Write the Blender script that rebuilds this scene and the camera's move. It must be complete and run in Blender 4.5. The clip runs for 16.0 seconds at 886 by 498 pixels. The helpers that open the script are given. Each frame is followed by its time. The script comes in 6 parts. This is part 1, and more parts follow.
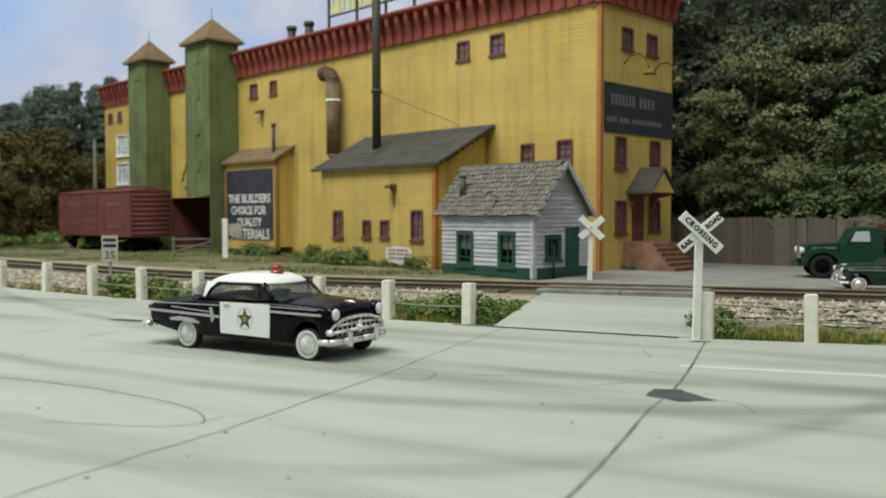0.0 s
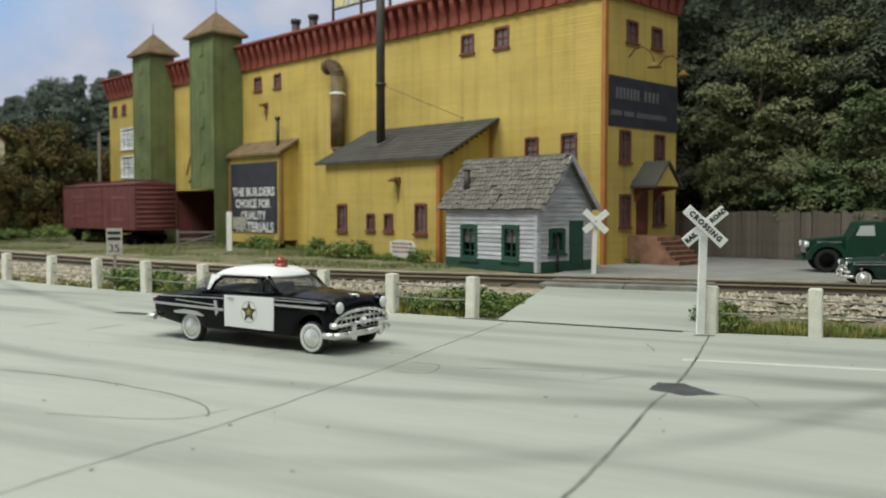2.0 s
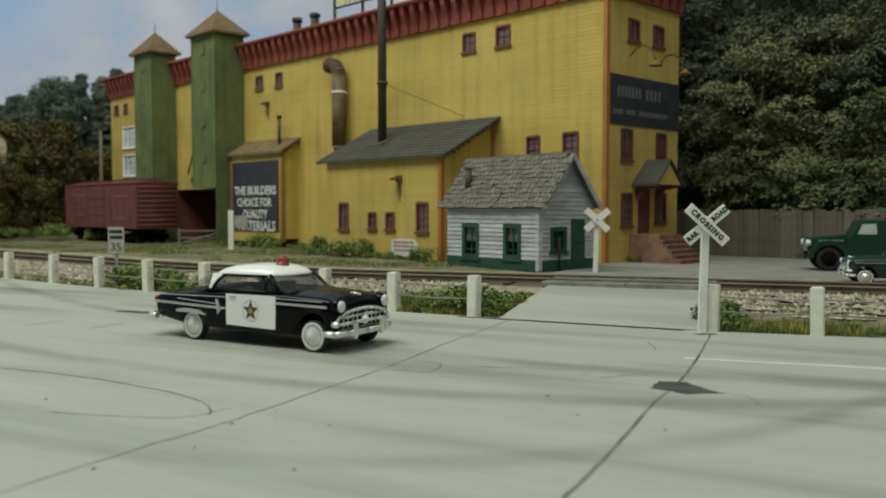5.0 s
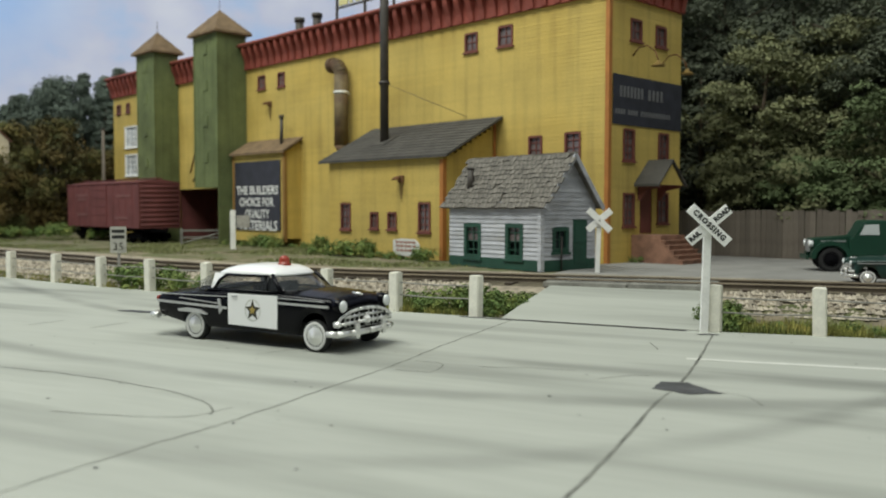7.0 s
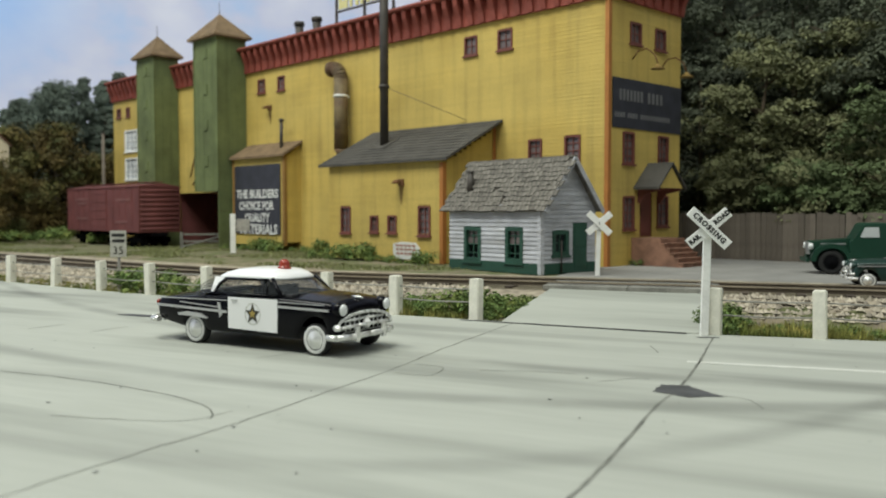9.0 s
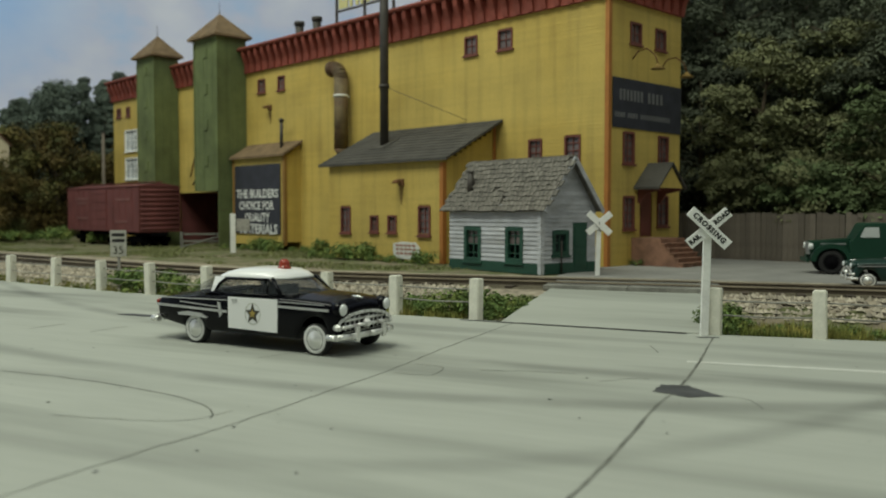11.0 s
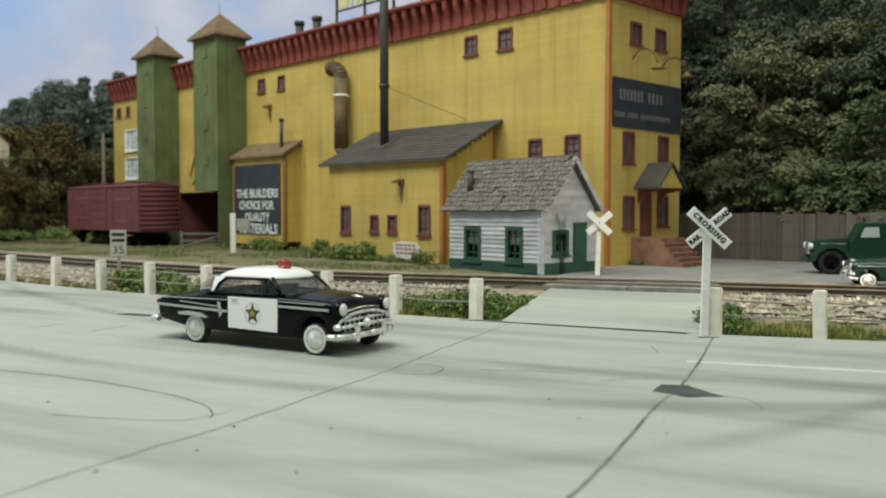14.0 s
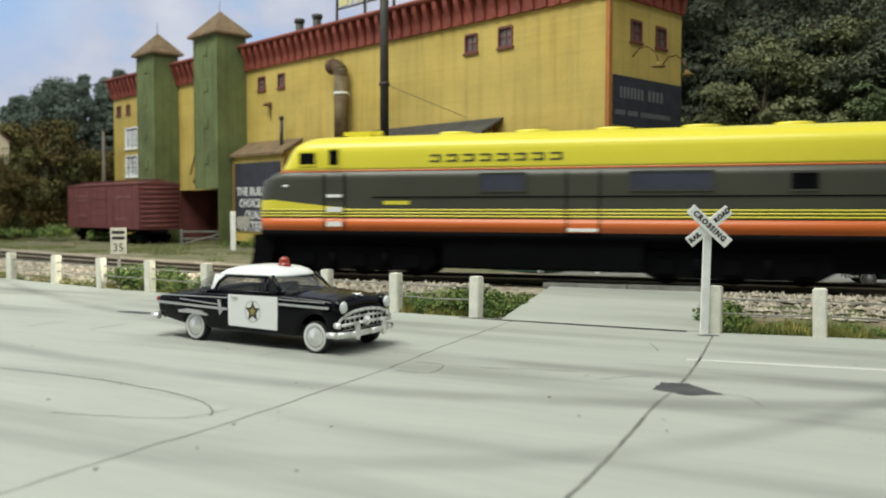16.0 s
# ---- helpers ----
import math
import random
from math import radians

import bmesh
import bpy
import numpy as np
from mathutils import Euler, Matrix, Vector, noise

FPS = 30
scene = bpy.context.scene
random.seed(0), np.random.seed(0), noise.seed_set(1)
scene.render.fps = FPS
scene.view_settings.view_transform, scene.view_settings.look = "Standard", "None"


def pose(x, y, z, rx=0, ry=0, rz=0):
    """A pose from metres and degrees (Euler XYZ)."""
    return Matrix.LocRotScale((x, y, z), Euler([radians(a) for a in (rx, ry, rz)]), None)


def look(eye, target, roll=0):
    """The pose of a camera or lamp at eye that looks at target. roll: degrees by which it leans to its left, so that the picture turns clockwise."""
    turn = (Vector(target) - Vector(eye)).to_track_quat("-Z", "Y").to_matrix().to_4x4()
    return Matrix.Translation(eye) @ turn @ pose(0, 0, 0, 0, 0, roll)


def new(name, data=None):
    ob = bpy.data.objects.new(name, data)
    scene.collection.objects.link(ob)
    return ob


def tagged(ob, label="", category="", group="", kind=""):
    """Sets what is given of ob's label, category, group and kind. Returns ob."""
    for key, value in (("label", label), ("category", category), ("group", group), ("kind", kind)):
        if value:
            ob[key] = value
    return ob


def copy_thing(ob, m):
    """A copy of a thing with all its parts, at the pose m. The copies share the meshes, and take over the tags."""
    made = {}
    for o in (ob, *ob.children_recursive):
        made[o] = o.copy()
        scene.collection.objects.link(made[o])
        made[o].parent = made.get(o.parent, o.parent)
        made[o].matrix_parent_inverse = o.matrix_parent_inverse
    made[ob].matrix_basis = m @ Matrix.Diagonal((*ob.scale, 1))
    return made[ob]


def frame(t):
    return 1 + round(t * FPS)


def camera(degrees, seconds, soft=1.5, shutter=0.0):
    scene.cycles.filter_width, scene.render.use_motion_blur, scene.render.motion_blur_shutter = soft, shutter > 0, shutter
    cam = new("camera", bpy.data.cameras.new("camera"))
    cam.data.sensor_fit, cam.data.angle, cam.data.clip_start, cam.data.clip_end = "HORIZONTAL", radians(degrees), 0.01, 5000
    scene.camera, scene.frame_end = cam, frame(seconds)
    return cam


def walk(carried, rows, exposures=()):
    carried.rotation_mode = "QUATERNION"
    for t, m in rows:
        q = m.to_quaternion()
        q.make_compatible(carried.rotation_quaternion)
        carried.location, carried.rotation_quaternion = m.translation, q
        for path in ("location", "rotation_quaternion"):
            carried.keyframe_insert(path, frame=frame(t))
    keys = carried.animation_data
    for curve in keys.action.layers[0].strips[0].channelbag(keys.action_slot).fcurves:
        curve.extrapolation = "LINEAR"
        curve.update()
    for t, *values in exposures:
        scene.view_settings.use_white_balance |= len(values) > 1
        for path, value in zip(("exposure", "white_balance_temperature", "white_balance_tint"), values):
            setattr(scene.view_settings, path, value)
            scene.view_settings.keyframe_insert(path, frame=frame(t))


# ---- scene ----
# A railway layout in 1:87. Lengths below are in metres of the full-sized originals; K turns them into the true size of the models.
K = 1 / 87.0
cam = camera(54.26, 16.0, 1.9, 0.5)
EYE = (0.0, 0.0, 2.84 * K)
# a small camera held close: sharp at the car, a little soft towards the backdrop
cam.data.dof.use_dof = True
cam.data.dof.focus_distance, cam.data.dof.aperture_fstop = 21.0 * K, 36.0


def shot(pan, tilt, lean):
    return pose(*EYE, 87.5 + tilt, 0, pan) @ pose(0, 0, 0, 0, 0, lean)


walk(cam, [
    (0, shot(-0.493, 0.307, -0.048)),
    (0.5, shot(-0.418, 0.201, -0.073)),
    (1, shot(-0.392, 0.001, 0.037)),
    (1.5, shot(-0.316, -0.003, -0.008)),
    (2, shot(-0.231, -0.122, 0.034)),
    (2.5, shot(-0.191, -0.140, 0.024)),
    (3, shot(-0.195, -0.225, 0.039)),
    (3.5, shot(-0.188, -0.269, 0.080)),
    (4, shot(-0.177, -0.277, 0.055)),
    (6.5, shot(-0.063, -0.099, 0.010)),
    (7, shot(0.001, -0.215, 0.085)),
    (7.5, shot(-0.002, -0.087, 0.050)),
    (8, shot(-0.000, 0.045, -0.004)),
    (8.5, shot(-0.000, 0.064, -0.012)),
    (9, shot(0.001, 0.009, -0.016)),
    (11.5, shot(0.003, -0.007, 0.014)),
    (12, shot(0.001, -0.047, -0.017)),
    (12.5, shot(-0.000, 0.060, -0.012)),
    (13, shot(-0.004, 0.009, -0.015)),
    (13.5, shot(0.001, 0.009, -0.016)),
    (14, shot(0.003, -0.017, 0.030)),
    (14.5, shot(0.013, -0.163, 0.056)),
    (15, shot(0.004, -0.124, 0.036)),
    (15.5, shot(0.003, -0.173, 0.055)),
    (16, shot(0.008, -0.150, 0.062))
], exposures=[(0, 0.0, 6500, 10), (2.0, -0.03, 6500, 10), (2.5, -0.12, 6550, 8), (3.0, -0.28, 6650, 5), (3.5, -0.45, 6800, 2), (4.3, -0.55, 6850, 0), (5.5, -0.35, 6700, 4), (6.4, -0.15, 6550, 8), (7.0, -0.1, 6500, 10), (8.0, 0.0, 6500, 10), (9.2, 0.0, 6500, 10), (10.3, -0.35, 6650, 5), (11.3, -0.6, 6800, 1), (12.1, -0.58, 6800, 1), (12.6, -0.48, 6750, 2), (13.0, -0.34, 6650, 5), (13.5, -0.2, 6600, 7), (14.2, -0.03, 6500, 10), (15.5, 0.1, 6500, 10), (16, 0.1, 6500, 10)])

# ---- world and light ----
world = bpy.data.worlds.new("room")
scene.world = world
world.use_nodes = True
world.node_tree.nodes["Background"].inputs[0].default_value = (0.82, 0.95, 0.96, 1)
world.node_tree.nodes["Background"].inputs[1].default_value = 0.145


def area_lamp(name, eye, target, sx, sy, power, colour):
    data = bpy.data.lights.new(name, "AREA")
    data.shape, data.size, data.size_y, data.energy, data.color = "RECTANGLE", sx * K, sy * K, power, colour
    ob = new(name, data)
    ob.matrix_world = look([a * K for a in eye], [a * K for a in target])
    return ob


# the room's ceiling lighting, high at the left
area_lamp("ceiling_lamp", (-29, 14, 68), (-2, 36, 0), 84, 30, 9.6, (0.97, 1.0, 0.91))
# unseen fill from the right, added to brighten faces turned that way
area_lamp("ceiling_lamp", (40, 0, 66), (8, 32, 0), 70, 26, 1.45, (0.97, 1.0, 0.91))


# ---- materials ----
def mat(name, colour, rough=0.7, metal=0.0, vary=0.15, size=1.0, bump=0.1, grain=0.06, island=0.0, obj=0.0, second=None, mixat=0.55, stretch=(1, 1, 1), clear=0.0, alpha=1.0, streak=0.0, turn=0.0, spec=0.5):
    """Colour with stains of `size` metres and a fine grain; island / obj vary it piece by piece."""
    m = bpy.data.materials.new(name)
    m.use_nodes = True
    nt = m.node_tree
    nd, ln = nt.nodes, nt.links
    bs = nd["Principled BSDF"]
    tc = nd.new("ShaderNodeTexCoord")
    mp = nd.new("ShaderNodeMapping")
    mp.inputs["Scale"].default_value = [s / K for s in stretch]
    way = nd.new("ShaderNodeMapping")
    way.inputs["Rotation"].default_value = (0, 0, radians(turn))
    ln.new(tc.outputs["Object"], way.inputs[0])
    ln.new(way.outputs[0], mp.inputs[0])

    def cloud(scale, detail=4.0):
        n = nd.new("ShaderNodeTexNoise")
        n.inputs["Scale"].default_value, n.inputs["Detail"].default_value = scale, detail
        ln.new(mp.outputs[0], n.inputs["Vector"])
        return n.outputs["Fac"]

    big, fine = cloud(1.0 / size), cloud(1.0 / grain, 2.0)
    ramp = nd.new("ShaderNodeMapRange")
    ramp.inputs[1].default_value, ramp.inputs[2].default_value = 0.3, 0.7
    ramp.inputs[3].default_value, ramp.inputs[4].default_value = 1 - vary, 1 + vary * 0.6
    ln.new(big, ramp.inputs[0])
    val = ramp.outputs[0]

    def times(a, b):
        x = nd.new("ShaderNodeMath")
        x.operation = "MULTIPLY"
        ln.new(a, x.inputs[0])
        ln.new(b, x.inputs[1])
        return x.outputs[0]

    r2 = nd.new("ShaderNodeMapRange")
    r2.inputs[1].default_value, r2.inputs[2].default_value = 0.3, 0.7
    r2.inputs[3].default_value, r2.inputs[4].default_value = 1 - vary * 0.5, 1 + vary * 0.4
    ln.new(fine, r2.inputs[0])
    val = times(val, r2.outputs[0])
    if streak:
        mp2 = nd.new("ShaderNodeMapping")
        mp2.inputs["Scale"].default_value = (2.2 / K, 2.2 / K, 0.12 / K)
        ln.new(tc.outputs["Object"], mp2.inputs[0])
        n = nd.new("ShaderNodeTexNoise")
        n.inputs["Scale"].default_value, n.inputs["Detail"].default_value = 1.0, 3.0
        ln.new(mp2.outputs[0], n.inputs["Vector"])
        r4 = nd.new("ShaderNodeMapRange")
        r4.inputs[1].default_value, r4.inputs[2].default_value = 0.5, 0.75
        r4.inputs[3].default_value, r4.inputs[4].default_value = 1.0, 1 - streak
        ln.new(n.outputs["Fac"], r4.inputs[0])
        val = times(val, r4.outputs[0])
    for amount, node, sock in ((island, "ShaderNodeNewGeometry", "Random Per Island"), (obj, "ShaderNodeObjectInfo", "Random")):
        if amount:
            g = nd.new(node)
            r3 = nd.new("ShaderNodeMapRange")
            r3.inputs[3].default_value, r3.inputs[4].default_value = 1 - amount, 1 + amount
            ln.new(g.outputs[sock], r3.inputs[0])
            val = times(val, r3.outputs[0])
    mix = nd.new("ShaderNodeMix")
    mix.data_type = "RGBA"
    mix.inputs[6].default_value = (*colour, 1)
    mix.inputs[7].default_value = (*(second or colour), 1)
    if second:
        r5 = nd.new("ShaderNodeMapRange")
        r5.inputs[1].default_value, r5.inputs[2].default_value = mixat - 0.12, mixat + 0.12
        ln.new(cloud(0.55 / size, 6.0), r5.inputs[0])
        ln.new(r5.outputs[0], mix.inputs[0])
    else:
        mix.inputs[0].default_value = 0
    sc = nd.new("ShaderNodeVectorMath")
    sc.operation = "SCALE"
    ln.new(mix.outputs[2], sc.inputs[0])
    ln.new(val, sc.inputs[3])
    ln.new(sc.outputs[0], bs.inputs["Base Color"])
    bs.inputs["Roughness"].default_value, bs.inputs["Metallic"].default_value = rough, metal
    bs.inputs["Specular IOR Level"].default_value = spec
    bs.inputs["Coat Weight"].default_value = clear
    bs.inputs["Alpha"].default_value = alpha
    if bump:
        b = nd.new("ShaderNodeBump")
        b.inputs["Strength"].default_value, b.inputs["Distance"].default_value = bump, 0.05 * K
        ln.new(fine, b.inputs["Height"])
        ln.new(b.outputs[0], bs.inputs["Normal"])
    return m


YELLOW = mat("yellow_siding", (0.58, 0.43, 0.115), 0.75, vary=0.16, size=2.6, island=0.035, streak=0.22, second=(0.53, 0.375, 0.085), mixat=0.56)
YELLOW_WALL = mat("yellow_wall_core", (0.42, 0.30, 0.07), 0.85, vary=0.2)
ORANGE_TRIM = mat("orange_trim", (0.43, 0.17, 0.04), 0.7, vary=0.2)
LEANTO_TRIM = mat("brown_trim", (0.30, 0.17, 0.05), 0.8, vary=0.2)
RED_CORNICE = mat("red_cornice", (0.27, 0.062, 0.042), 0.7, vary=0.25, size=1.0, obj=0.12)
WINDOW_RED = mat("window_red", (0.165, 0.052, 0.038), 0.7)
GREEN_SIDING = mat("green_siding", (0.142, 0.175, 0.068), 0.8, vary=0.30, size=1.5, streak=0.2, island=0.04)
PANE = mat("pane", (0.16, 0.13, 0.13), 0.12, vary=0.4, size=0.6, bump=0.0)
WHITE_PANE = mat("pale_pane", (0.55, 0.58, 0.60), 0.3, vary=0.5, size=0.8, bump=0.0)
ROOF_GREY = mat("tarred_roof", (0.075, 0.07, 0.062), 0.85, vary=0.3, size=1.0, island=0.12)
SHINGLE = mat("grey_shingle", (0.185, 0.17, 0.145), 0.9, vary=0.4, size=0.3, obj=0.22, second=(0.10, 0.095, 0.088), mixat=0.58)
BUTT_SHADE = mat("shingle_butt_shade", (0.035, 0.033, 0.03), 0.95)
BROWN_ROOF = mat("brown_roof", (0.20, 0.135, 0.075), 0.9, vary=0.3, size=0.6)
IRON = mat("dark_iron", (0.055, 0.047, 0.04), 0.6, vary=0.3, size=0.5)
RUSTY = mat("rusty_duct", (0.17, 0.125, 0.06), 0.7, vary=0.4, size=0.6, second=(0.12, 0.06, 0.03))
RUST = mat("rust", (0.16, 0.075, 0.03), 0.9)
STAIN = mat("rust_stain", (0.26, 0.17, 0.05), 0.9)
SIGN_DARK = mat("sign_dark", (0.035, 0.036, 0.05), 0.6, vary=0.3, size=0.7)
SIGN_WHITE = mat("sign_white", (0.74, 0.74, 0.72), 0.6, vary=0.1)
FADED = mat("faded_lettering", (0.16, 0.16, 0.165), 0.7)
WHITE = mat("white_paint", (0.90, 0.90, 0.87), 0.6, vary=0.1, size=0.6)
POST_WHITE = mat("post_white", (0.85, 0.83, 0.73), 0.75, vary=0.12, size=0.4)
BLACK_TEXT = mat("black_lettering", (0.02, 0.02, 0.02), 0.6)
SHED_WHITE = mat("weathered_board", (0.50, 0.51, 0.55), 0.85, vary=0.22, size=0.5, obj=0.12, second=(0.36, 0.35, 0.35), mixat=0.62, stretch=(0.5, 0.5, 2))
SHED_GREEN = mat("green_paint", (0.020, 0.075, 0.050), 0.6, vary=0.25)
ROAD = mat("road_concrete", (0.405, 0.420, 0.375), 0.8, vary=0.07, size=1.1, grain=0.16, bump=0.08, stretch=(0.12, 1.0, 1.0), turn=27, second=(0.225, 0.235, 0.208), mixat=0.625)


def grime(m, bands):
    """Soft dark tyre-worn bands across the road along y = a x x + b x + c, each with its half width and strength."""
    nd, ln = m.node_tree.nodes, m.node_tree.links
    bs = nd["Principled BSDF"]
    colour = bs.inputs["Base Color"].links[0].from_socket
    tc, sep, worn = nd.new("ShaderNodeTexCoord"), nd.new("ShaderNodeSeparateXYZ"), nd.new("ShaderNodeTexNoise")
    ln.new(tc.outputs["Object"], sep.inputs[0])
    ln.new(tc.outputs["Object"], worn.inputs["Vector"])
    worn.inputs["Scale"].default_value, worn.inputs["Detail"].default_value = 0.35 / K, 4.0

    def op(kind, *values):
        x = nd.new("ShaderNodeMath")
        x.operation = kind
        for i, v in enumerate(values):
            if isinstance(v, (int, float)):
                x.inputs[i].default_value = v
            else:
                ln.new(v, x.inputs[i])
        return x.outputs[0]

    u, v = op("DIVIDE", sep.outputs[0], K), op("DIVIDE", sep.outputs[1], K)
    v = op("ADD", v, op("MULTIPLY", op("SUBTRACT", worn.outputs["Fac"], 0.5), 0.3))
    keep = None
    for a, b, c, w, strength in bands:
        off = op("ABSOLUTE", op("SUBTRACT", v, op("ADD", op("MULTIPLY", u, op("ADD", op("MULTIPLY", u, a), b)), c)))
        ease = nd.new("ShaderNodeMapRange")
        ease.interpolation_type = "SMOOTHERSTEP"
        ease.inputs[1].default_value, ease.inputs[2].default_value = 0.0, w
        ease.inputs[3].default_value, ease.inputs[4].default_value = strength, 0.0
        ln.new(off, ease.inputs[0])
        patchy = nd.new("ShaderNodeMapRange")
        patchy.inputs[1].default_value, patchy.inputs[2].default_value = 0.2, 0.52
        ln.new(worn.outputs["Fac"], patchy.inputs[0])
        left = op("SUBTRACT", 1.0, op("MULTIPLY", ease.outputs[0], patchy.outputs[0]))
        keep = left if keep is None else op("MULTIPLY", keep, left)
    sc = nd.new("ShaderNodeVectorMath")
    sc.operation = "SCALE"
    ln.new(colour, sc.inputs[0])
    ln.new(keep, sc.inputs[3])
    ln.new(sc.outputs[0], bs.inputs["Base Color"])


grime(ROAD, [(0.0273, -0.268, 13.1, 0.62, 0.27), (0.0587, 0.1, 9.55, 0.55, 0.20), (0.0243, -0.582, 16.63, 0.75, 0.27), (0.01, -0.56, 19.6, 0.8, 0.18)])
CRACK = mat("tar_crack", (0.195, 0.20, 0.175), 0.8, vary=0.5, size=0.5)
TAR = mat("tar_patch", (0.075, 0.077, 0.08), 0.7, vary=0.3, size=0.4)
LINE = mat("faded_line", (0.60, 0.61, 0.56), 0.8, vary=0.1)
DIRT = mat("ground_dirt", (0.24, 0.20, 0.135), 0.95, vary=0.3, size=0.5, second=(0.12, 0.14, 0.05), mixat=0.48, bump=0.4)
GRAVEL_YARD = mat("yard_gravel", (0.27, 0.265, 0.25), 0.95, vary=0.15, size=1.2, bump=0.3)
BALLAST = mat("ballast", (0.36, 0.31, 0.235), 0.95, vary=0.35, size=0.3, bump=0.6)
STONES = mat("ballast_stone", (0.44, 0.39, 0.31), 0.95, vary=0.2, size=0.3, island=0.38)
TIE = mat("tie_wood", (0.075, 0.058, 0.042), 0.9, vary=0.3, size=0.3, obj=0.25)
OILY = mat("oily_ballast", (0.155, 0.134, 0.088), 0.95, vary=0.4, size=0.35, bump=0.6)
RAIL_SIDE = mat("rusty_rail_side", (0.075, 0.058, 0.038), 0.8, vary=0.2)
RAIL = mat("rail_steel", (0.42, 0.35, 0.26), 0.45, 0.3, vary=0.2)
PLANK = mat("crossing_plank", (0.23, 0.225, 0.20), 0.9, vary=0.3, size=0.4, obj=0.2)
BOXCAR = mat("boxcar_red", (0.175, 0.052, 0.050), 0.75, vary=0.2, size=1.2, streak=0.15)
BOXCAR_FADE = mat("boxcar_lettering", (0.21, 0.085, 0.082), 0.75, vary=0.2)
FENCE = mat("fence_board", (0.165, 0.14, 0.115), 0.9, vary=0.2, size=0.5, obj=0.16)
STEP_RED = mat("pink_step", (0.29, 0.155, 0.105), 0.85, vary=0.35, size=0.5)
CAR_BLACK = mat("black_enamel", (0.002, 0.002, 0.004), 0.22, vary=0.0, bump=0.0, spec=0.17)
HUB = mat("silver_hub", (0.92, 0.92, 0.90), 0.2, 0.5, vary=0.1, bump=0.0)
WIRE = mat("grey_wire", (0.30, 0.29, 0.26), 0.6)
CAR_WHITE = mat("white_enamel", (0.93, 0.93, 0.93), 0.25, vary=0.0, bump=0.0, clear=0.4)
CHROME = mat("chrome", (0.94, 0.94, 0.91), 0.18, 0.6, vary=0.15, size=0.1, grain=0.05, bump=0.5)
SILVER = mat("silver_paint", (0.62, 0.62, 0.62), 0.35, 0.7, vary=0.1, bump=0.0)
TYRE = mat("tyre", (0.018, 0.018, 0.018), 0.8)
WHITEWALL = mat("whitewall", (0.72, 0.72, 0.70), 0.5, vary=0.1, bump=0.0)
CLEAR = mat("clear_plastic", (0.22, 0.24, 0.26), 0.04, vary=0.2, size=0.5, bump=0.0, alpha=0.13)
# windscreen glass; the dark colour stands in for its dim reflection
SCREEN_REFLECTION = mat("windscreen_reflection", (0.05, 0.055, 0.06), 0.06, vary=0.3, size=0.3, bump=0.0, alpha=0.62)
# clear glass; its pale patchy colour stands in for bright reflections
REAR_REFLECTION = mat("rear_glass_reflection", (0.62, 0.66, 0.70), 0.06, vary=0.5, size=0.15, bump=0.3, alpha=0.42)
SEATING = mat("seat_black", (0.018, 0.018, 0.02), 0.8)
LENS = mat("headlamp_lens", (0.82, 0.84, 0.84), 0.15, vary=0.05, bump=0.0)
BEACON = mat("red_beacon", (0.34, 0.05, 0.03), 0.2, vary=0.2, size=0.2, bump=0.0)
STAR_GOLD = mat("badge_gold", (0.45, 0.33, 0.08), 0.5)
STAR_DARK = mat("badge_dark", (0.05, 0.045, 0.03), 0.5)
TRUCK_GREEN = mat("truck_green", (0.010, 0.050, 0.029), 0.35, vary=0.15, bump=0.0)
CAR_GREEN = mat("dark_green_enamel", (0.018, 0.048, 0.040), 0.3, vary=0.1, bump=0.0)
RED_BODY = mat("red_rack", (0.12, 0.025, 0.02), 0.7)
T_YELLOW = mat("locomotive_yellow", (0.78, 0.68, 0.055), 0.35, vary=0.04, size=2.0, bump=0.0)
T_GREEN = mat("locomotive_dark_green", (0.058, 0.058, 0.042), 0.4, vary=0.1, size=2.0, bump=0.0)
T_ORANGE = mat("locomotive_orange", (0.62, 0.135, 0.025), 0.35, vary=0.05, bump=0.0)
T_BLACK = mat("locomotive_black", (0.005, 0.005, 0.006), 0.9, vary=0.2, bump=0.0, spec=0.05)
T_GREY = mat("locomotive_grille", (0.045, 0.048, 0.075), 0.4, vary=0.2, bump=0.0)
GLOW = mat("headlight_glow", (0.9, 0.85, 0.7), 0.3, bump=0.0)
GLOW.node_tree.nodes["Principled BSDF"].inputs["Emission Color"].default_value = (1.0, 0.93, 0.70, 1)
GLOW.node_tree.nodes["Principled BSDF"].inputs["Emission Strength"].default_value = 2500.0
LEAF_A = mat("leaf_olive", (0.205, 0.215, 0.105), 0.85, vary=0.35, size=1.6, island=0.12, bump=0.0, obj=0.15)
LEAF_G = mat("leaf_green", (0.150, 0.200, 0.085), 0.85, vary=0.35, size=1.6, island=0.12, bump=0.0, obj=0.15)
LEAF_B = mat("leaf_dark", (0.110, 0.128, 0.082), 0.85, vary=0.45, size=2.2, island=0.15, bump=0.0, obj=0.25)
LEAF_C = mat("leaf_autumn", (0.165, 0.120, 0.035), 0.8, vary=0.45, size=1.4, island=0.22, second=(0.085, 0.105, 0.028), bump=0.0, obj=0.2)
# greyed green: the haze of distance is put into the leaf colour
LEAF_HAZED = mat("leaf_far_hazed", (0.155, 0.195, 0.155), 0.9, vary=0.25, size=4.0, island=0.12, bump=0.0, obj=0.2)
BUSH = mat("bush_green", (0.125, 0.20, 0.05), 0.85, vary=0.3, size=0.5, island=0.4, second=(0.29, 0.30, 0.08), mixat=0.57, bump=0.0)
FIELD = mat("field_grass", (0.17, 0.185, 0.07), 0.9, vary=0.3, size=0.8, island=0.4, bump=0.0)
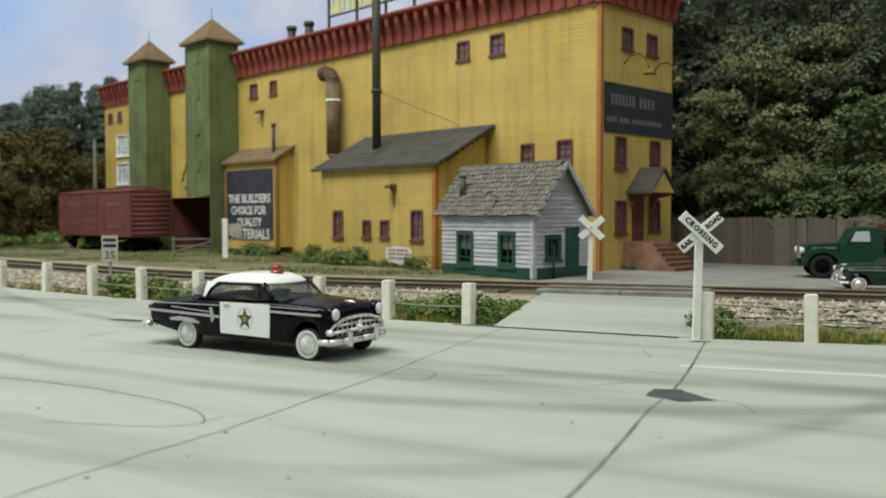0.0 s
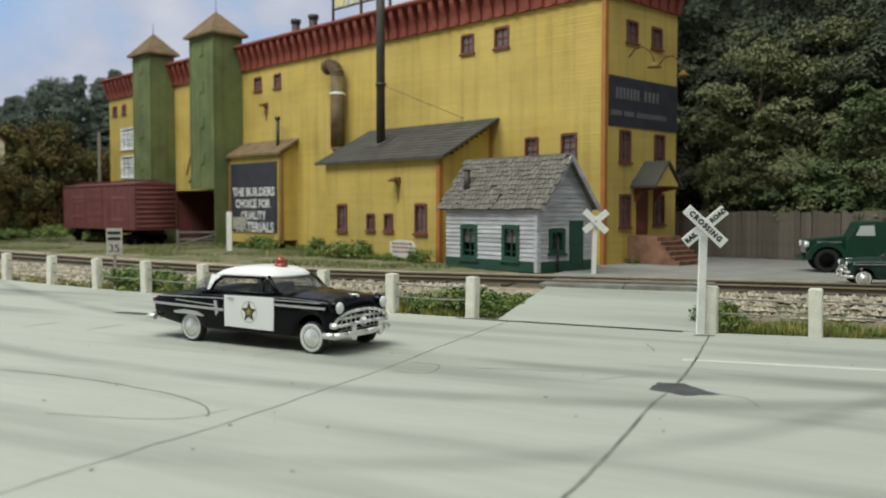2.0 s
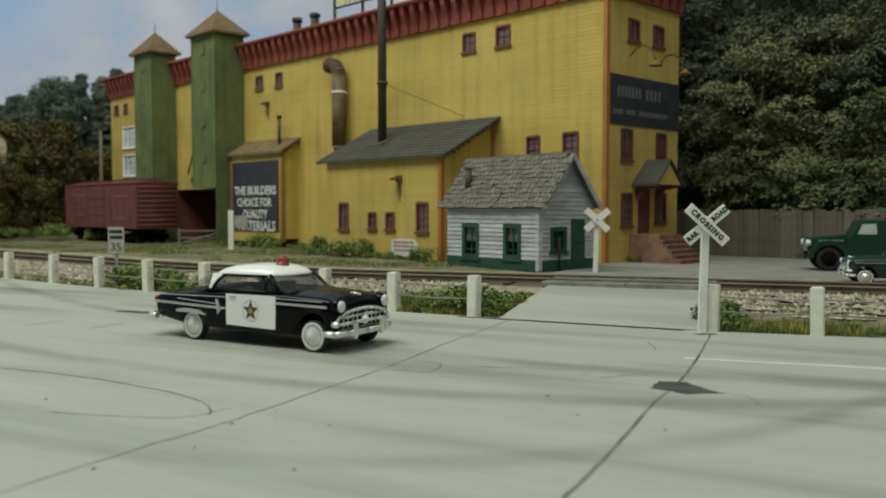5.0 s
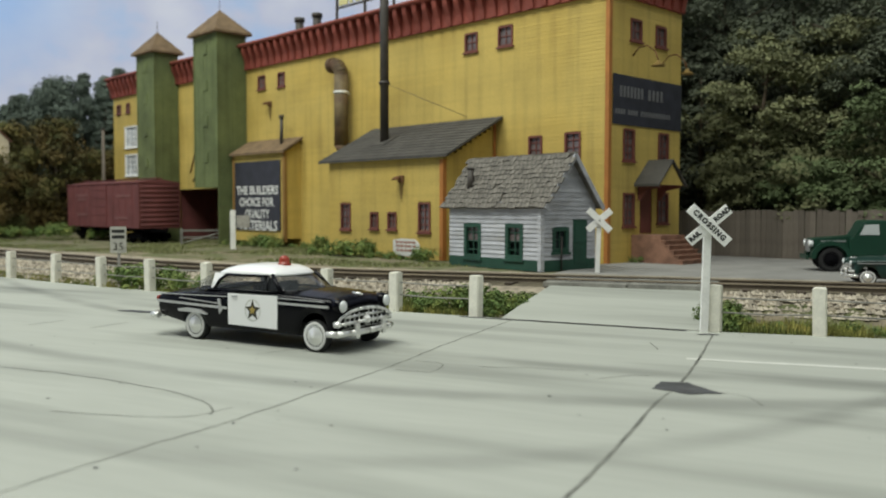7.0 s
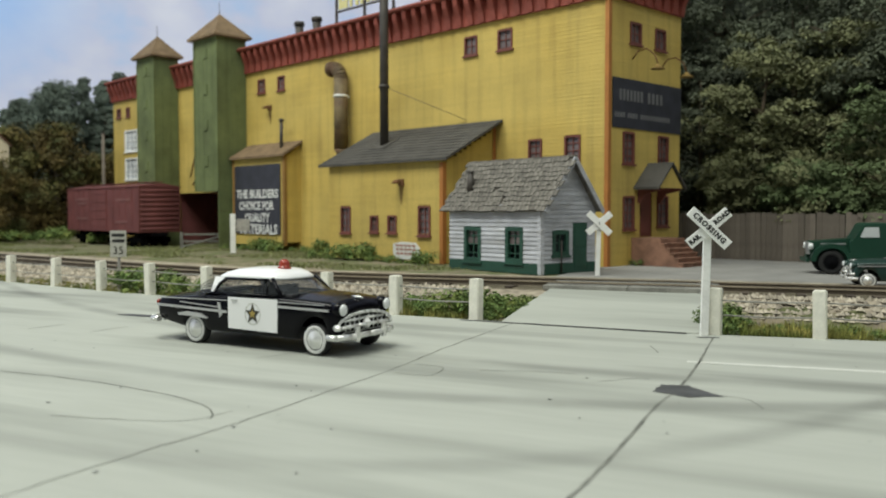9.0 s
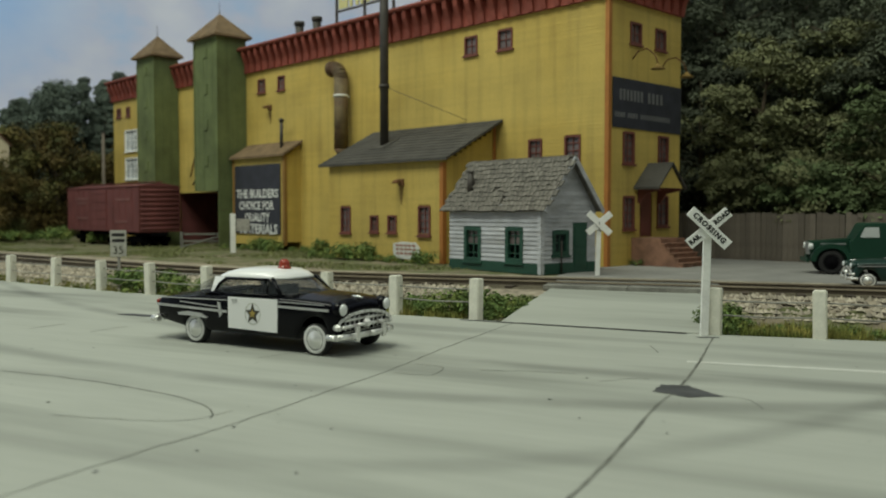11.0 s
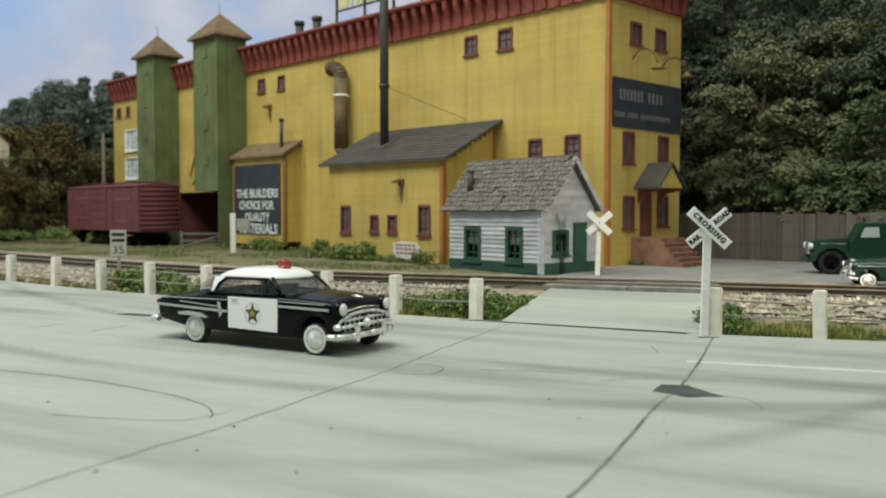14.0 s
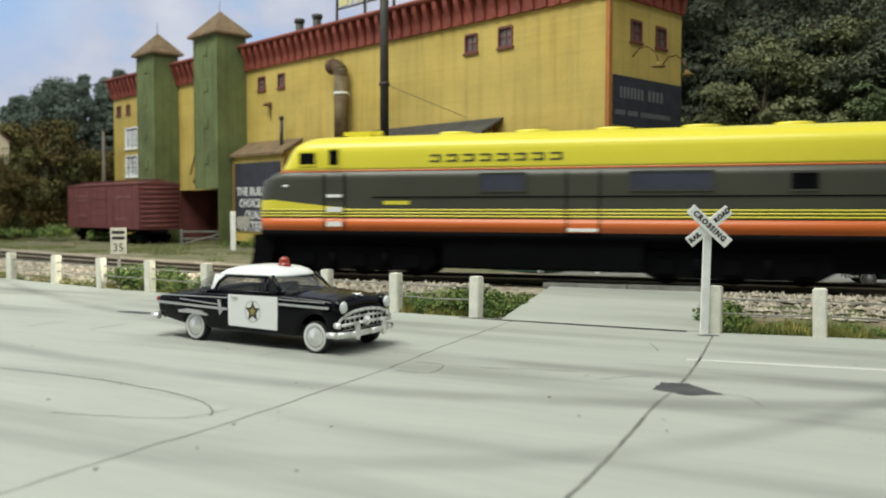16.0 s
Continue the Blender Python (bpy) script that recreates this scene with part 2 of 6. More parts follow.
GRASS = mat("grass", (0.21, 0.25, 0.06), 0.9, vary=0.3, size=0.8, island=0.5, second=(0.42, 0.36, 0.10), mixat=0.55, bump=0.0)
BARK = mat("bark", (0.10, 0.075, 0.05), 0.95, vary=0.3, size=0.3)
CREAM = mat("cream_wall", (0.6, 0.52, 0.38), 0.8)
BRICKY = mat("brown_roof_far", (0.14, 0.07, 0.045), 0.9)


# ---- building blocks ----
def box(bm, x0, x1, y0, y1, z0, z1, m=None):
    v = [Vector((x, y, z)) for z in (z0, z1) for y in (y0, y1) for x in (x0, x1)]
    vs = [bm.verts.new(m @ a if m else a) for a in v]
    for f in ((0, 2, 3, 1), (4, 5, 7, 6), (0, 1, 5, 4), (2, 6, 7, 3), (0, 4, 6, 2), (1, 3, 7, 5)):
        bm.faces.new([vs[i] for i in f])


def cyl(bm, a, b, r, r2=None, seg=14, cap=True):
    a, b = Vector(a), Vector(b)
    r2 = r if r2 is None else r2
    q = (b - a).to_track_quat("Z", "Y")
    rings = []
    for p, rr in ((a, r), (b, r2)):
        rings.append([bm.verts.new(p + q @ Vector((rr * math.cos(2 * math.pi * i / seg), rr * math.sin(2 * math.pi * i / seg), 0))) for i in range(seg)])
    for i in range(seg):
        j = (i + 1) % seg
        bm.faces.new((rings[0][i], rings[0][j], rings[1][j], rings[1][i])).smooth = True
    if cap:
        bm.faces.new(rings[0][::-1])
        bm.faces.new(rings[1])


def lathe(bm, a, axis, prof, seg=24):
    """Rings of (distance along axis, radius) turned about the axis."""
    q = Vector(axis).to_track_quat("Z", "Y")
    rings = [[bm.verts.new(Vector(a) + q @ Vector((r * math.cos(2 * math.pi * i / seg), r * math.sin(2 * math.pi * i / seg), h))) for i in range(seg)] for h, r in prof]
    for p, n in zip(rings, rings[1:]):
        for i in range(seg):
            j = (i + 1) % seg
            bm.faces.new((p[i], p[j], n[j], n[i])).smooth = True
    bm.faces.new(rings[0][::-1])
    bm.faces.new(rings[-1])


def tube(bm, pts, r, seg=8):
    for a, b in zip(pts, pts[1:]):
        cyl(bm, a, b, r, seg=seg)


def prism(bm, poly, lo, hi, axis="x"):
    """A polygon extruded along an axis; the polygon's two numbers are the other two coordinates."""
    put = {"x": lambda t, p: (t, p[0], p[1]), "y": lambda t, p: (p[0], t, p[1]), "z": lambda t, p: (p[0], p[1], t)}[axis]
    a = [bm.verts.new(put(lo, p)) for p in poly]
    b = [bm.verts.new(put(hi, p)) for p in poly]
    for i in range(len(poly)):
        j = (i + 1) % len(poly)
        bm.faces.new((a[i], a[j], b[j], b[i]))
    bm.faces.new(a[::-1])
    bm.faces.new(b)


def part(name, bm, material, parent=None, label="", m=None, smooth=False, bevel=0.0, fix=True):
    """Links a bmesh, in original metres, as one mesh object at model size."""
    if bevel:
        bmesh.ops.bevel(bm, geom=bm.edges[:], offset=bevel, segments=2, affect="EDGES", profile=0.6)
    if fix:
        bmesh.ops.recalc_face_normals(bm, faces=bm.faces[:])
    for v in bm.verts:
        v.co *= K
    me = bpy.data.meshes.new(name)
    if smooth:
        for f in bm.faces:
            f.smooth = True
    bm.to_mesh(me)
    bm.free()
    me.materials.append(material)
    ob = new(name, me)
    if m is not None:
        ob.matrix_basis = scaled(m)
    if parent:
        ob.parent = parent
    if label:
        ob["label"] = label
    return ob


def scaled(m):
    m = m.copy()
    m.translation = m.translation * K
    return m


def holder(name, m, label, category, group=""):
    ob = new(name)
    ob.empty_display_size = 0.01
    ob.matrix_basis = scaled(m)
    return tagged(ob, label, category, group)


def share(src, name, parent, m):
    """Another piece on the same mesh."""
    ob = new(name, src.data)
    ob.matrix_basis = scaled(m)
    ob.parent = parent
    return ob


def lettering(text, size, parent, m, material, depth=0.004, bold=0.0):
    cu = bpy.data.curves.new("lettering", "FONT")
    cu.body, cu.size, cu.align_x, cu.align_y, cu.extrude = text, size * K, "CENTER", "CENTER", depth * K
    cu.resolution_u, cu.offset = 2, bold * K
    cu.materials.append(material)
    ob = new("lettering", cu)
    ob.matrix_basis = scaled(m)
    ob.parent = parent
    return ob


def boxes(name, rows, material, parent, m=None):
    """Several alike pieces, each one a part of its own."""
    for row in rows:
        bm = bmesh.new()
        box(bm, *row, m)
        part(name, bm, material, parent)


def B():
    return bmesh.new()


def curve_pts(pts, step=0.5):
    """A smooth line through plan points, as points every step metres."""
    p = [Vector(a) for a in pts]
    p = [p[0] * 2 - p[1]] + p + [p[-1] * 2 - p[-2]]
    out = []
    for a, b, c, d in zip(p, p[1:], p[2:], p[3:]):
        n = max(2, int((c - b).length / step))
        for i in range(n):
            t = i / n
            out.append(0.5 * ((2 * b) + (c - a) * t + (2 * a - 5 * b + 4 * c - d) * t * t + (3 * b - a - 3 * c + d) * t ** 3))
    return out + [p[-2]]


def offsets(line, off):
    """The line moved sideways, to the left of its own direction."""
    out = []
    for i, p in enumerate(line):
        t = (line[min(i + 1, len(line) - 1)] - line[max(i - 1, 0)]).normalized()
        out.append(p + Vector((-t.y, t.x)) * off)
    return out


def ribbon(bm, sides, heights):
    """Sheets between lines that run side by side, each at its height."""
    rows = [[bm.verts.new((p.x, p.y, h(p) if callable(h) else h)) for p in line] for line, h in zip(sides, heights)]
    for a, b in zip(rows, rows[1:]):
        for i in range(len(a) - 1):
            bm.faces.new((a[i], a[i + 1], b[i + 1], b[i]))


# ---- ground, road and track ----
TRACK = curve_pts([(-80, 94), (-45, 62.5), (-30, 50), (-18, 40.2), (-10, 33.9), (-4, 30.7), (1, 28.87), (6.85, 26.8), (14, 24.27), (30, 18.6), (90, -2.6), (190, -38)], 0.55)
EDGE = curve_pts([(-80, 87), (-45, 57.5), (-30, 44.8), (-17.4, 34.8), (-12.3, 31), (-10, 29.5), (-5.5, 26.4), (-1.3, 23.7), (0.9, 22.55), (3.6, 21.1), (6.25, 19.85), (8.4, 19.2), (10.5, 18.5), (20, 15.2), (90, -9.5), (190, -44)], 1.0)
YARD = 0.45


def side_of(line, x, y):
    a = np.array([(p.x, p.y) for p in line[::2]])
    out = np.empty(x.shape)
    for i in range(len(x)):
        d = a - (x[i], y[i])
        j = int(np.argmin((d * d).sum(1)))
        t = a[min(j + 1, len(a) - 1)] - a[max(j - 1, 0)]
        out[i] = math.hypot(*d[j]) * (1 if t[0] * -d[j][1] - t[1] * -d[j][0] > 0 else -1)
    return out


def build_ground():
    xs = np.concatenate([np.linspace(-130, -40, 16), np.linspace(-38, 30, 90), np.linspace(34, 200, 18)])
    ys = np.concatenate([np.linspace(-60, 10, 10), np.linspace(12, 62, 76), np.linspace(66, 190, 14)])
    gx, gy = np.meshgrid(xs, ys)
    gx, gy = gx.ravel(), gy.ravel()
    de, dt = side_of(EDGE, gx, gy), side_of(TRACK, gx, gy)
    z = np.interp(dt, [-4.2, -3.4, -2.2, 2.4, 3.4], [-0.10, 0.02, 0.30, 0.30, YARD - 0.03])
    z += np.array([0.05 * noise.noise((x * 0.7, y * 0.7, 0)) for x, y in zip(gx, gy)]) * (np.abs(dt) > 3)
    z = np.where(de < 0.25, -0.16, z)
    far = np.clip((gy - 70) / 60, 0, 1) * np.clip((-gx + 10) / 40, 0, 1)
    z += far * 3.0
    n, me = len(xs), bpy.data.meshes.new("ground")
    faces = [(j * n + i, j * n + i + 1, (j + 1) * n + i + 1, (j + 1) * n + i) for j in range(len(ys) - 1) for i in range(n - 1)]
    me.from_pydata([(x * K, y * K, h * K) for x, y, h in zip(gx, gy, z)], [], faces)
    for p in me.polygons:
        p.use_smooth = True
    me.materials.append(DIRT)
    tagged(new("ground", me), "earth and thin grass scenery of the layout", "ground", kind="structure")


build_ground()

bm = B()
top = [bm.verts.new((p.x, p.y, 0.0)) for p in EDGE]
low = [bm.verts.new((p.x, p.y, -0.15)) for p in EDGE]
for i in range(len(EDGE) - 1):
    bm.faces.new((low[i], low[i + 1], top[i + 1], top[i]))
bm.faces.new([bm.verts.new((x, y, 0.0)) for x, y in ((-125, 87), (-125, -58), (190, -58))] + top[::-1])
road = tagged(part("road", bm, ROAD), "pale grey-green concrete road with tar seams", "road", kind="structure")


def strip(pts, w, z=0.004, material=CRACK, name="seam", label="", jag=0.04):
    """A thin uneven band on the road."""
    line = curve_pts(pts, 0.25)
    bm = B()
    rows = []
    for i, p in enumerate(line):
        t = (line[min(i + 1, len(line) - 1)] - line[max(i - 1, 0)]).normalized()
        nn = Vector((-t.y, t.x))
        ww = w * (0.75 + 0.5 * random.random())
        p = p + nn * jag * (random.random() - 0.5)
        rows.append((bm.verts.new((p.x + nn.x * ww / 2, p.y + nn.y * ww / 2, z)), bm.verts.new((p.x - nn.x * ww / 2, p.y - nn.y * ww / 2, z))))
    for a, b in zip(rows, rows[1:]):
        bm.faces.new((a[0], b[0], b[1], a[1]))
    return part(name, bm, material, road, label, fix=False)


def build_road_marks():
    strip([(1.73, 21.77), (0.19, 18.26), (-0.95, 15.38), (-1.95, 13.24), (-2.87, 11.31), (-3.57, 10.1), (-4.41, 8.48), (-5.2, 7.0)], 0.026)
    strip([(6.1, 19.4), (4.73, 15.95), (3.74, 13.66), (3.18, 12.65), (2.16, 10.35), (1.27, 8.48), (0.2, 6.4)], 0.05, jag=0.015)
    strip([(0.45, 22.52), (1.65, 21.93), (3.75, 20.86), (5.65, 19.95)], 0.13, z=0.012, material=TAR, name="gap", label="dark open joint")
    strip([(-7.91, 15.32), (-6.64, 14.74), (-5.41, 14.07), (-4.24, 13.28), (-3.57, 12.61), (-3.25, 12.08), (-3.21, 11.74)], 0.030)
    strip([(-3.0, 12.2), (-3.48, 11.62), (-4.51, 11.71), (-5.47, 11.94)], 0.016)
    strip([(-0.51, 15.95), (-0.09, 15.78), (-0.02, 15.38), (-0.23, 14.85), (-0.84, 15.11)], 0.022)
    strip([(0.67, 15.38), (1.5, 15.25), (2.33, 15.0)], 0.024)
    strip([(4.38, 18.18), (4.34, 17.6), (4.32, 17.23)], 0.022)
    strip([(-10.04, 20.83), (-9.52, 21.67)], 0.03)
    strip([(-8.3, 20.24), (-8.1, 20.7), (-7.8, 21.24)], 0.035)
    strip([(-3.6, 16.63), (-3.09, 17.17)], 0.025)
    strip([(4.3, 13.2), (4.6, 12.9), (4.58, 12.3)], 0.018)
    strip([(2.6, 14.3), (3.2, 14.6), (3.5, 14.55)], 0.02)
    strip([(4.61, 16.25), (6.2, 15.7), (7.9, 15.15), (11, 14.1)], 0.20, material=LINE, name="road_line", label="worn pale painted line", jag=0.02)
    patch(3.72, 13.57, [(-0.40, -0.05), (-0.33, 0.18), (-0.12, 0.50), (0.08, 0.42), (0.26, 0.44), (0.38, 0.02), (0.62, -0.45), (0.30, -0.44), (0.0, -0.50), (-0.18, -0.30)])
    patch(-8.3, 23.5, [(-0.75, 0.30), (-0.35, 0.35), (0.5, 0.0), (0.75, -0.35), (0.2, -0.3), (-0.5, 0.05)])
    patch(5.95, 19.35, [(-0.25, 0.05), (0.0, 0.14), (0.28, 0.02), (0.22, -0.10), (-0.2, -0.08)])
    rng = random.Random(12)
    for _ in range(46):
        x, y, r = rng.uniform(-9, 8), rng.uniform(9, 21), rng.uniform(0.010, 0.034)
        patch(x, y, [(r * rng.uniform(0.6, 1.3) * math.cos(a), r * rng.uniform(0.6, 1.6) * math.sin(a)) for a in (0, 1.1, 2.2, 3.3, 4.4, 5.4)], "speck", "")


def patch(cx, cy, ring, name="tar_patch", label="dark uneven tar patch"):
    """A flat blotch on the road with a rough outline."""
    bm = B()
    pts = []
    for (ax, ay), (bx, by) in zip(ring, ring[1:] + ring[:1]):
        for t in (0.0, 0.5):
            w = 0.03 if name == "tar_patch" else 0.0
            pts.append((cx + ax + (bx - ax) * t + random.uniform(-w, w), cy + ay + (by - ay) * t + random.uniform(-w, w)))
    bm.faces.new([bm.verts.new((x, y, 0.008)) for x, y in pts])
    part(name, bm, TAR, road, label, fix=False)


build_road_marks()

# the raised crossing apron and the gravel yard
bm = B()
lo = [Vector((1.5, 22.2)), Vector((3.8, 21.05)), Vector((6.2, 19.9))]
hi = [Vector((3.33, 26.45)), Vector((5.4, 25.95)), Vector((7.55, 25.2))]
rows = []
for i in range(7):
    t = i / 6
    z = 0.004 + 0.50 * (t ** 0.95)
    rows.append([bm.verts.new((*(a.lerp(b, t)), z)) for a, b in zip(lo, hi)])
low = [[bm.verts.new((v.co.x, v.co.y, -0.2)) for v in r] for r in rows]
for a, b in zip(rows, rows[1:]):
    for i in range(2):
        bm.faces.new((a[i], a[i + 1], b[i + 1], b[i]))
for k in (0, 2):
    for i in range(6):
        bm.faces.new((rows[i][k], rows[i + 1][k], low[i + 1][k], low[i][k]))
tagged(part("pavement", bm, ROAD), "concrete ramp rising from the road to the tracks", "pavement", kind="structure")

bm = B()
ring = [(3.6, 30.6), (8.6, 28.6), (18, 25.2), (45, 15.6), (48, 30), (30, 40), (14, 46), (10.5, 41.6), (7.2, 37.4), (5.4, 34.5)]
bm.faces.new([bm.verts.new((x, y, YARD + 0.012)) for x, y in ring])
tagged(part("yard", bm, GRAVEL_YARD, fix=False), "grey gravel yard behind the tracks", "pavement", kind="structure")

bm = B()
ribbon(bm, [offsets(TRACK, o) for o in (-3.3, -2.6, -1.7, 0, 1.7, 2.6, 3.5)], [0.0, 0.20, 0.40, 0.42, 0.41, 0.44, 0.47])
tagged(part("track_bed", bm, BALLAST, fix=False), "tan stone ballast bed under the track", "track bed", kind="structure")


bm = B()
ribbon(bm, [offsets(TRACK, o) for o in (-1.42, -1.1, 0, 1.1, 1.42)], [0.412, 0.432, 0.438, 0.432, 0.412])
tagged(part("track_bed", bm, OILY, fix=False), "dark oily ballast between the rails", "track bed", kind="structure")


def build_track():
    track = holder("railway_track", pose(0, 0, 0), "single railway track with brown rails on dark wooden ties", "railway track")
    for off in (-0.76, 0.76):
        bm = B()
        ls = [offsets(TRACK, off + w) for w in (-0.075, -0.02, -0.02, -0.036, -0.036, 0.036, 0.036, 0.02, 0.02, 0.075)]
        ribbon(bm, ls, [0.48, 0.50, 0.58, 0.60, 0.645, 0.645, 0.60, 0.58, 0.50, 0.48])
        for f in bm.faces:
            if f.calc_center_median().z < 0.62:
                f.material_index = 1
        part("rail", bm, RAIL, track, fix=False).data.materials.append(RAIL_SIDE)
    bm = B()
    box(bm, -1.3, 1.3, -0.115, 0.115, 0, 0.14)
    tie = None
    far = B()
    run = 0.0
    for a, b in zip(TRACK, TRACK[1:]):
        run += (b - a).length
        if run < 0.58:
            continue
        run = 0
        if not -75 < a.x < 70 or (3.2 < a.x < 8.6):
            continue
        turn = math.degrees(math.atan2(b.y - a.y, b.x - a.x)) + 90 + random.uniform(-1.5, 1.5)
        m = pose(a.x, a.y, 0.345 + random.uniform(-0.01, 0.012), 0, 0, turn)
        if -26 < a.x < 24:
            if tie is None:
                tie = part("tie", bm, TIE, track, m=m)
            else:
                share(tie, "tie", track, m)
        else:
            box(far, -1.3, 1.3, -0.115, 0.115, 0, 0.14, m)
    part("distant_ties", far, TIE, track)["kind"] = "stuff"
    src = None
    c, t = Vector((6.0, 27.11)), Vector((0.943, -0.334))
    for off, n in ((-1.55, 2), (-1.25, 2), (-1.0, 2), (-0.45, 2), (-0.15, 2), (0.15, 2), (0.45, 2), (1.0, 2), (1.25, 2), (1.55, 2)):
        for k in range(n):
            p = c + Vector((0.334, 0.943)) * off + t * ((k - 0.5) * 2.55)
            m = pose(p.x, p.y, 0.455 + random.uniform(-0.008, 0.008), 0, 0, -19.5)
            if src is None:
                bm = B()
                box(bm, -1.26, 1.26, -0.115, 0.115, 0, 0.13)
                src = part("plank", bm, PLANK, track, m=m)
            else:
                share(src, "plank", track, m)
    return track


build_track()


def build_ballast():
    me = bpy.data.meshes.new("ballast_stones")
    vs, fs = [], []
    rng = random.Random(4)
    lines = {o: offsets(TRACK, o) for o in (-3.3, -2.9, -2.5, -2.1, -1.7, -1.45, 0.0, 1.5, 1.9, 2.4)}
    keys = sorted(lines)
    near = [i for i, p in enumerate(TRACK) if -34 < p.x < 26]
    for _ in range(18000):
        k = rng.choice(keys)
        p = lines[k][rng.choice(near)] + Vector((rng.uniform(-0.3, 0.3), rng.uniform(-0.3, 0.3)))
        if (1.5 < p.x < 7.9 and k < -0.5) or (abs(k) < 1 and rng.random() < 0.7):
            continue
        z = float(np.interp(abs(k), [0, 1.7, 2.6, 3.3], [0.43, 0.41, 0.22, 0.03]))
        s = rng.uniform(0.035, 0.075) if k > -1.5 else rng.uniform(0.05, 0.125)
        o = len(vs)
        for d in ((1, 0, 0), (-1, 0, 0), (0, 1, 0), (0, -1, 0), (0, 0, 1)):
            vs.append([(c + s * (e * rng.uniform(0.7, 1.3))) * K for c, e in zip((p.x, p.y, z), d)])
        fs += [(o, o + 2, o + 4), (o + 2, o + 1, o + 4), (o + 1, o + 3, o + 4), (o + 3, o, o + 4)]
    me.from_pydata(vs, [], fs)
    me.materials.append(STONES)
    tagged(new("ballast_stones", me), "loose tan ballast stones beside the rails", "ballast", kind="stuff")


build_ballast()


# ---- walls of boards ----
def cut(lo, hi, holes):
    """The stretches of lo..hi that no hole covers."""
    out, x = [], lo
    for a, b in sorted(holes):
        if a > x:
            out.append((x, min(a, hi)))
        x = max(x, b)
    if x < hi:
        out.append((x, hi))
    return [(a, b) for a, b in out if b - a > 0.02]


def board_wall(name, parent, m, length, z0, z1, holes, material, core, top=None, board=0.17, thick=0.2, label=""):
    """Lapped boards over a solid wall. Local x runs along it, y outwards. holes: (x0, x1, z0, z1). top(z): the stretch left at that height."""
    bm, rng = B(), random.Random(7)
    n = round((z1 - z0) / board)
    h = (z1 - z0) / n
    for i in range(n):
        a, b = z0 + i * h, z0 + (i + 1) * h
        lo, hi = top(min(b, z1 - 0.01)) if top else (0, length)
        for u, v in cut(lo, hi, [(p, q) for p, q, c, d in holes if c < (a + b) / 2 < d]):
            x = u
            while x < v - 1e-4:
                y = min(v, x + rng.uniform(3, 7))
                if v - y < 0.8:
                    y = v
                q = [bm.verts.new(m @ Vector(c)) for c in ((x, 0.014, a), (y, 0.014, a), (y, 0.005, b), (x, 0.005, b), (x, 0.0, a), (y, 0.0, a))]
                bm.faces.new((q[0], q[1], q[2], q[3]))
                bm.faces.new((q[4], q[5], q[1], q[0]))
                x = y
    part(name, bm, material, parent, label, fix=False)["kind"] = "stuff"
    bm = B()
    xs = sorted({0, length, *[c for h_ in holes for c in h_[:2]]})
    zs = sorted({z0, z1, *[c for h_ in holes for c in h_[2:] if z0 < c < z1], *([z0 + (z1 - z0) * k / 8 for k in range(9)] if top else [])})
    for a, b in zip(zs, zs[1:]):
        lo, hi = top(b - 0.01) if top else (0, length)
        for u, v in cut(lo, hi, [(p, q) for p, q, c, d in holes if c < (a + b) / 2 < d]):
            if v > u:
                box(bm, u, v, -thick, 0, a, b, m)
    part(name + "_core", bm, core, parent)


def window(parent, m, x0, x1, z0, z1, frame_mat, pane_mat, cols=2, rows=3, fw=0.075, sill=True, open_low=False):
    """Frame, sash bars and panes set into a hole of a wall."""
    bm = B()
    for a, b, c, d in ((x0 - 0.02, x0 + fw, z0, z1), (x1 - fw, x1 + 0.02, z0, z1), (x0 + fw, x1 - fw, z1 - fw, z1 + 0.02), (x0 + fw, x1 - fw, z0, z0 + fw)):
        box(bm, a, b, -0.12, 0.06, c, d, m)
    win = part("window", bm, frame_mat, parent)
    bm = B()
    w, h = x1 - x0, z1 - z0
    for i in range(1, cols):
        x = x0 + w * i / cols
        box(bm, x - 0.022, x + 0.022, -0.09, -0.02, z0 + fw, z1 - fw, m)
    for i in range(1, rows):
        z = z0 + h * i / rows
        box(bm, x0 + fw, x1 - fw, -0.088, -0.022, z - 0.022, z + 0.022, m)
    if cols > 1 or rows > 1:
        part("sash", bm, frame_mat, win)
    bm = B()
    zz = z0 + h * 0.5 if open_low else z0
    box(bm, x0 + 0.01, x1 - 0.01, -0.075, -0.06, zz + 0.01, z1 - 0.01, m)
    part("pane", bm, pane_mat, win)
    if sill:
        bm = B()
        box(bm, x0 - 0.08, x1 + 0.08, -0.02, 0.12, z0 - 0.09, z0 - 0.002, m)
        part("sill", bm, frame_mat, win)
    return win


# ---- the mill ----
MILL = pose(7.02, 36.98, YARD, 0, 0, 134)  # local x: along the long front, y: out of it
LONG, DEEP, EAVE, TOP = 49.8, 5.75, 11.45, 12.85


